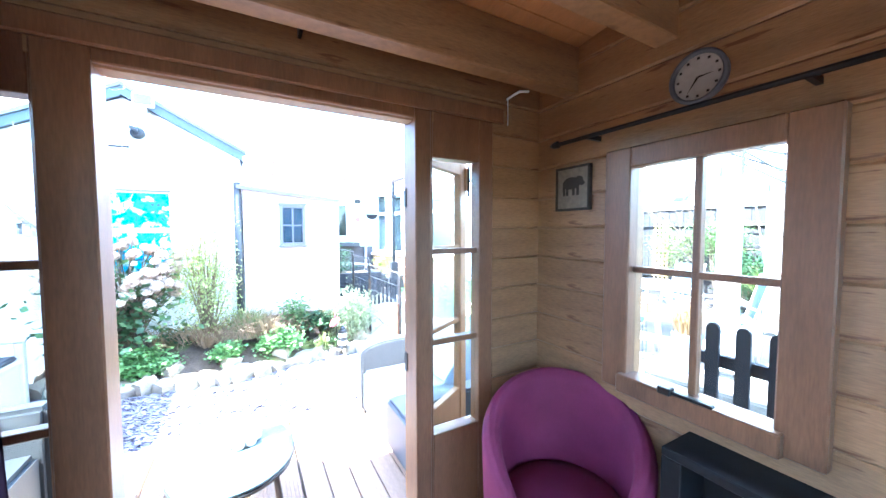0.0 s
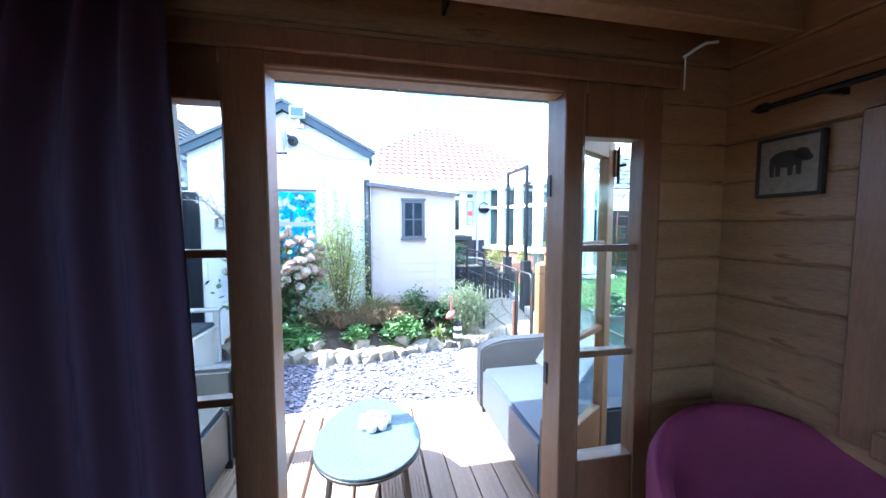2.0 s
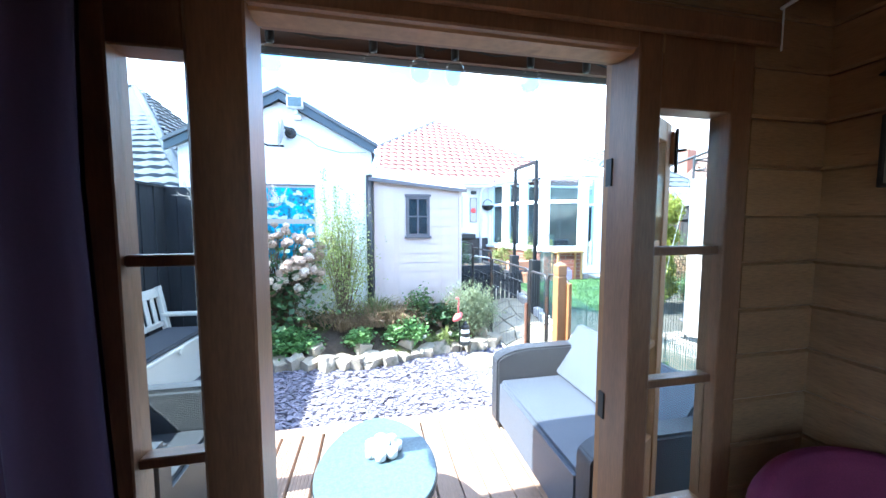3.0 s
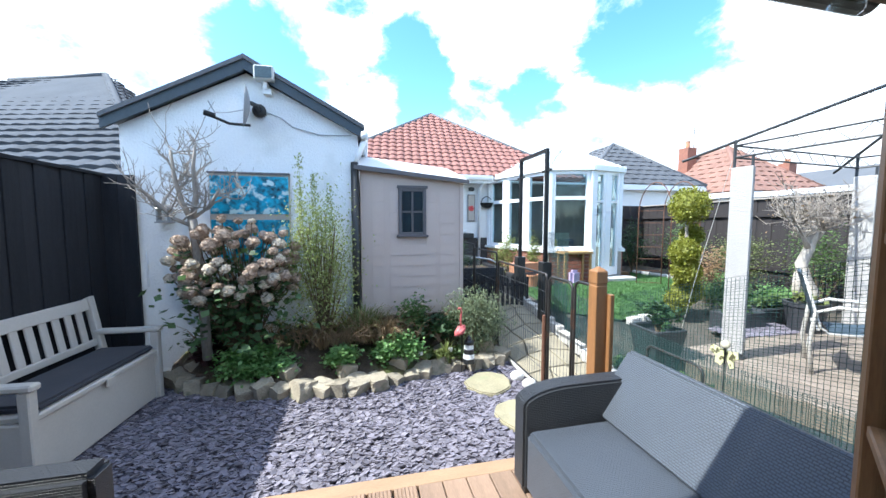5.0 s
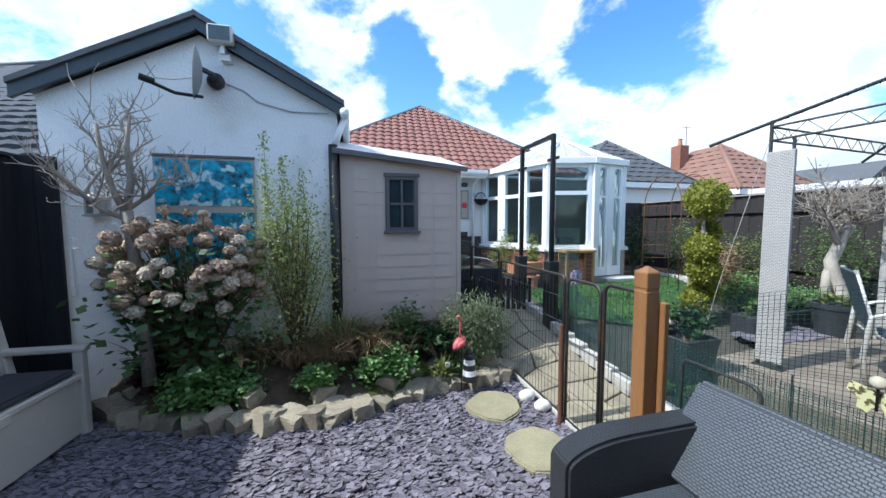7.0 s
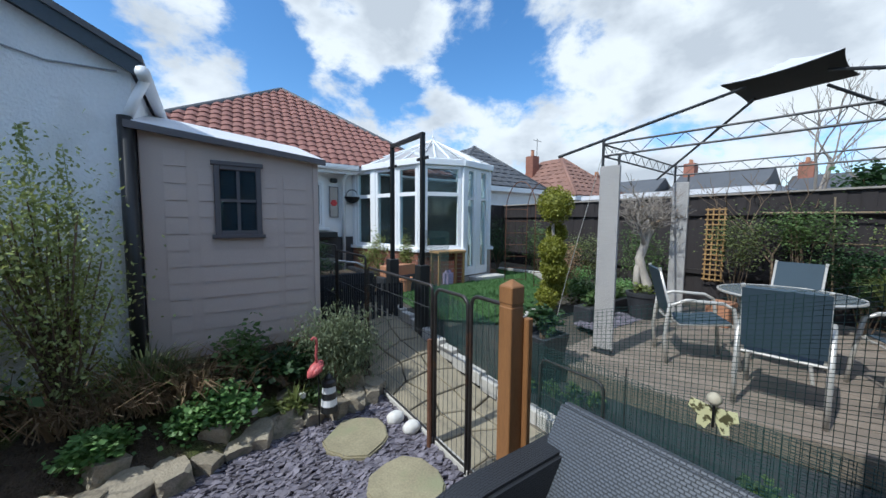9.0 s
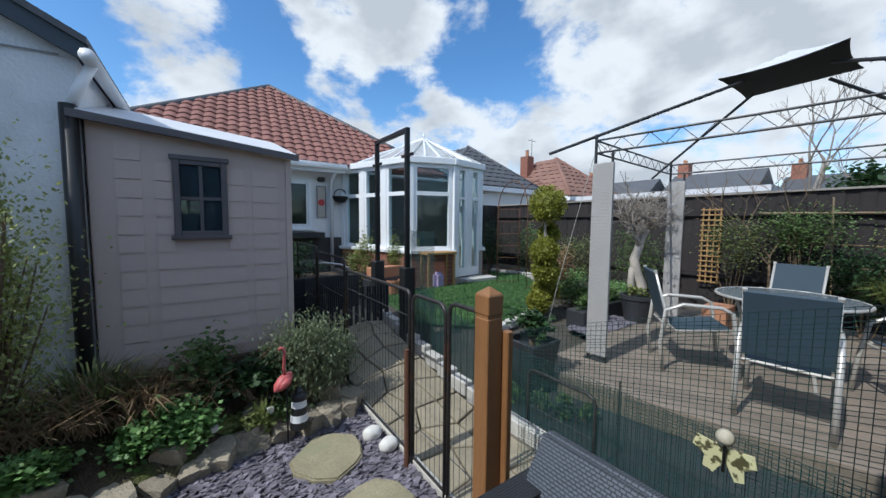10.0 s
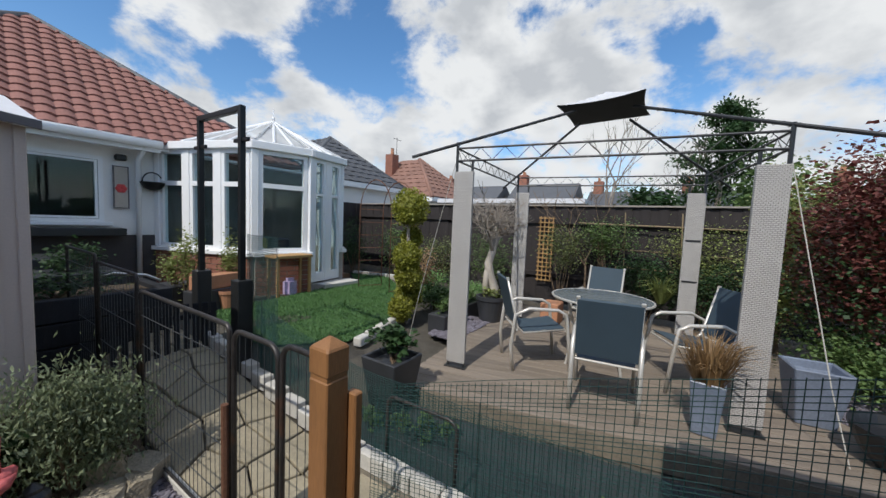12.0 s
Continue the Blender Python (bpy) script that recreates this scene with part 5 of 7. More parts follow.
house = thing("bungalow", "white bungalow with a terracotta pantile hip roof", "house")
HY, HB = 11.5, 0.2
part("wall", Shape().box(0.9, 2.52, HY, HY + 0.25, HB, 2.5).box(4.32, 7.2, HY, HY + 0.25, HB, 2.5).box(2.52, 4.32, HY, HY + 0.25, HB, 1.33).box(2.52, 4.32, HY, HY + 0.25, 2.29, 2.5), WALLW, house)
part("side_wall", Shape().box(0.9, 1.15, HY + 0.25, 17.0, HB, 2.5).box(6.95, 7.2, HY + 0.25, 17.0, HB, 2.5).box(0.9, 7.2, 17.0, 17.25, HB, 2.5), WALLW, house)
# dark sheet behind the window, coloured as the shade of the room
part("room_shade_sheet", box(1.2, 5.0, HY + 1.5, HY + 1.55, HB, 2.5), ROOM_SHADE, house)
part("plinth", box(0.88, 7.22, HY - 0.03, HY - 0.004, HB, 1.15), mat("black_plinth_paint", (0.05, 0.045, 0.045), 0.7, var=0.25, bump=0.2), house, "black painted plinth")
PK = (4.0, 13.9, 4.72)
PK2 = (4.0, 16.0, 4.72)
E0, E1 = (0.6, 11.15, 2.56), (7.4, 11.15, 2.56)
roof_face("roof_front", house, E0, E1, PK, PK, TILE_R, 0.185, 0.205, True)
roof_face("roof_side", house, E1, (7.4, 17.5, 2.56), PK2, PK, TILE_R, 0.185, 0.205, False)
roof_face("roof_side", house, (0.6, 17.5, 2.56), E0, PK, PK2, TILE_R, 0.185, 0.205, False)
ridge("hip_tile", house, E0, PK, TILE_S, 0.07)
ridge("hip_tile", house, E1, PK, TILE_S, 0.07)
part("fascia", box(0.6, 4.9, 11.15, 11.19, 2.42, 2.56), UPVC, house)
part("soffit", box(0.6, 7.4, 11.192, HY, 2.46, 2.50), UPVC, house)
part("gutter", Shape().tube([(0.55, 11.09, 2.53), (4.9, 11.09, 2.53)], 0.06, 12), UPVC, house, smooth=True)
part("downpipe", Shape().tube([(4.72, 11.12, 2.5), (4.70, 11.40, 2.3), (4.70, 11.44, 0.4)], 0.035, 10), UPVC, house, smooth=True)
hw = part("window", frame_rect(2.52, 4.32, 1.33, 2.29, 0.055, HY - 0.02, HY + 0.06), UPVC, house, "white plastic window")
part("sash", frame_rect(2.58, 4.26, 1.39, 2.23, 0.03, HY - 0.01, HY + 0.05), UPVC, hw)
part("pane", box(2.61, 4.23, HY + 0.02, HY + 0.026, 1.42, 2.20), GLASSD, hw)
part("window_sill", box(2.45, 4.40, HY - 0.09, HY - 0.022, 1.29, 1.345), UPVC, hw, bevel=0.006)
solid("wall_shelf", box(2.9, 4.5, 11.2, 11.46, 1.15, 1.26), DARKPLASTIC, "black shelf below the bungalow window", "shelf", bevel=0.01)
hb = thing("hanging_basket", "black wire half basket on the bungalow wall", "basket")
part("basket", Shape().lathe([(0.03, -0.13), (0.11, -0.10), (0.16, -0.02), (0.165, 0.0), (0.15, 0.0)], 18, pose(4.86, HY - 0.14, 1.98)), BLACKM, hb, smooth=True)
part("handle", Shape().tube([(4.86 + 0.13 * math.cos(t), HY - 0.14, 1.98 + 0.15 * math.sin(t)) for t in (i * math.pi / 10 for i in range(11))], 0.01, 6), BLACKM, hb)
pl = thing("wall_plaque", "tall white plaque with a red flower on the wall", "plaque")
part("frame", frame_rect(4.42, 4.60, 1.55, 2.18, 0.015, HY - 0.05, HY - 0.032), SHEDTRIM, pl)
part("panel", box(4.435, 4.585, HY - 0.045, HY - 0.036, 1.565, 2.165), PAPER, pl)
for k in range(6):
    a = k * math.pi / 3
    part("petal", Shape().lathe([(0.002, 0.012), (0.03, 0.006), (0.035, 0)], 10, pose(4.51 + 0.035 * math.cos(a), HY - 0.047, 1.85 + 0.035 * math.sin(a), 90, 0, 0)), RED, pl)
wl2 = solid("wall_lamp", box(4.44, 4.58, HY - 0.09, HY - 0.005, 2.26, 2.35), DARKPLASTIC, "small black lamp on the bungalow wall", "lamp", bevel=0.02)

cons = thing("conservatory", "white framed conservatory on a red brick base", "conservatory")
CP = [(4.98, 11.45), (5.55, 9.70), (6.32, 9.46), (7.08, 9.62), (7.70, 10.45), (7.70, 11.45)]
CZ0, CZ1, CZT = 0.30, 0.98, 2.50
for i, (n_, door) in enumerate(((3, 0), (1, 0), (2, 1), (2, 0), (2, 0))):
    a, b = Vector((*CP[i], 0)), Vector((*CP[i + 1], 0))
    d = b - a
    L = d.length
    M = Matrix.Translation(a) @ Matrix.Rotation(math.atan2(d.y, d.x), 4, "Z")
    face = part("facade", Shape().box(0, L, -0.07, 0.07, CZ0 - 0.1, CZ1 - 0.06, M) if not door else Shape().box(0, L, -0.07, 0.07, CZ0 - 0.1, 0.44, M), MORTAR, cons)
    if not door:
        rows_b = 8
        for r in range(rows_b):
            z = CZ0 + r * 0.078
            x = -0.11 if r % 2 else 0.0
            while x < L:
                x0, x1 = max(0, x) + 0.005, min(L, x + 0.22) - 0.005
                if x1 - x0 > 0.03:
                    part("brick", Shape().box(x0, x1, -0.085, -0.06, z + 0.004, z + 0.07, M), BRICK, face)
                x += 0.225
        part("window_sill", Shape().box(-0.03, L + 0.03, -0.13, 0.07, CZ1 - 0.06, CZ1, M), UPVC, face, bevel=0.006)
    zb = 0.46 if door else CZ1
    part("corner_post", Shape().box(-0.05, 0.05, -0.06, 0.06, zb, CZT, M), UPVC, cons, bevel=0.008)
    w = L / n_
    for k in range(n_):
        part("window_frame" if not door else "door_frame", Shape().box(k * w + 0.05, k * w + 0.11, -0.04, 0.04, zb, CZT, M).box((k + 1) * w - 0.11, (k + 1) * w - 0.05, -0.04, 0.04, zb, CZT, M)
             .box(k * w + 0.11, (k + 1) * w - 0.11, -0.04, 0.04, zb, zb + (0.16 if door else 0.06), M).box(k * w + 0.11, (k + 1) * w - 0.11, -0.04, 0.04, CZT - 0.06, CZT, M)
             .box(k * w + 0.11, (k + 1) * w - 0.11, -0.04, 0.04, (1.95 if not door else 1.9), (2.02 if not door else 1.94), M), UPVC, face)
        part("pane", Shape().box(k * w + 0.11, (k + 1) * w - 0.11, -0.004, 0.004, zb + 0.06, CZT - 0.06, M), GLASSD, face).visible_shadow = False
        if k:
            part("mullion", Shape().box(k * w - 0.05, k * w + 0.05, -0.05, 0.05, zb, CZT, M), UPVC, face)
    part("eave_beam", Shape().box(-0.06, L + 0.06, -0.10, 0.08, CZT, CZT + 0.12, M), UPVC, cons, bevel=0.012)
AP, AP2 = Vector((6.45, 10.72, 3.22)), Vector((6.45, 11.6, 3.22))
for i in range(5):
    a, b = Vector((*CP[i], CZT + 0.12)), Vector((*CP[i + 1], CZT + 0.12))
    tops = [AP2, AP] if i == 0 else ([AP, AP2] if i == 4 else [AP, AP])
    sh = Shape()
    if i in (0, 4):
        sh.add([a, b, tops[1], tops[0]], [(0, 1, 2, 3)])
    else:
        sh.add([a, b, AP], [(0, 1, 2)])
    rf = part("roof_pane", sh, POLYC, cons)
    m_ = 4 if i in (0,) else 3
    for k in range(m_ + 1):
        t = k / m_
        p0 = a.lerp(b, t)
        p1 = tops[0].lerp(tops[1], t)
        part("roof_bar", Shape().tube([p0 + Vector((0, 0, 0.015)), p1 + Vector((0, 0, 0.015))], 0.022, 6), UPVC, rf)
part("ridge_bar", Shape().tube([AP, AP2], 0.05, 8), UPVC, cons)
part("finial", Shape().lathe([(0.05, 0), (0.02, 0.04), (0.03, 0.08), (0.012, 0.12), (0.006, 0.26)], 10, pose(AP.x, AP.y, AP.z)), UPVC, cons)
solid("conservatory_floor", box(5.4, 7.6, 9.9, 11.45, 0.25, 0.44), FLOORW, "dark conservatory floor", "floor", "structure")
# wall colour is darkened to paint in the dim conservatory interior
solid("conservatory_back_wall", box(5.05, 7.65, 11.44, 11.495, 0.44, 2.5), mat("shade_painted_wall", (0.13, 0.125, 0.115), 0.85, var=0.5, scale=1.5, bump=0.05), "inner wall of the conservatory with the indoor shade painted in", "wall", "structure")
rs = thing("wicker_sofa", "wicker sofa with mustard cushions inside the conservatory", "sofa")
part("frame", box(5.75, 6.55, 10.3, 10.8, 0.44, 0.85), RATTAND, rs, bevel=0.02)
part("cushion", box(5.8, 6.1, 10.25, 10.4, 0.85, 1.15), mat("mustard_cloth", (0.45, 0.33, 0.06), 0.8, var=0.2, bump=0.1), rs, bevel=0.03)
part("cushion", box(6.15, 6.5, 10.25, 10.4, 0.85, 1.15), CUSHION, rs, bevel=0.03)
solid("door_step", box(6.45, 7.2, 9.2, 9.5, 0.28, 0.44), KERB, "grey concrete step below the conservatory door", "step", bevel=0.01)
wb = thing("potting_table", "brown wooden potting table by the conservatory", "table")
part("tabletop", box(5.55, 6.15, 9.12, 9.42, 0.93, 0.97), TRELLIS, wb, bevel=0.004)
for x, y in ((5.58, 9.15), (6.1, 9.15), (5.58, 9.38), (6.1, 9.38)):
    part("leg", box(x, x + 0.04, y, y + 0.03, 0.30, 0.93), TRELLIS, wb)
solid("plastic_sack", box(5.75, 5.95, 9.18, 9.33, 0.33, 0.62), mat("lilac_sack", (0.40, 0.33, 0.50), 0.5, var=0.4, scale=14, bump=0.3), "lilac and white plastic sack under the potting table", "sack", bevel=0.05, segs=2)

# dark raised planters and pots by the house
for x0, x1, y0, y1, h in ((3.35, 4.1, 9.7, 10.2, 0.85), (4.3, 5.0, 9.6, 10.0, 0.62), (3.3, 3.9, 10.4, 11.0, 0.95)):
    solid("raised_planter", Shape().box(x0, x1, y0, y1, 0.2, h), POTD, "black raised planter by the bungalow", "planter", bevel=0.015, group="raised planters")
for x, y, r_, h, mt, lb in ((4.9, 9.1, 0.12, 0.26, TERRA, "terracotta pot"), (5.2, 9.35, 0.1, 0.22, POTD, "black pot"), (3.9, 9.3, 0.15, 0.3, LEAF_F, "green glazed pot")):
    solid("plant_pot", Shape().lathe([(r_ * 0.7, 0), (r_ * 0.95, h * 0.85), (r_ * 1.05, h * 0.86), (r_ * 1.05, h), (r_ * 0.9, h), (r_ * 0.88, h * 0.9)], 18, pose(x, y, 0.33)), mt, lb + " on the ground by the bungalow", "plant pot", smooth=False)
lf = thing("low_fence", "black picket fence closing the path by the arch", "fence")
pk = box(-0.010, 0.010, -0.022, 0.022, 0, 0.60).mesh("picket", 0.004)
pk.materials.append(FENCEB)
for k in range(11):
    part("picket", pk, FENCEB, lf).matrix_basis = pose(3.60 + k * 0.064, 8.16 - k * 0.02, 0.14, 0, 0, 73)
part("rail", beam((3.58, 8.19, 0.62), (4.26, 7.97, 0.62), 0.02, 0.04), FENCEB, lf)
rb = thing("raised_bed", "long black timber raised bed before the bungalow", "planter")
for z in (0.2, 0.40, 0.60):
    part("sleeper", box(2.9, 4.16, 8.62, 8.70, z, z + 0.19), FENCEB, rb, bevel=0.008)
    part("sleeper", box(4.08, 4.16, 8.702, 9.40, z, z + 0.19), FENCEB, rb, bevel=0.008)
part("soil", box(2.9, 4.078, 8.702, 9.40, 0.2, 0.74), SOIL, rb)
solid("trough_pot", Shape().prism([(4.55, 9.05, 0.62), (5.15, 9.2, 0.62), (5.13, 9.36, 0.62), (4.52, 9.22, 0.62)], (0, 0, 0.17)), TERRA, "long terracotta trough on a black planter", "plant pot", bevel=0.008)
solid("low_planter", Shape().prism([(4.5, 9.02, 0.3), (5.2, 9.18, 0.3), (5.17, 9.4, 0.3), (4.47, 9.25, 0.3)], (0, 0, 0.319)), POTD, "black planter carrying a terracotta trough", "planter", bevel=0.01)
solid("garden_fork", Shape().tube([(3.70, 9.0, 0.76), (3.72, 8.98, 0.90), (3.80, 8.94, 0.93), (4.02, 8.86, 0.90), (4.12, 8.80, 0.84)], 0.014, 8), CHROME, "garden fork with a bent bright metal shaft on the raised bed", "garden tool", smooth=True)

# lawn
lawn = Shape()
lp = [(4.55, 7.75), (5.3, 7.35), (6.2, 7.55), (7.4, 8.4), (8.1, 9.3), (7.9, 10.2), (7.3, 9.4), (5.4, 9.1), (4.6, 9.0)]
lawn.prism([(x, y, lift(x, y) - 0.03 + 0.032) for x, y in lp], (0, 0, 0.012))
solid("lawn", lawn, LAWN, "bright green artificial lawn", "lawn", "structure")
bl = Shape()
rng = random.Random(31)


def inside(x, y, poly):
    r, n = False, len(poly)
    for i in range(n):
        (x0, y0), (x1, y1) = poly[i], poly[(i + 1) % n]
        if (y0 > y) != (y1 > y) and x < (x1 - x0) * (y - y0) / (y1 - y0) + x0:
            r = not r
    return r


k = 0
while k < 16000:
    x, y = rng.uniform(4.5, 8.1), rng.uniform(7.3, 10.2)
    if inside(x, y, lp):
        z, a, h = lift(x, y) + 0.012, rng.uniform(0, 6.28), rng.uniform(0.015, 0.035)
        dx, dy = 0.006 * math.cos(a), 0.006 * math.sin(a)
        bl.add([(x - dx, y - dy, z), (x + dx, y + dy, z), (x + rng.uniform(-0.015, 0.015), y + rng.uniform(-0.015, 0.015), z + h)], [(0, 1, 2)])
        k += 1
solid("turf_blades", bl, GRASSB, "short artificial turf blades", "grass", "stuff")
le = thing("lawn_edging", "pale stone lawn edging", "edging", "", "structure")
for k in range(18):
    t = k / 17 * 4
    i = min(3, int(t))
    (xa, ya), (xb, yb) = lp[1 + i], lp[2 + i]
    x, y = xa + (xb - xa) * (t - i), ya + (yb - ya) * (t - i)
    part("edging_stone", box(-0.09, 0.09, -0.05, 0.05, -0.03, 0.07), KERB, le, bevel=0.012).matrix_basis = pose(x + 0.1, y - 0.1, lift(x, y), 0, 0, math.degrees(math.atan2(yb - ya, xb - xa)) + rng.uniform(-4, 4))

# ---------------------------------------------------------------- gazebo terrace
TZ = 0.16
terrace = tagged(part("terrace", Shape().prism([(4.98, 6.42, -0.02), (5.62, 3.2, -0.02), (5.75, 2.3, -0.02), (8.7, 2.3, -0.02), (8.7, 6.75, -0.02)], (0, 0, TZ - 0.005)), JOINT), "brown timber-decked terrace under the gazebo", "terrace", "", "structure")
rng = random.Random(41)
way_ = Vector((5.62 - 4.98, 3.2 - 6.42, 0)).normalized()
for k in range(28):
    x0_ = 4.99 + k * 0.128
    far_ = min(4.15, (x0_ + 0.2 * 4.15 < 8.9) and 4.15 or (8.75 - x0_) / 0.195)
    if far_ > 0.2:
        tb_ = Shape().box(0, far_, 0.0, 0.122, 0, 0.026).mesh("deck_board", 0.003)
        tb_.materials.append(DECKPAT)
        part("deck_board", tb_, DECKPAT, terrace).matrix_basis = Matrix.Translation((x0_, 6.42 + k * 0.012, TZ - 0.026 + rng.uniform(-0.002, 0.002))) @ Matrix.Rotation(math.atan2(way_.y, way_.x), 4, "Z")

GZ = thing("gazebo", "dark steel gazebo frame with wicker corner panels and a small canopy", "gazebo")
GA, GB, GC, GD = (5.58, 6.24), (5.92, 3.90), (7.62, 6.42), (7.95, 4.20)
for cxy, uv_dir in ((GA, (0.14, -0.99)), (GB, (0.14, -0.99)), (GC, (0.14, -0.99)), (GD, (0.14, -0.99))):
    x, y = cxy
    ux, uy = uv_dir
    s_ = -1 if cxy in (GB, GD) else 1
    ux, uy = ux * s_, uy * s_
    wid = 0.155
    part("corner_post", Shape().tube([(x, y, TZ), (x, y, 2.30)], 0.014, 8), GAZM, GZ)
    part("corner_post", Shape().tube([(x + ux * wid, y + uy * wid, TZ), (x + ux * wid, y + uy * wid, 2.12)], 0.012, 8), GAZM, GZ)
    fr_ = Matrix.Translation((x, y, 0)) @ Matrix.Rotation(math.atan2(uy, ux), 4, "Z")
    pn = Shape().box(-0.017, wid + 0.016, -0.018, 0.018, TZ + 0.05, 2.03)
    pn_me = uv_box(pn.mesh("wicker_panel", 0.004))
    pn_me.materials.append(PANELW)
    o = part("wicker_panel", pn_me, PANELW, GZ, "pale grey woven wicker panel")
    o.matrix_basis = fr_
    part("foot_plate", Shape().box(-0.03, wid + 0.03, -0.04, 0.04, TZ, TZ + 0.012, fr_), GAZM, GZ)
    for zz in (0.95, 1.45) if cxy in (GC, GD) else ():
        part("cross_bar", Shape().box(0.0, wid, 0.019, 0.026, zz, zz + 0.018, fr_), GAZM, GZ)


def lattice(a, b):
    a, b = Vector((*a, 0)), Vector((*b, 0))
    d = b - a
    sh = Shape()
    for z in (2.13, 2.245):
        part("ring_beam", Shape().tube([a + Vector((0, 0, z)), b + Vector((0, 0, z))], 0.0095, 8), GAZM, GZ)
    n = int(d.length / 0.11)
    for i in range(n):
        p0, p1 = a + d * (i / n), a + d * ((i + 1) / n)
        z0, z1 = (2.13, 2.245) if i % 2 else (2.245, 2.13)
        sh.tube([p0 + Vector((0, 0, z0)), p1 + Vector((0, 0, z1))], 0.003, 5, caps=False)
    part("lattice", sh, GAZM, GZ, kind="stuff")


for a, b in ((GA, GB), (GA, GC), (GB, GD), (GC, GD)):
    lattice(a, b)
CC = Vector((sum(p[0] for p in (GA, GB, GC, GD)) / 4, sum(p[1] for p in (GA, GB, GC, GD)) / 4, 2.87))
fairy = Shape()
for p in (GA, GB, GC, GD):
    out = Vector((p[0], p[1], 2.285))
    d = (out - CC)
    tip = CC + d * 1.27
    part("rafter", Shape().tube([CC + d * 0.22, tip], 0.014, 8), GAZM, GZ)
    for i in range(14):
        q0, q1 = CC + d * (0.25 + i * 0.055), CC + d * (0.25 + (i + 1) * 0.055)
        fairy.tube([q0 + Vector((0, 0, 0.015)), (q0 + q1) / 2 + Vector((0.02, 0.01, -0.012)), q1 + Vector((0, 0, 0.015))], 0.003, 4, caps=False)
part("fairy_light_wire", fairy, BLACKM, GZ, "dark fairy light wire wound on the rafters", kind="stuff")
# small cap where the rafters meet: a pale pyramid above, a dark taut sheet with drawn-in edges below
cs, N_ = 0.40, 10
under, cap = Shape(), Shape()
for i in range(N_ + 1):
    for j in range(N_ + 1):
        u_, v_ = i / N_ * 2 - 1, j / N_ * 2 - 1
        pu, pv = u_ * (1 - 0.13 * (1 - v_ * v_)), v_ * (1 - 0.07 * (1 - u_ * u_))
        x, y = CC.x + pu * cs + 0.05 * pv, CC.y + pv * cs
        under.v.append((x, y, CC.z - 0.105 + 0.012 * (u_ * u_ + v_ * v_)))
        cap.v.append((x, y, CC.z - 0.098 + 0.012 * (u_ * u_ + v_ * v_) + 0.21 * (1 - max(abs(u_), abs(v_)))))
under.f = [(i * (N_ + 1) + j, (i + 1) * (N_ + 1) + j, (i + 1) * (N_ + 1) + j + 1, i * (N_ + 1) + j + 1) for i in range(N_) for j in range(N_)]
cap.f = list(under.f)
part("canopy_lining", under, CANOPY, GZ, "taut charcoal cloth under the cap")
part("canopy_top", cap, mat("pale_canopy_cloth", (0.55, 0.56, 0.58), 0.85, var=0.08, bump=0.05), GZ, "pale grey cloth cap")
solid("guy_rope", Shape().tube([(6.0, 3.88, 2.1), (5.86, 3.60, 0.62), (5.80, 3.50, 0.17)], 0.004, 6), KERB, "pale guy rope from the gazebo", "rope")
solid("guy_rope", Shape().tube([(GA[0] - 0.03, GA[1], 2.1), (5.72, 6.72, 0.8), (5.78, 6.92, 0.12)], 0.003, 6), KERB, "pale guy rope from the gazebo", "rope")


def garden_chair():
    c = thing("garden_chair", "pale metal garden chair with a navy mesh sling", "chair", "chairs round the patio table")
    W = 0.23
    for s in (-1, 1):
        y = s * W
        part("side_frame", Shape().tube([(-0.27, y, 0.0), (-0.30, y, 0.25), (-0.27, y, 0.55), (-0.14, y, 0.61), (0.14, y, 0.60), (0.22, y, 0.56), (0.26, y, 0.30), (0.29, y, 0.0)], 0.017, 8), CHAIRM, c, smooth=True)
        part("sling_rail", Shape().tube([(0.22, y * 0.9, 0.41), (-0.18, y * 0.9, 0.37), (-0.24, y * 0.9, 0.42), (-0.36, y * 0.9, 0.885)], 0.012, 8), CHAIRM, c, smooth=True)
        part("rail_cap", Shape().tube([(-0.356, y * 0.9, 0.87), (-0.363, y * 0.9, 0.898)], 0.015, 8), CHAIRM, c)
    part("cross_tube", Shape().tube([(-0.25, -W, 0.40), (-0.25, W, 0.40)], 0.010, 8), CHAIRM, c)
    part("cross_tube", Shape().tube([(0.23, -W, 0.40), (0.23, W, 0.40)], 0.010, 8), CHAIRM, c)
    w = W * 0.93
    part("seat", Shape().prism([(0.21, -w, 0.424), (0.02, -w, 0.392), (-0.18, -w, 0.383), (-0.18, -w, 0.391), (0.02, -w, 0.400), (0.21, -w, 0.432)], (0, 2 * w, 0)), SLING, c)
    part("backrest", Shape().prism([(-0.258, -w, 0.44), (-0.325, -w, 0.70), (-0.375, -w, 0.878), (-0.355, -w, 0.888), (-0.310, -w, 0.70), (-0.244, -w, 0.44)], (0, 2 * w, 0)), SLING, c, bevel=0.003)
    return c


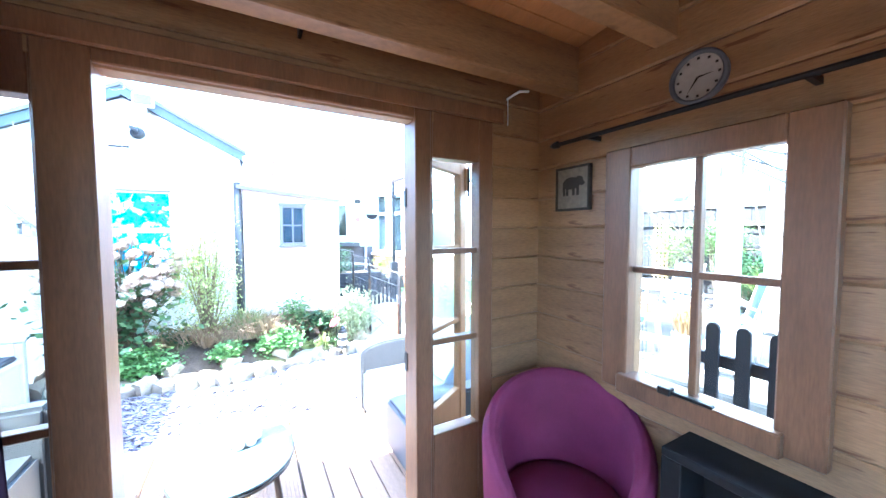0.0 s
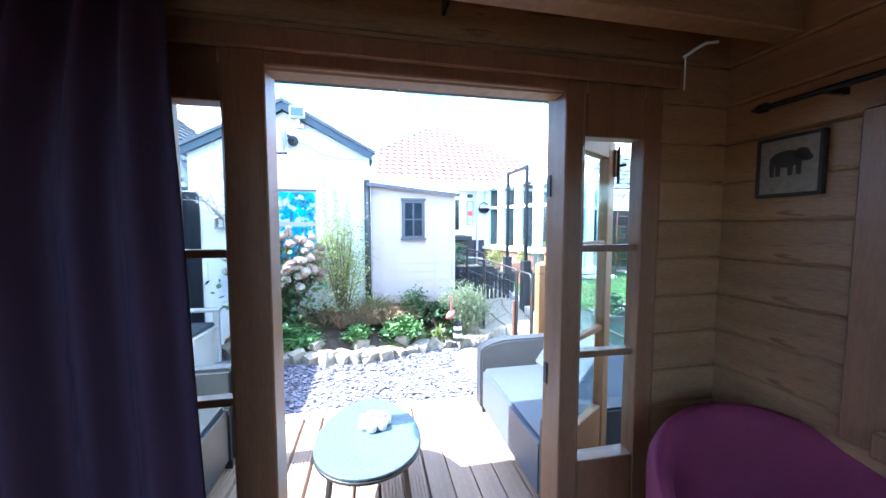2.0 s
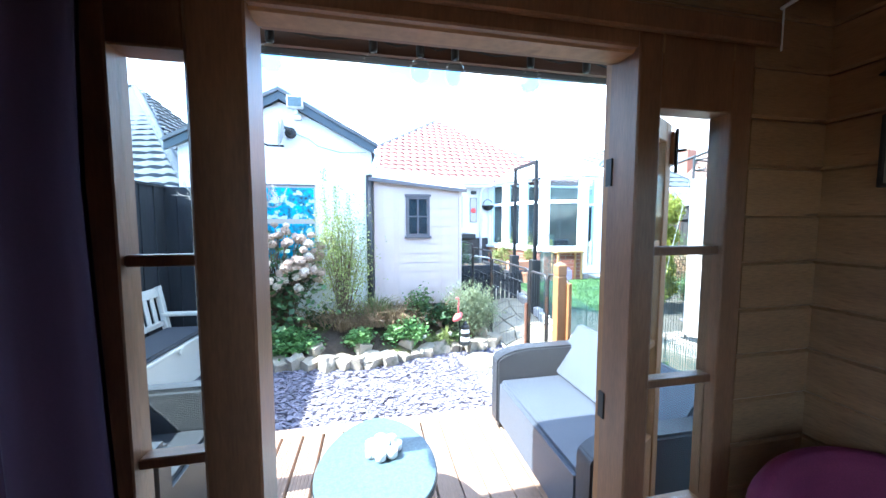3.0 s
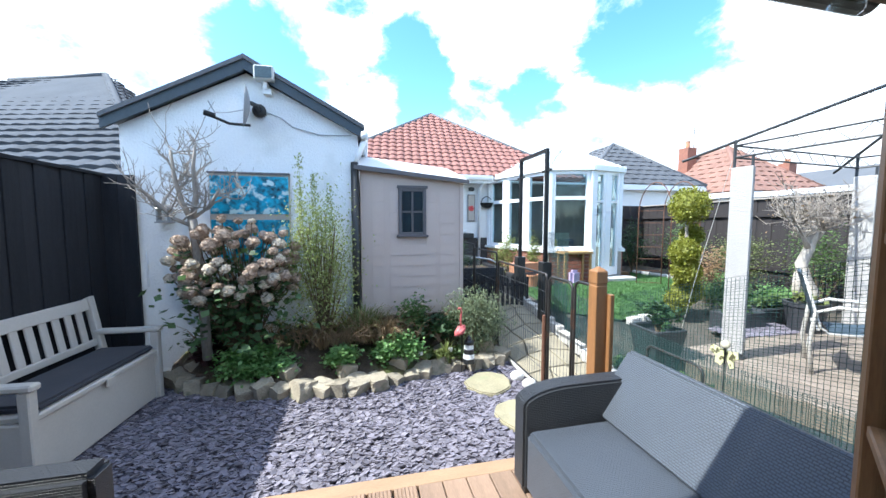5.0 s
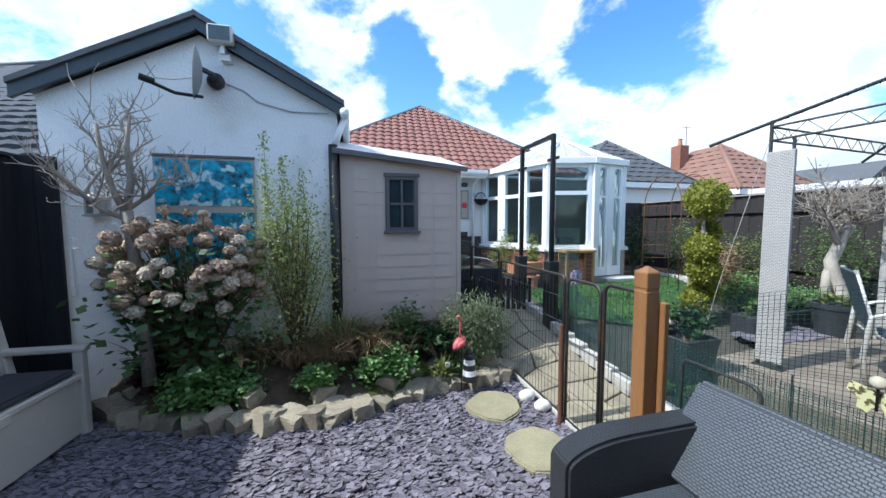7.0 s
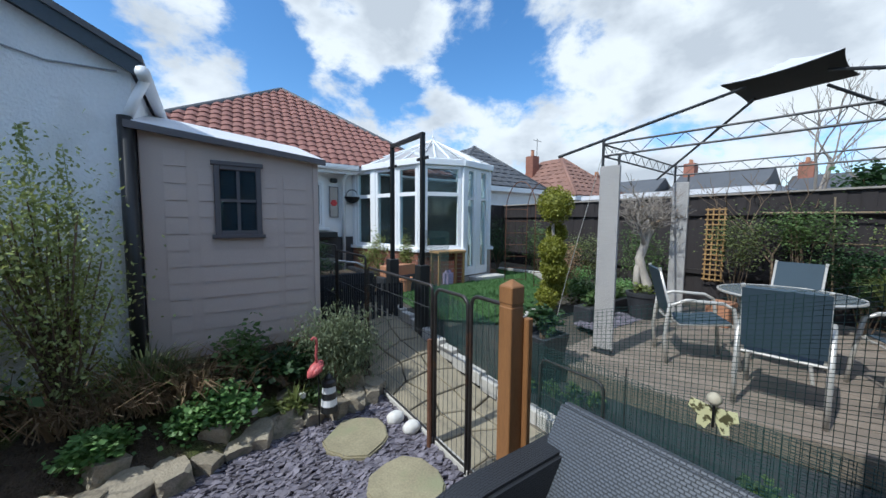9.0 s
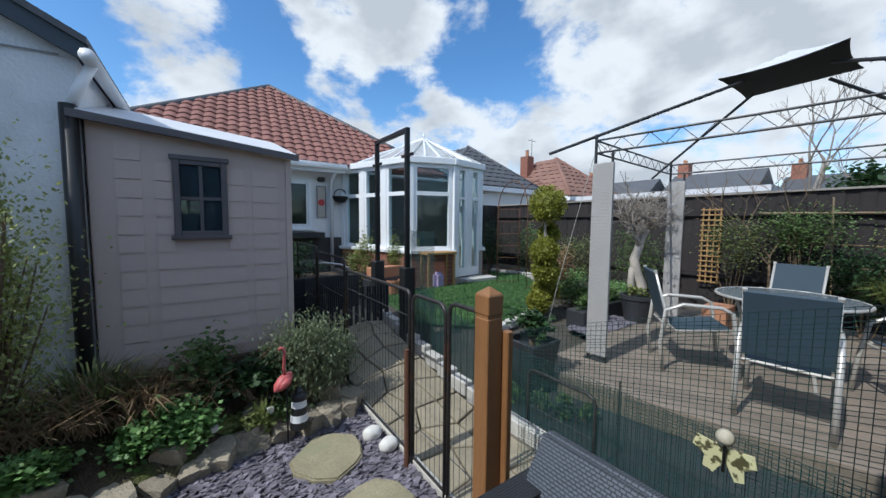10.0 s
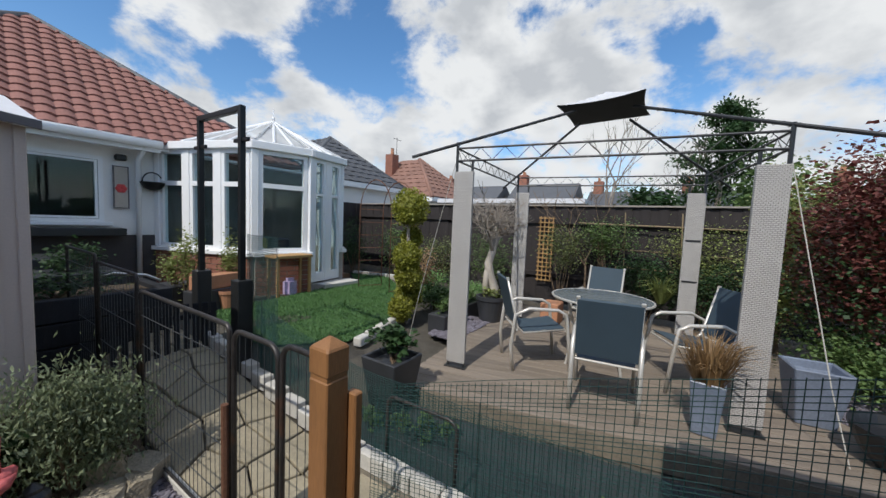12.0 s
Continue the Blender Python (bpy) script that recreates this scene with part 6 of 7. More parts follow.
ch = garden_chair()
ch.matrix_world = pose(5.77, 4.88, TZ, 0, 0, 7)
copy_thing(ch, pose(6.20, 5.60, TZ, 0, 0, -54))
copy_thing(ch, pose(6.62, 4.30, TZ, 0, 0, 118))
copy_thing(ch, pose(7.42, 5.22, TZ, 0, 0, 172))
pt = thing("patio_table", "round glass patio table with metal legs", "table")
TX, TY = 6.62, 5.06
part("tabletop", Shape().lathe([(0.02, 0.68), (0.47, 0.68), (0.475, 0.687), (0.47, 0.692), (0.02, 0.692)], 40, pose(TX, TY, TZ)), PATIOG, pt, "frosted glass top")
part("rim", Shape().tube([(TX + 0.478 * math.cos(a), TY + 0.478 * math.sin(a), TZ + 0.684) for a in (i * math.pi / 20 for i in range(41))], 0.012, 6), CHAIRM, pt)
for k in range(4):
    a = math.pi / 4 + k * math.pi / 2
    part("leg", Shape().tube([(TX + 0.38 * math.cos(a), TY + 0.38 * math.sin(a), TZ + 0.68), (TX + 0.28 * math.cos(a), TY + 0.28 * math.sin(a), TZ + 0.35), (TX + 0.36 * math.cos(a), TY + 0.36 * math.sin(a), TZ)], 0.013, 8), CHAIRM, pt)


# ---------------------------------------------------------------- plants
def shrub(name, label, c, rad, leafm, n, size, seed, category="shrub", stems=7, base=None, clumps=14, flat=0.4, slim=0.45, spread=0.33, stemm=None, group=""):
    """Stems from the ground and leaves gathered in clumps through an uneven crown."""
    r = random.Random(seed)
    c, rad = Vector(c), Vector(rad)
    ob = thing(name, label, category, group)
    foot = Vector(base) if base else Vector((c.x, c.y, c.z - rad.z))
    st, heads = Shape(), []
    for k in range(clumps):
        while True:
            d = Vector((r.uniform(-1, 1), r.uniform(-1, 1), r.uniform(-1, 1)))
            if 0.25 < d.length < 1:
                break
        heads.append(c + Vector((d.x * rad.x, d.y * rad.y, d.z * rad.z)) * 0.85)
    for k in range(max(stems, 0)):
        h = heads[k % len(heads)]
        mid = foot.lerp(h, 0.5) + Vector((r.uniform(-0.1, 0.1) * rad.x, r.uniform(-0.1, 0.1) * rad.y, 0.05))
        st.tube([foot + Vector((r.uniform(-0.04, 0.04), r.uniform(-0.04, 0.04), 0)), mid, h], 0.010, 5, 0.003)
    if stems:
        part("stem", st, stemm or STEM, ob, kind="stuff")
    lv, spots = Shape(), []
    for k in range(n):
        h = heads[r.randrange(len(heads))]
        g_ = Vector((r.gauss(0, 1) * rad.x, r.gauss(0, 1) * rad.y, r.gauss(0, 1) * rad.z)) * spread * 0.75
        p = h + g_
        p.z = max(p.z, foot.z + 0.01)
        spots.append(p)
    lv.leafs(spots, size, r, flat, slim)
    part("leaves", lv, leafm, ob, kind="")
    return ob


def blades(name, label, c, n, length, leafm, seed, droop=0.6, w=0.006, category="grass tuft", rise=0.8, r0=0.05):
    """A tuft of arching blades."""
    r = random.Random(seed)
    s = Shape()
    for k in range(n):
        a, L_ = r.uniform(0, 6.28), length * r.uniform(0.55, 1.15)
        d = Vector((math.cos(a), math.sin(a), 0))
        side = Vector((-d.y, d.x, 0)) * w * r.uniform(0.6, 1.3)
        o = Vector(c) + d * r.uniform(0, r0)
        lean = r.uniform(0.15, 1.0) * droop
        p0, p1, p2 = o, o + d * L_ * lean * 0.45 + Vector((0, 0, L_ * rise * 0.65)), o + d * L_ * lean + Vector((0, 0, L_ * rise * (1 - 0.5 * lean)))
        s.add([p0 - side, p0 + side, p1 + side * 0.8, p1 - side * 0.8, p2], [(0, 1, 2, 3), (3, 2, 4)])
    return solid(name, s, leafm, label, category)


def bare_tree(name, label, base, height, seed, bark, r0=0.045, levels=5, spread=0.75, first=0.42, tilt=(0, 0), kids=(2, 3), lean=0.25, category="tree", minr=0.0035, shrink=(0.55, 0.8), thin=1.0):
    """A trunk that forks again and again into twigs."""
    r = random.Random(seed)
    tr, tw = Shape(), Shape()

    def grow(p, d, L_, rad, lev):
        pts, q, dd = [p], p, d
        for i in range(3):
            dd = (dd + Vector((r.uniform(-1, 1), r.uniform(-1, 1), r.uniform(-0.4, 0.8))) * 0.16).normalized()
            q = q + dd * L_ / 3
            pts.append(q)
        (tr if lev < 2 else tw).tube(pts, rad, 8 if lev < 2 else 5, max(rad * 0.68, minr * 0.8), caps=lev == 0)
        if lev >= levels:
            return
        for k in range(r.choice(kids) + (1 if lev == 0 else 0)):
            a = r.uniform(0, 6.28)
            nd = (dd * (1.0 - lean) + Vector((math.cos(a), math.sin(a) * thin, r.uniform(-0.1, 0.7))) * spread).normalized()
            grow(q if k else pts[2].lerp(q, 0.6), nd, L_ * r.uniform(*shrink), max(rad * 0.58, minr), lev + 1)

    grow(Vector(base), Vector((tilt[0], tilt[1], 1)).normalized(), height * first, r0, 0)
    ob = thing(name, label, category)
    part("trunk", tr, bark, ob, smooth=True)
    part("crown", tw, bark, ob)
    return ob


shrub("small_shrub", "small leafy plants in the black raised bed", (3.45, 9.0, 0.86), (0.35, 0.22, 0.12), LEAF_D, 900, 0.035, 121, "plant", 5, clumps=16, base=(3.45, 9.0, 0.72))
shrub("small_shrub", "yellow-green plant between the planters", (4.62, 9.5, 1.0), (0.16, 0.12, 0.42), LEAF_Y2, 900, 0.035, 122, "shrub", 8, clumps=20, base=(4.62, 9.5, 0.34))

# pruned tree: slender forked trunk, knuckled limbs, many fine rising twigs
pt_ = thing("bare_tree", "small bare pruned tree with grey bark", "tree")
rt = random.Random(31)
tk, limbs, twigs = Shape(), Shape(), Shape()
tk.tube([(0.665, 6.83, 0.3), (0.65, 6.82, 0.8), (0.63, 6.81, 1.25), (0.61, 6.80, 1.52)], 0.042, 10, 0.035)
leaders = [[(0.61, 6.80, 1.50), (0.545, 6.79, 1.66), (0.505, 6.78, 1.86), (0.49, 6.77, 2.08)], [(0.61, 6.80, 1.50), (0.645, 6.80, 1.72), (0.635, 6.80, 1.95), (0.66, 6.80, 2.14)],
           [(0.615, 6.80, 1.46), (0.50, 6.76, 1.52), (0.40, 6.74, 1.64), (0.33, 6.73, 1.72)], [(0.61, 6.80, 1.52), (0.72, 6.83, 1.62), (0.80, 6.84, 1.76)]]
for k, ld in enumerate(leaders):
    tk.tube(ld, (0.026, 0.026, 0.017, 0.015)[k], 8, 0.011)


def twig(shape, p, d, length, r0, r1, up):
    pts, q = [p], p
    for i in range(4):
        d = (d + Vector((rt.gauss(0, 0.30), rt.gauss(0, 0.24), rt.gauss(0, 0.26) + up))).normalized()
        q = q + d * length / 4
        pts.append(q)
    shape.tube(pts, r0, 5, r1, caps=False)
    return pts, d


for k in range(27):
    ld = leaders[rt.choice((0, 0, 0, 1, 1, 1, 2, 3))]
    i = rt.randrange(1, len(ld))
    foot = Vector(ld[i - 1]).lerp(Vector(ld[i]), rt.uniform(0.3, 1.0))
    a = rt.uniform(0, 6.28)
    d = Vector((math.cos(a), math.sin(a) * 0.55, rt.uniform(-0.1, 1.0)))
    pts, d = twig(limbs, foot, d.normalized(), rt.uniform(0.14, 0.36), rt.uniform(0.007, 0.012), 0.004, 0.10)
    for j in range(5):
        q = pts[rt.choice((1, 2, 3, 4, 4))]
        a2 = rt.uniform(0, 6.28)
        e = (d * 0.7 + Vector((math.cos(a2), math.sin(a2) * 0.5, rt.uniform(-0.1, 0.9)))).normalized()
        sub_, e2 = twig(twigs, q, e, rt.uniform(0.10, 0.26), 0.0036, 0.0016, 0.14)
        for i2 in range(2):
            a3 = rt.uniform(0, 6.28)
            twig(twigs, sub_[rt.choice((2, 3))], (e2 + Vector((math.cos(a3), math.sin(a3) * 0.6, 0.4)) * 0.8).normalized(), rt.uniform(0.05, 0.15), 0.0021, 0.0012, 0.10)
for x, z in ((0.36, 2.05), (0.44, 2.1), (0.60, 2.1)):
    twig(twigs, Vector((x + 0.04, 6.78, z)), Vector((-0.05, 0, 1)), rt.uniform(0.35, 0.5), 0.004, 0.002, 0.2)
part("trunk", tk, BARK, pt_, smooth=True)
part("limb", limbs, BARK, pt_, kind="stuff")
part("crown", twigs, BARK, pt_, kind="stuff")

# hydrangea with dry mop heads
hy = thing("hydrangea", "hydrangea bush with dry brown mop heads", "shrub")
r = random.Random(17)
st, lv, spots = Shape(), Shape(), []
head_me = []
for k in range(3):
    hs = Shape()
    hr = random.Random(60 + k)
    for i in range(260):
        d = Vector((hr.gauss(0, 1), hr.gauss(0, 1), hr.gauss(0, 1) + 0.25)).normalized()
        p = d * 0.058 * hr.uniform(0.8, 1.08)
        t1 = d.orthogonal().normalized()
        t2 = d.cross(t1)
        a = hr.uniform(0, 6.28)
        e1, e2 = (t1 * math.cos(a) + t2 * math.sin(a)) * 0.0105, (t2 * math.cos(a) - t1 * math.sin(a)) * 0.0105
        hs.add([q_ + d * hr.uniform(-0.011, 0.011) for q_ in (p - e1 - e2, p + e1 - e2, p + e1 + e2, p - e1 + e2)], [(0, 1, 2, 3)])
    hs.lathe([(0.005, -0.035), (0.032, -0.02), (0.038, 0.0), (0.032, 0.022), (0.005, 0.034)], 10)
    head_me.append(hs.mesh("flower_head"))
    head_me[-1].materials.append(HYDR if k else HYDR2)
for k in range(135):
    while True:
        d = Vector((r.uniform(-1, 1), r.uniform(-1, 0.6), r.uniform(-0.9, 1)))
        if 0.6 < d.length < 1.05:
            break
    h = Vector((0.90 + d.x * 0.52, 6.84 + d.y * 0.22, 1.12 + d.z * 0.42))
    o = part("flower_head", head_me[r.choice((0, 1, 1, 2))], HYDR, hy)
    sc = r.uniform(0.50, 0.98)
    o.matrix_basis = Matrix.Translation(h) @ pose(0, 0, 0, r.uniform(-30, 30), r.uniform(-30, 30), r.uniform(0, 360)) @ Matrix.Diagonal((sc, sc, sc * 0.78, 1))
    f = Vector((0.90 + r.uniform(-0.14, 0.14), 6.98, 0.35))
    part("stem", Shape().tube([f, f.lerp(h, 0.5) + Vector((0, 0, 0.06)), h], 0.007, 5, 0.004), STEM, hy)
    for j in range(6):
        spots.append(f.lerp(h, r.uniform(0.45, 0.95)) + Vector((r.gauss(0, 0.04), r.gauss(0, 0.04), 0)))
for j in range(420):
    spots.append(Vector((0.90 + r.gauss(0, 0.24), 6.84 + r.gauss(0, 0.10), r.uniform(0.42, 0.98))))
part("leaves", lv.leafs(spots, 0.07, r, 0.5, 0.42), leaf("hydrangea_leaf", (0.085, 0.15, 0.055)), hy)

shrub("willowy_shrub", "airy shrub with small olive-green leaves against the garage", (1.62, 6.93, 1.08), (0.36, 0.16, 0.66), LEAF_W, 6500, 0.028, 3, clumps=60, stems=46, base=(1.62, 7.02, 0.35), slim=0.28, spread=0.34, flat=0.9)
for k, (x, z) in enumerate(((1.43, 2.12), (1.56, 1.95), (1.70, 1.85))):
    sp_ = Shape()
    rr = random.Random(k)
    sp_.tube([(1.6, 7.02, 0.4), (x + 0.03, 6.97, 1.2), (x, 6.95, z)], 0.006, 5, 0.002)
    sp_.leafs([(x + 0.02 * rr.gauss(0, 1), 6.95 + 0.02 * rr.gauss(0, 1), z - rr.random() * 0.8) for i in range(260)], 0.027, rr, 0.9, 0.3)
    solid("shrub_shoot", sp_, LEAF_W, "tall leafy shoot of the airy shrub", "shoot", group="tall shoots")
shrub("geranium", "low mound of fresh green geranium leaves", (1.06, 6.78, 0.27), (0.32, 0.15, 0.13), LEAF_F, 3000, 0.034, 4, "plant", 6, clumps=26, slim=0.5)
shrub("geranium", "low mound of fresh green geranium leaves", (1.76, 6.72, 0.27), (0.17, 0.12, 0.12), LEAF_F, 1700, 0.032, 6, "plant", 5, clumps=16, slim=0.5)
shrub("geranium", "low mound of fresh green geranium leaves", (2.32, 6.78, 0.27), (0.21, 0.13, 0.14), LEAF_F, 2400, 0.034, 7, "plant", 5, clumps=18, slim=0.5)
blades("grass_tuft", "arching tuft of green and straw grass", (1.98, 6.98, 0.32), 260, 0.5, LEAF_O, 12, 0.75, r0=0.10)
blades("grass_tuft", "dry straw grass tuft in the bed", (2.18, 6.92, 0.30), 200, 0.42, LEAF_S, 13, 0.9, r0=0.12)
blades("grass_tuft", "small tuft of yellow-green blades by the border stones", (2.78, 6.78, 0.17), 26, 0.24, LEAF_Y2, 16, 0.6, r0=0.04)
blades("grass_tuft", "dry straw grass tuft in the bed", (1.62, 6.95, 0.30), 160, 0.40, LEAF_S, 14, 0.9, r0=0.12)
shrub("dark_shrub", "dark leafy shrub before the shed", (2.50, 7.02, 0.55), (0.17, 0.10, 0.24), LEAF, 700, 0.04, 9, clumps=18, stems=9)
for x, y, s_ in ((0.62, 7.05, 1), (1.35, 7.08, 2), (2.85, 7.02, 3), (2.72, 6.9, 4)):
    shrub("undergrowth", "low tangle of dark leaves in the bed", (x, y, 0.42), (0.24, 0.09, 0.13), LEAF_D, 420, 0.045, 40 + s_, "plant", 6, clumps=14)
tw_ = Shape()
rr = random.Random(77)
for k in range(900):
    x, y = (rr.uniform(0.5, 2.9), rr.uniform(6.95, 7.16)) if k % 2 else (rr.gauss(1.95, 0.25), rr.uniform(6.72, 7.1))
    a = rr.uniform(0, 6.28)
    L_ = rr.uniform(0.15, 0.42)
    p0 = Vector((x, y, 0.36))
    p1 = p0 + Vector((math.cos(a) * L_ * 0.5, math.sin(a) * L_ * 0.25 - 0.03, L_ * rr.uniform(0.2, 0.8)))
    tw_.tube([p0, p0.lerp(p1, 0.5) + Vector((0, 0, 0.05)), p1], 0.0034, 4, 0.0014, caps=False)
solid("dead_stems", tw_, LEAF_S, "tangle of dead brown stems in the bed", "stems", "stuff")
shrub("lavender", "round grey-green lavender bush", (3.13, 6.97, 0.43), (0.34, 0.17, 0.30), LEAF_G, 9500, 0.034, 15, clumps=60, stems=20, slim=0.15, flat=1.4, base=(3.13, 6.97, 0.12))
shrub("edging_plant", "small yellow-green plant at the bed edge", (2.72, 6.78, 0.17), (0.13, 0.07, 0.07), LEAF_Y2, 260, 0.035, 22, "plant", 3, clumps=9)
shrub("edging_plant", "small dark green plant at the bed edge", (2.95, 6.84, 0.18), (0.13, 0.07, 0.06), LEAF, 260, 0.03, 23, "plant", 3, clumps=9)
shrub("heuchera", "dark red heuchera by the border stones", (0.62, 6.98, 0.34), (0.14, 0.1, 0.14), leaf("dark_red_leaf", (0.055, 0.018, 0.02)), 420, 0.06, 24, "plant", 4, clumps=10)
moss = Shape()
mr = random.Random(88)
ring = [(2.68 + 0.30 * math.cos(a) * mr.uniform(0.8, 1.1), 6.94 + 0.12 * math.sin(a) * mr.uniform(0.8, 1.1)) for a in (i * math.pi / 10 for i in range(20))]
moss.prism([(x, y, 0.10) for x, y in ring], (0, 0, 0.085))
moss.leafs([Vector((2.68 + mr.gauss(0, 0.13), 6.94 + mr.gauss(0, 0.05), 0.188)) for i in range(900)], 0.018, mr, 0.5, 0.4)
solid("moss_patch", moss, LEAF_Y2, "bright yellow-green moss patch in the bed", "moss", bevel=0.01)
for x, y in ((2.53, 6.76), (2.84, 6.80)):
    pb_ = rock(0.032, 0.026, 0.03, int(x * 100))
    pb_.materials.append(PEBBLE)
    solid("white_pebble", pb_, PEBBLE, "small white pebble ornament in the bed", "pebble").location = (x, y, 0.22)
lt = thing("lighthouse_ornament", "small black and white striped lighthouse ornament", "ornament")
for k in range(4):
    part("stripe", Shape().lathe([(0.060 - k * 0.004, 0), (0.056 - k * 0.004, 0.046)], 18, pose(2.99, 6.66, 0.13 + k * 0.046)), WHITEP if k % 2 else DARKPLASTIC, lt)
part("cap", Shape().lathe([(0.050, 0), (0.050, 0.03), (0.03, 0.045), (0.03, 0.06), (0.004, 0.085)], 18, pose(2.99, 6.66, 0.314)), DARKPLASTIC, lt)
fl = thing("flamingo_ornament", "faded red flamingo ornament on a stick", "ornament")
FLAM = mat("faded_red_paint", (0.50, 0.11, 0.11), 0.5, var=0.4, scale=30, bump=0.1)
part("body", Shape().lathe([(0.004, -0.075), (0.03, -0.045), (0.042, 0.0), (0.034, 0.04), (0.010, 0.07)], 14, pose(2.895, 6.64, 0.46, 0, 55, 20)), FLAM, fl, smooth=True)
part("wing", Shape().lathe([(0.002, -0.05), (0.022, -0.02), (0.026, 0.01), (0.004, 0.05)], 10, pose(2.905, 6.61, 0.46, 0, 60, 20)), FLAM, fl, smooth=True)
part("neck", Shape().tube([(2.905, 6.64, 0.48), (2.90, 6.635, 0.56), (2.905, 6.63, 0.64), (2.90, 6.63, 0.675), (2.885, 6.63, 0.685), (2.872, 6.63, 0.668)], 0.009, 8), FLAM, fl, smooth=True)
part("stick", Shape().tube([(2.915, 6.64, 0.42), (2.915, 6.64, 0.05)], 0.005, 6), BLACKM, fl)

# bigger pots and planting on the far side of the net
bp = thing("square_planter", "tall tapered charcoal planter", "planter")
part("pot", Shape().add([(4.74, 6.22, 0.0), (4.98, 6.22, 0.0), (4.98, 6.46, 0.0), (4.74, 6.46, 0.0), (4.68, 6.16, 0.46), (5.04, 6.16, 0.46), (5.04, 6.52, 0.46), (4.68, 6.52, 0.46), (4.71, 6.19, 0.46), (5.01, 6.19, 0.46), (5.01, 6.49, 0.46), (4.71, 6.49, 0.46), (4.72, 6.2, 0.40), (5.0, 6.2, 0.40), (5.0, 6.48, 0.40), (4.72, 6.48, 0.40)],
     [(3, 2, 1, 0), (0, 1, 5, 4), (1, 2, 6, 5), (2, 3, 7, 6), (3, 0, 4, 7), (4, 5, 9, 8), (5, 6, 10, 9), (6, 7, 11, 10), (7, 4, 8, 11), (8, 9, 13, 12), (9, 10, 14, 13), (10, 11, 15, 14), (11, 8, 12, 15), (12, 13, 14, 15)]), POTD, bp, bevel=0.008)
shrub("potted_plant", "small leafy plant in the charcoal planter", (4.86, 6.34, 0.60), (0.14, 0.14, 0.16), LEAF_D, 300, 0.06, 25, "plant", 6, clumps=10, base=(4.86, 6.34, 0.40))
gr_ = solid("tapered_planter", Shape().lathe([(0.10, 0), (0.14, 0.36), (0.145, 0.38), (0.12, 0.38), (0.11, 0.33)], 4, pose(5.74, 4.22, TZ, 0, 0, 40)), POTB, "tall blue-grey square planter on the terrace", "planter", bevel=0.008)
blades("dry_grass", "straw-coloured ornamental grass in the blue-grey planter", (5.74, 4.22, TZ + 0.33), 330, 0.52, LEAF_B, 26, 0.7, r0=0.09, w=0.005)
solid("tapered_planter", Shape().lathe([(0.16, 0), (0.23, 0.40), (0.24, 0.43), (0.20, 0.43), (0.19, 0.36)], 4, pose(6.45, 3.52, TZ, 0, 0, 50)), POTB, "wide slate-blue square planter on the terrace", "planter", bevel=0.008)
solid("bowl_planter", Shape().lathe([(0.12, 0), (0.20, 0.10), (0.25, 0.22), (0.255, 0.25), (0.23, 0.25), (0.2, 0.17), (0.02, 0.16)], 24, pose(5.98, 3.22, TZ)), RATTAND, "round dark wicker bowl planter with bare soil", "planter", smooth=False)
pot2 = solid("round_pot", Shape().lathe([(0.15, 0), (0.20, 0.30), (0.215, 0.31), (0.215, 0.36), (0.18, 0.36), (0.17, 0.30)], 24, pose(7.32, 6.62, TZ)), POTD, "black round pot holding a gnarled tree", "plant pot")
solid("wooden_planter", box(7.68, 8.0, 5.75, 6.0, TZ, TZ + 0.3), TERRA, "square terracotta planter on the terrace", "planter", bevel=0.01)
# gnarled pale tree with bare crown
gt = thing("gnarled_tree", "gnarled pale twisted tree with a twiggy crown", "tree")
trunk = [(7.30, 6.62, TZ + 0.30), (7.37, 6.60, TZ + 0.48), (7.27, 6.63, TZ + 0.66), (7.22, 6.64, TZ + 0.84), (7.30, 6.62, TZ + 1.02), (7.33, 6.60, TZ + 1.22), (7.29, 6.62, TZ + 1.36)]
gs = Shape().tube(trunk, 0.075, 10, 0.040)
gs.tube([(7.36, 6.66, TZ + 0.30), (7.24, 6.68, TZ + 0.5), (7.21, 6.66, TZ + 0.7), (7.33, 6.66, TZ + 0.86), (7.38, 6.68, TZ + 1.05), (7.36, 6.7, TZ + 1.3)], 0.05, 8, 0.028)
gs.tube([(7.30, 6.62, TZ + 1.0), (7.16, 6.60, TZ + 1.16), (7.06, 6.62, TZ + 1.34)], 0.032, 8, 0.016)
gs.tube([(7.33, 6.60, TZ + 1.1), (7.46, 6.58, TZ + 1.26), (7.58, 6.60, TZ + 1.38)], 0.032, 8, 0.016)
part("trunk", gs, BARKP, gt, smooth=True)
rr = random.Random(91)
ts, tl = Shape(), []
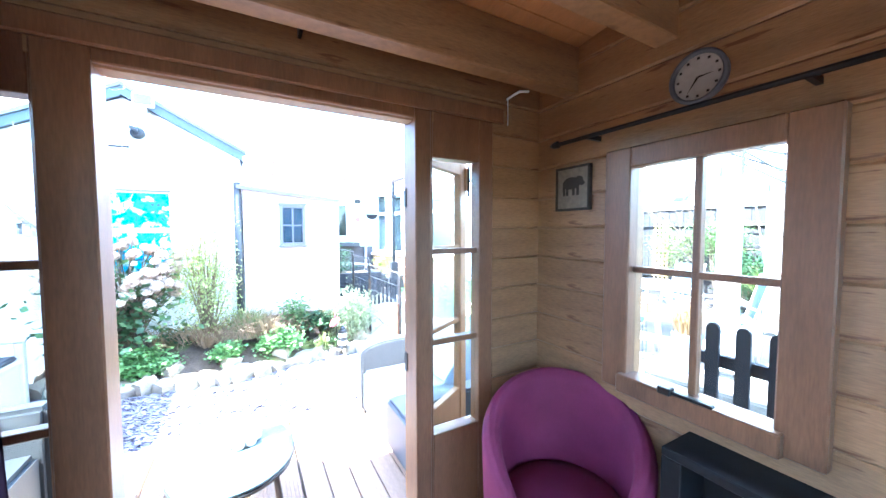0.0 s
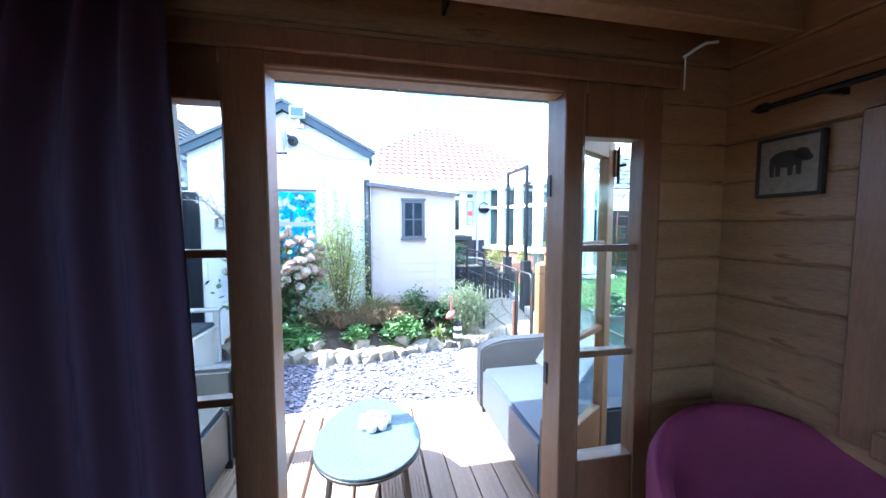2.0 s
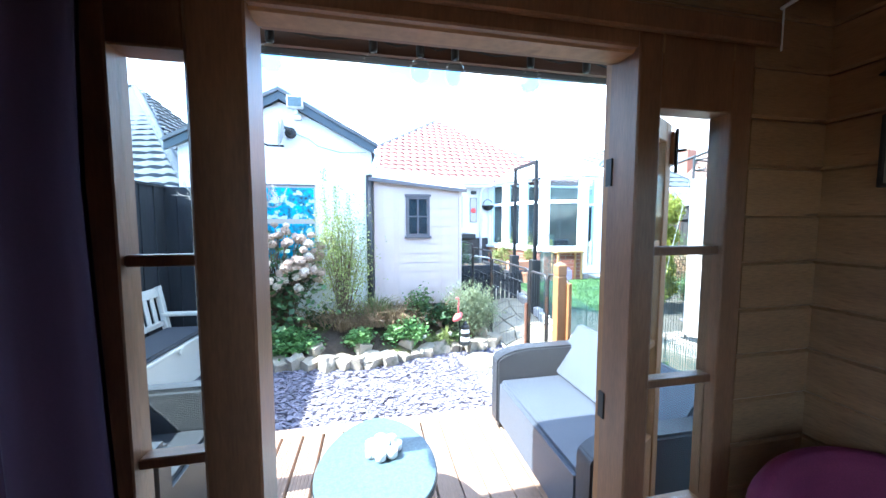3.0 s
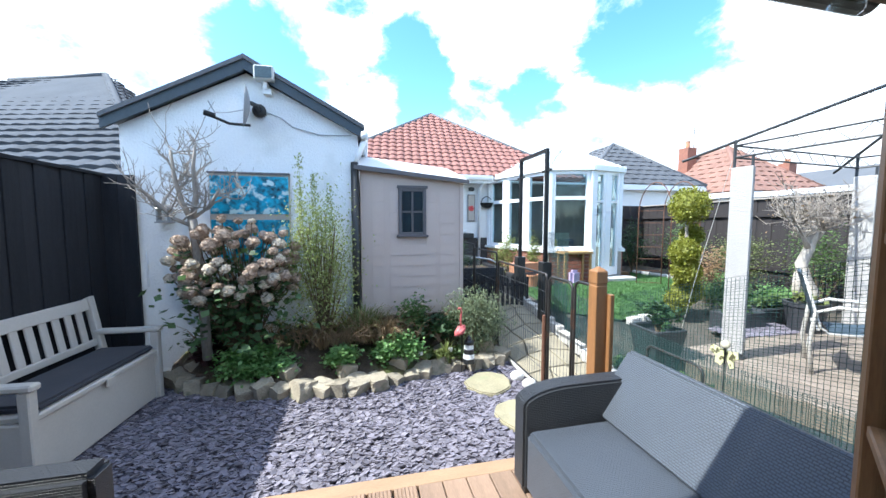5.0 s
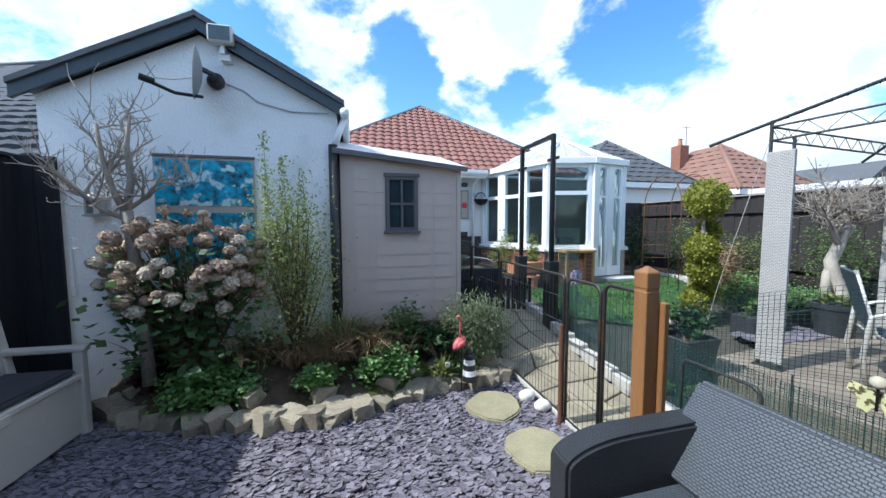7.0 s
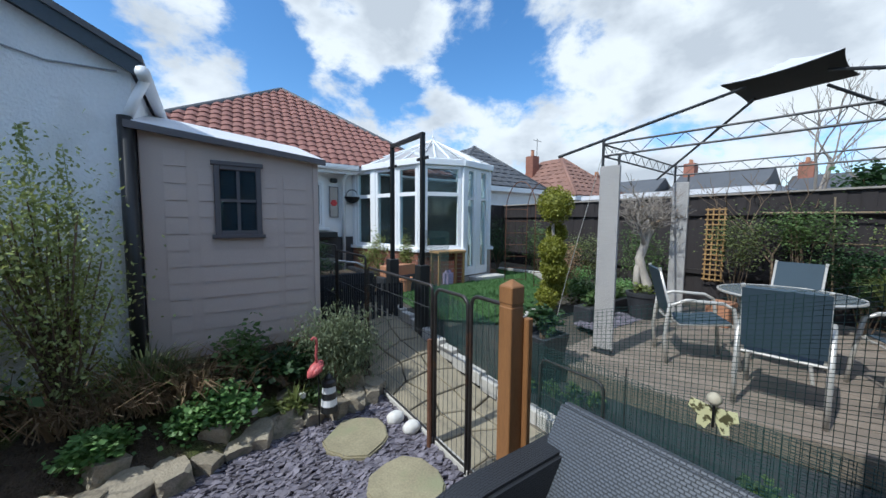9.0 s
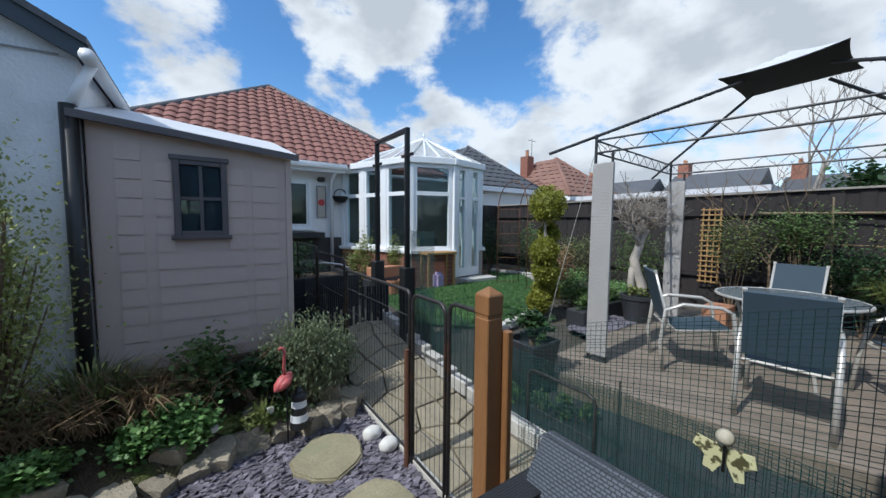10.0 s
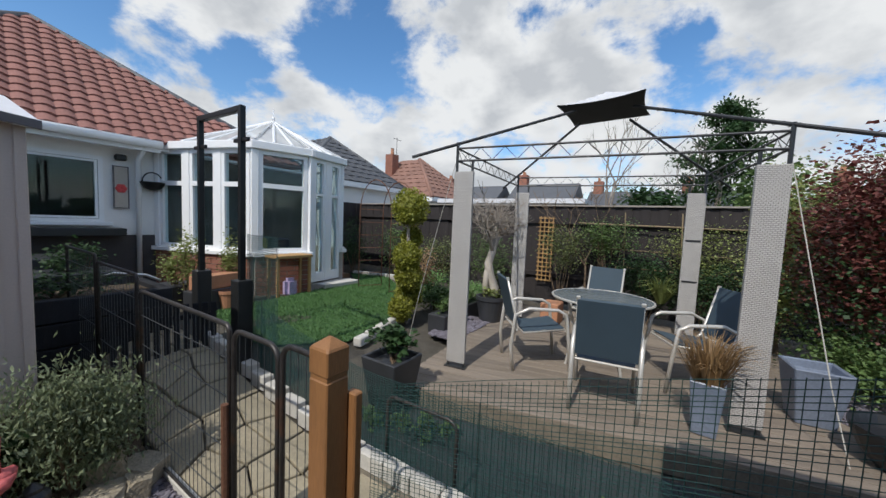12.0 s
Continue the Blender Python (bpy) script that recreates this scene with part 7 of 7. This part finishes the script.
for k in range(70):
    o = Vector(rr.choice(((7.06, 6.62, TZ + 1.33), (7.58, 6.60, TZ + 1.37), (7.29, 6.62, TZ + 1.36), (7.36, 6.70, TZ + 1.29), (7.18, 6.6, TZ + 1.15), (7.44, 6.58, TZ + 1.24))))
    for step in range(2):
        e = o + Vector((rr.gauss(0, 0.17), rr.gauss(0, 0.15), rr.uniform(0.02, 0.28)))
        ts.tube([o, o.lerp(e, 0.5) + Vector((rr.gauss(0, 0.04), rr.gauss(0, 0.04), rr.gauss(0, 0.03))), e], 0.009 - 0.004 * step, 5, 0.004 - 0.002 * step, caps=False)
        for j in range(4):
            f_ = o.lerp(e, rr.uniform(0.3, 1.0))
            ts.tube([f_, f_ + Vector((rr.gauss(0, 0.09), rr.gauss(0, 0.09), rr.uniform(-0.02, 0.16)))], 0.004, 4, 0.002, caps=False)
        o = e
    tl.append(e)
part("crown", ts, BARK, gt)
part("leaves", Shape().leafs([p + Vector((rr.gauss(0, 0.05), rr.gauss(0, 0.05), rr.gauss(0, 0.05))) for p in tl for _ in range(2)], 0.026, rr), LEAF_B, gt)
shrub("potted_grass", "dry yellow plant round the foot of the gnarled tree", (7.32, 6.60, TZ + 0.42), (0.15, 0.15, 0.08), LEAF_Y2, 300, 0.05, 92, "plant", 3, clumps=10, base=(7.32, 6.62, TZ + 0.33))
# cloud-pruned golden conifer
tp = thing("topiary_tree", "golden cloud-pruned conifer on one stem", "topiary")
part("trunk", Shape().tube([(6.3, 7.35, 0.2), (6.32, 7.33, 0.8), (6.28, 7.36, 1.4), (6.3, 7.35, 1.75)], 0.025, 8, 0.018), BARK, tp)
rr = random.Random(95)
for (x, y, z, q) in ((6.3, 7.35, 1.72, 0.25), (6.20, 7.30, 1.10, 0.19), (6.44, 7.42, 1.33, 0.14), (6.24, 7.3, 0.84, 0.18), (6.38, 7.4, 0.56, 0.19), (6.18, 7.36, 0.42, 0.16)):
    sp2 = []
    for i in range(2600):
        d = Vector((rr.gauss(0, 1), rr.gauss(0, 1), rr.gauss(0, 1))).normalized()
        sp2.append(Vector((x, y, z)) + d * q * rr.uniform(0.72, 1.03))
    ball = Shape().lathe([(q * 0.05, -q * 0.8), (q * 0.6, -q * 0.55), (q * 0.78, 0), (q * 0.6, q * 0.55), (q * 0.05, q * 0.8)], 14, pose(x, y, z))
    part("leaf_ball", ball.leafs(sp2, 0.032, rr, 1.0, 0.35), LEAF_Y, tp)

# ---------------------------------------------------------------- boundary, borders and distance
rf2 = thing("fence", "dark brown close-board fence at the end of the garden", "fence", "", "structure")
bd = box(-0.012, 0.012, 0, 0.138, 0, 1.85).mesh("fence_board", 0.003)
bd.materials.append(FENCEBR)
for i in range(96):
    part("fence_board", bd, FENCEBR, rf2).location = (9.5 + (0.012 if i % 2 else 0), -1.0 + i * 0.132, 0.1)
part("fence_rail", box(9.44, 9.485, -1, 11.6, 1.62, 1.70), FENCEBR, rf2)
part("fence_rail", box(9.44, 9.485, -1, 11.6, 0.6, 0.68), FENCEBR, rf2)
part("fence_cap", box(9.45, 9.56, -1, 11.65, 1.952, 1.978), mat("weathered_cap_rail", (0.30, 0.27, 0.24), 0.85, var=0.25, bump=0.2), rf2)
rf3 = thing("fence", "dark boarded fence beside the conservatory", "fence", "", "structure")
for i in range(14):
    part("fence_board", bd, FENCEBR, rf3).matrix_basis = pose(7.75 + i * 0.132, 11.62 + (0.012 if i % 2 else 0), 0.12, 0, 0, -90)
part("fence_rail", box(7.75, 9.5, 11.555, 11.595, 1.6, 1.68), FENCEBR, rf3)

tr_ = thing("trellis", "honey wood trellis panel on the fence", "trellis")
for k in range(4):
    part("upright", box(9.40, 9.415, 6.36 + k * 0.08, 6.38 + k * 0.08, 0.5, 1.75), TRELLIS, tr_)
for k in range(15):
    part("slat", box(9.385, 9.40, 6.34, 6.64, 0.52 + k * 0.085, 0.54 + k * 0.085), TRELLIS, tr_)
ts2 = thing("bamboo_trellis", "bamboo canes tied along the fence", "trellis")
for z, y0, y1 in ((1.62, 3.2, 5.9), (1.2, 3.4, 5.6), (0.9, 3.0, 5.2)):
    part("cane", Shape().tube([(9.36, y0, z), (9.36, y1, z + 0.03)], 0.011, 6), CANE, ts2)
for y in (3.5, 4.3, 5.1):
    part("cane", Shape().tube([(9.35, y, 0.3), (9.35, y + 0.06, 1.85)], 0.010, 6), CANE, ts2)

# rose arch of thin rusty rods
ra = thing("rose_arch", "rusty wire rose arch over the lawn edge", "arch")
for y0, y1, x in ((8.25, 8.95, 6.95), (8.05, 8.75, 7.30)):
    pts2 = [(x, y0, 0.2), (x, y0, 1.7)] + [(x, (y0 + y1) / 2 - (y1 - y0) / 2 * math.cos(a), 1.7 + 0.5 * math.sin(a)) for a in (i * math.pi / 10 for i in range(1, 10))] + [(x, y1, 1.7), (x, y1, 0.2)]
    part("hoop", Shape().tube(pts2, 0.008, 6), RUST, ra, smooth=True)
for k in range(7):
    z = 0.4 + k * 0.22
    part("rung", Shape().tube([(6.95, 8.25, z), (7.30, 8.05, z)], 0.005, 5), RUST, ra)
    part("rung", Shape().tube([(6.95, 8.95, z), (7.30, 8.75, z)], 0.005, 5), RUST, ra)

B = [
    ("border_shrub", "leafy shrub in the far border", (8.9, 6.05, 1.15), (0.30, 0.42, 0.5), LEAF_O, 2160, 0.034, 101, 8),
    ("border_shrub", "climbing shrub with fresh leaves against the fence", (9.1, 5.35, 1.45), (0.22, 0.5, 0.42), LEAF, 2640, 0.034, 102, 10),
    ("border_shrub", "yellow-green climbing shrub on the fence", (9.1, 4.1, 1.25), (0.25, 0.6, 0.5), LEAF_Y2, 3120, 0.031, 103, 10),
    ("hedge_shrub", "dense dark green border shrub", (8.75, 4.75, 0.75), (0.35, 0.55, 0.42), LEAF_D, 5280, 0.034, 104, 8),
    ("hedge_shrub", "dense dark green border shrub", (8.7, 3.8, 0.7), (0.35, 0.45, 0.4), LEAF_D, 3600, 0.034, 105, 8),
    ("tall_shrub", "tall yellow-green shrub beside the gazebo", (8.35, 3.35, 1.45), (0.40, 0.40, 0.95), LEAF_W, 8640, 0.034, 106, 14),
    ("border_shrub", "green shrub in the far border", (8.8, 7.35, 0.95), (0.32, 0.42, 0.55), LEAF, 2640, 0.034, 107, 8),
    ("border_shrub", "green shrub in the far border", (8.7, 8.4, 0.85), (0.40, 0.50, 0.45), LEAF_O, 2880, 0.034, 108, 8),
    ("border_shrub", "green shrub in the far border", (8.5, 9.5, 0.9), (0.40, 0.45, 0.5), LEAF, 2640, 0.034, 109, 8),
    ("border_shrub", "green shrub beside the conservatory", (8.3, 10.6, 0.95), (0.35, 0.40, 0.55), LEAF_D, 2400, 0.034, 110, 8),
    ("flower_clump", "low fresh green border plants", (7.75, 7.25, 0.42), (0.45, 0.30, 0.15), LEAF_F, 3120, 0.034, 111, 6),
    ("flower_clump", "low green border plants", (7.1, 7.45, 0.45), (0.40, 0.25, 0.16), LEAF, 2400, 0.034, 112, 6),
    ("flower_clump", "low green plants by the lawn edging", (7.9, 8.2, 0.48), (0.25, 0.40, 0.2), LEAF_F, 2400, 0.034, 113, 6),
    ("peach_rose_bush", "bush with peach-tinted young leaves", (7.15, 7.75, 0.85), (0.24, 0.24, 0.3), leaf("peach_leaf", (0.34, 0.22, 0.12)), 1200, 0.034, 114, 9),
    ("ground_cover", "dense green ground cover beyond the terrace", (7.35, 2.85, 0.42), (0.75, 0.45, 0.30), LEAF, 6240, 0.037, 115, 8),
    ("ground_cover", "yellow-green ground cover beyond the terrace", (6.7, 2.5, 0.30), (0.5, 0.35, 0.22), LEAF_Y2, 3120, 0.034, 116, 6),
    ("small_shrub", "small shrub in the raised planter", (4.55, 9.75, 0.85), (0.16, 0.14, 0.25), LEAF_Y2, 1008, 0.031, 117, 6),
    ("small_shrub", "small shrub in the raised planter", (3.7, 9.9, 1.0), (0.25, 0.18, 0.18), LEAF_D, 1008, 0.034, 118, 6),
    ("potted_conifer", "small green plant in a pot by the conservatory", (5.05, 9.35, 0.95), (0.12, 0.12, 0.35), LEAF_Y2, 1008, 0.034, 119, 6),
]
for name_, label_, c_, r_, m_, n_, s_, seed_, st_ in B:
    shrub(name_, label_, c_, r_, m_, n_, s_, seed_, stems=st_, base=(c_[0], c_[1], max(0.05, lift(c_[0], c_[1]) - 0.02)), clumps=26)
rd = shrub("red_photinia", "tall photinia hedge with red young leaves", (7.75, 2.85, 1.60), (0.62, 0.66, 0.82), LEAF_R, 15000, 0.042, 130, stems=12, base=(7.75, 2.85, 0.05), clumps=90)
part("green_leaves", Shape().leafs([Vector((7.75 + random.Random(i).gauss(0, 0.36), 2.85 + random.Random(i + 5000).gauss(0, 0.34), 1.0 + random.Random(i + 9000).gauss(0, 0.45))) for i in range(5000)], 0.042, random.Random(131)), LEAF_D, rd)
bare_tree("bare_shrub", "bare branching shrub against the fence", (8.95, 5.7, 0.1), 2.6, 15, STEM, 0.02, 4, 0.6, 0.36, (0, 0), (2, 3), 0.3, "shrub")
blades("palm_plant", "spiky yellow-green palm-like plant", (8.45, 4.55, 0.55), 120, 0.55, LEAF_Y2, 140, 0.9, w=0.012, category="plant", r0=0.05)
at_ = thing("metal_plant_support", "tan metal obelisk plant support", "plant support")
for y in (2.45, 2.75):
    part("rod", Shape().tube([(6.75, y, 0.05), (6.75, y, 1.55)], 0.012, 6), TRELLIS, at_)
part("rod", Shape().tube([(6.75, 2.45, 1.55), (6.75, 2.75, 1.55)], 0.012, 6), TRELLIS, at_)
for z in (0.6, 1.1):
    part("ring", Shape().tube([(6.75, 2.6 + 0.12 * math.cos(a), z + 0.12 * math.sin(a)) for a in (i * math.pi / 8 for i in range(17))], 0.006, 5), TRELLIS, at_)
for x, y in ((6.7, 6.95), (7.35, 7.05)):
    solid("trough_planter", Shape().box(x - 0.3, x + 0.3, y - 0.13, y + 0.13, 0.0, 0.36), POTD, "long black trough planter at the border", "planter", bevel=0.012, group="trough planters")
    shrub("trough_plant", "small green plants in the black trough", (x, y, 0.44), (0.26, 0.10, 0.1), LEAF, 420, 0.045, int(x * 10), "plant", 3, clumps=12, base=(x, y, 0.34))
for k in range(9):
    rr = random.Random(200 + k)
    x, y = rr.uniform(4.5, 4.9), rr.uniform(3.6, 7.0)
    shrub("weed", "small green weed on the dark earth behind the net", (x, y, 0.09), (0.09, 0.09, 0.07), LEAF, 90, 0.045, 210 + k, "plant", 2, clumps=5, group="weeds", base=(x, y, -0.02))
# dark membrane whose colour also takes in the shadow of the net
solid("weed_membrane", Shape().prism([(4.34, 3.0, -0.005), (5.5, 3.0, -0.005), (4.95, 6.5, -0.005), (4.32, 6.6, -0.005)], (0, 0, 0.008)), mat("shade_darkened_membrane", (0.03, 0.033, 0.036), 0.85, var=0.5, scale=4, fine=80, bump=0.4), "weed membrane strip behind the net, darkened to hold the net shadow", "membrane", "structure")
chips2 = Shape()
rng = random.Random(55)
for i in range(1500):
    x, y = rng.choice(((rng.uniform(6.2, 7.3), rng.uniform(6.55, 6.95)), (rng.uniform(6.0, 7.2), rng.uniform(2.7, 3.3))))
    r_, a0 = rng.uniform(0.015, 0.035), rng.uniform(0, 6.28)
    chips2.prism([(x + r_ * math.cos(a0 + j * 1.257) * 1.3, y + r_ * math.sin(a0 + j * 1.257) * 0.8, TZ + rng.uniform(0.0, 0.01)) for j in range(5)], (0, 0, 0.007))
solid("slate_chippings", chips2, SLATE, "loose plum slate chippings on the terrace edge", "gravel", "stuff")

# picket fence seen through the cabin's side window
pf = thing("picket_fence", "black picket fence with rounded tops", "fence")
pk2 = Shape().prism([(0, -0.028, 0), (0, 0.028, 0), (0, 0.028, 1.05)] + [(0, 0.028 * math.cos(a), 1.05 + 0.03 * math.sin(a)) for a in (i * math.pi / 6 for i in range(1, 6))] + [(0, -0.028, 1.05)], (0.018, 0, 0)).mesh("picket")
pk2.materials.append(FENCEB)
for k in range(9):
    part("picket", pk2, FENCEB, pf).location = (4.02, 2.32 + k * 0.122, 0.0)
part("rail", box(4.04, 4.07, 2.28, 3.36, 0.86, 0.92), FENCEB, pf)


def far_house(name, label, corners, peak_a, peak_b, eave, tile, base=-0.03, tw=0.45, th=0.36):
    h = thing(name, label, "house")
    x0, x1, y0, y1 = corners
    part("wall", Shape().box(x0 + 0.3, x1 - 0.3, y0 + 0.3, y1 - 0.3, base, eave - 0.02), WALLW, h)
    part("fascia", Shape().box(x0, x1, y0, y0 + 0.04, eave - 0.2, eave).box(x0, x0 + 0.04, y0 + 0.04, y1, eave - 0.2, eave), UPVC, h)
    c = [(x0, y0, eave), (x1, y0, eave), (x1, y1, eave), (x0, y1, eave)]
    roof_face("roof_front", h, c[0], c[1], peak_a, peak_a, tile, tw, th, False)
    roof_face("roof_side", h, c[3], c[0], peak_a, peak_b, tile, tw, th, False)
    roof_face("roof_side", h, c[1], c[2], peak_b, peak_a, tile, tw, th, False)
    for p in (c[0], c[1]):
        ridge("hip_tile", h, p, peak_a, tile, 0.09)
    return h


far_house("far_bungalow", "grey-roofed bungalow beyond the fence", (9.9, 15.6, 15.0, 20.5), (13.3, 17.7, 5.15), (13.3, 19.0, 5.15), 3.0, TILE_S)
fo = far_house("far_bungalow", "orange-roofed bungalow beyond the fence", (15.7, 20.4, 13.6, 19.0), (18.2, 16.3, 4.95), (18.2, 17.5, 4.95), 2.7, TILE_O)
ch2 = part("chimney", box(17.0, 17.5, 17.2, 17.7, 3.2, 5.1), BRICK, fo)
part("chimney_pot", Shape().lathe([(0.1, 0), (0.08, 0.3), (0.11, 0.34)], 10, pose(17.25, 17.45, 5.1)), TERRA, ch2)
part("aerial", Shape().tube([(17.6, 17.45, 5.0), (17.6, 17.45, 6.1)], 0.015, 5).tube([(17.3, 17.45, 6.0), (17.95, 17.45, 6.0)], 0.012, 5), GAZM, ch2)
gl_ = thing("neighbour_house", "neighbouring house with a grey tiled roof", "house")
roof_face("roof_front", gl_, (-13.0, 11.95, 1.75), (-0.6, 8.76, 1.75), (-5.6, 16.4, 6.0), (-8.8, 17.5, 6.0), TILE_G, 0.36, 0.34, False, 0.055)
roof_face("roof_side", gl_, (-0.6, 8.76, 1.75), (-0.5, 17.5, 1.75), (-5.6, 16.4, 6.0), (-5.6, 16.4, 6.0), TILE_G, 0.36, 0.34, False, 0.055)
ridge("ridge_tile", gl_, (-8.8, 17.5, 6.0), (-5.6, 16.4, 6.0), TILE_S, 0.09)
ridge("hip_tile", gl_, (-0.6, 8.76, 1.75), (-5.6, 16.4, 6.0), TILE_G, 0.09)
part("wall", Shape().prism([(-11.2, 13.0, -0.03), (-3.5, 11.2, -0.03), (-2.0, 17.2, -0.03), (-9.0, 19.5, -0.03)], (0, 0, 1.8)), WALLW, gl_)
ob_ = thing("outbuilding", "low white flat-roofed garages beyond the fence", "garage")
part("wall", box(12.5, 16.0, 6.6, 10.8, -0.03, 2.20), WALLW, ob_)
part("roof", box(12.3, 16.2, 6.4, 11.0, 2.202, 2.33), SHEDROOF, ob_)
for k, (x, y, w, hgt, tl_) in enumerate(((29, 20, 6, 5.0, TILE_S), (30, 13.5, 5, 5.2, TILE_S), (31, 7.5, 5, 4.6, TILE_S), (33, 1, 6, 4.8, TILE_S), (29, -6, 6, 4.6, TILE_O))):
    t_ = thing("distant_house", "distant terraced house with a dark roof", "house", "distant houses")
    part("wall", box(x, x + 5, y - w / 2, y + w / 2, -0.03, hgt - 1.8), BRICK if k % 2 else WALLW, t_)
    part("roof", Shape().prism([(x - 0.2, y - w / 2 - 0.2, hgt - 1.8), (x + 5.2, y - w / 2 - 0.2, hgt - 1.8), (x + 2.5, y - w / 2 - 0.2, hgt)], (0, w + 0.4, 0)), tl_, t_)
    c_ = part("chimney", box(x + 2.2, x + 2.9, y + w / 2 - 0.8, y + w / 2 - 0.1, hgt - 1.0, hgt + 0.8), BRICK, t_)
    for q in (0.2, 0.5):
        part("chimney_pot", Shape().lathe([(0.1, 0), (0.08, 0.3)], 8, pose(x + 2.2 + q, y + w / 2 - 0.45, hgt + 0.8)), TERRA, c_)

cf = thing("conifer", "tall dark green pine tree beyond the fence", "tree")
part("trunk", Shape().tube([(16.7, 3.3, -0.03), (16.7, 3.3, 5.0)], 0.14, 8, 0.05), BARK, cf)
rr = random.Random(300)
sp3 = []
for k in range(34):
    z = 1.6 + 3.9 * (k / 34)
    a, L_ = rr.uniform(0, 6.28), (1.35 * (1 - ((z - 1.6) / 4.2) ** 1.6) + 0.25) * rr.uniform(0.6, 1.1)
    for j in range(330):
        q = rr.random() ** 0.6
        sp3.append(Vector((16.7 + math.cos(a) * L_ * q + rr.gauss(0, 0.16), 3.3 + math.sin(a) * L_ * q + rr.gauss(0, 0.16), z + 0.15 * q + rr.gauss(0, 0.12))))
part("crown", Shape().leafs(sp3, 0.13, rr, 0.8, 0.25), LEAF_D, cf)
for k, (x, y, z, s_) in enumerate(((13.2, 2.5, 2.3, 1.0), (14.5, 5.0, 2.2, 0.8), (12.0, 0.8, 2.2, 1.1), (12, -2.5, 2.2, 1.3), (17, -1, 2.6, 1.5))):
    shrub("far_tree", "green garden tree beyond the fence", (x, y, z), (s_, s_, 0.9 * s_), LEAF_D if k % 2 else LEAF, 1800, 0.13, 310 + k, "tree", 8, base=(x, y, -0.03), clumps=34)
bare_tree("far_bare_tree", "tall bare tree beyond the fence", (16.4, 4.7, -0.03), 4.6, 33, BARK, 0.05, 5, 0.4, 0.34, (0, 0), (2, 3), 0.2)
bare_tree("far_bare_tree", "tall bare tree beyond the fence", (18.0, 6.5, -0.03), 7.0, 34, BARK, 0.08, 5, 0.45, 0.34, (0, 0), (2, 3), 0.2)
# closing hedges all round, far off
hd = Shape()
rr = random.Random(400)
hsp = []
for k in range(9000):
    a = rr.uniform(0, 6.28)
    d = rr.uniform(44, 52)
    hsp.append((8 + d * math.cos(a), 6 + d * math.sin(a), rr.uniform(0, 3.2 + 1.2 * math.sin(a * 9) + 0.8 * math.sin(a * 23))))
hd.leafs(hsp, 1.1, rr, 0.9, 0.5)
solid("distant_trees", hd, LEAF_D, "distant belt of trees and hedges", "trees", "stuff")
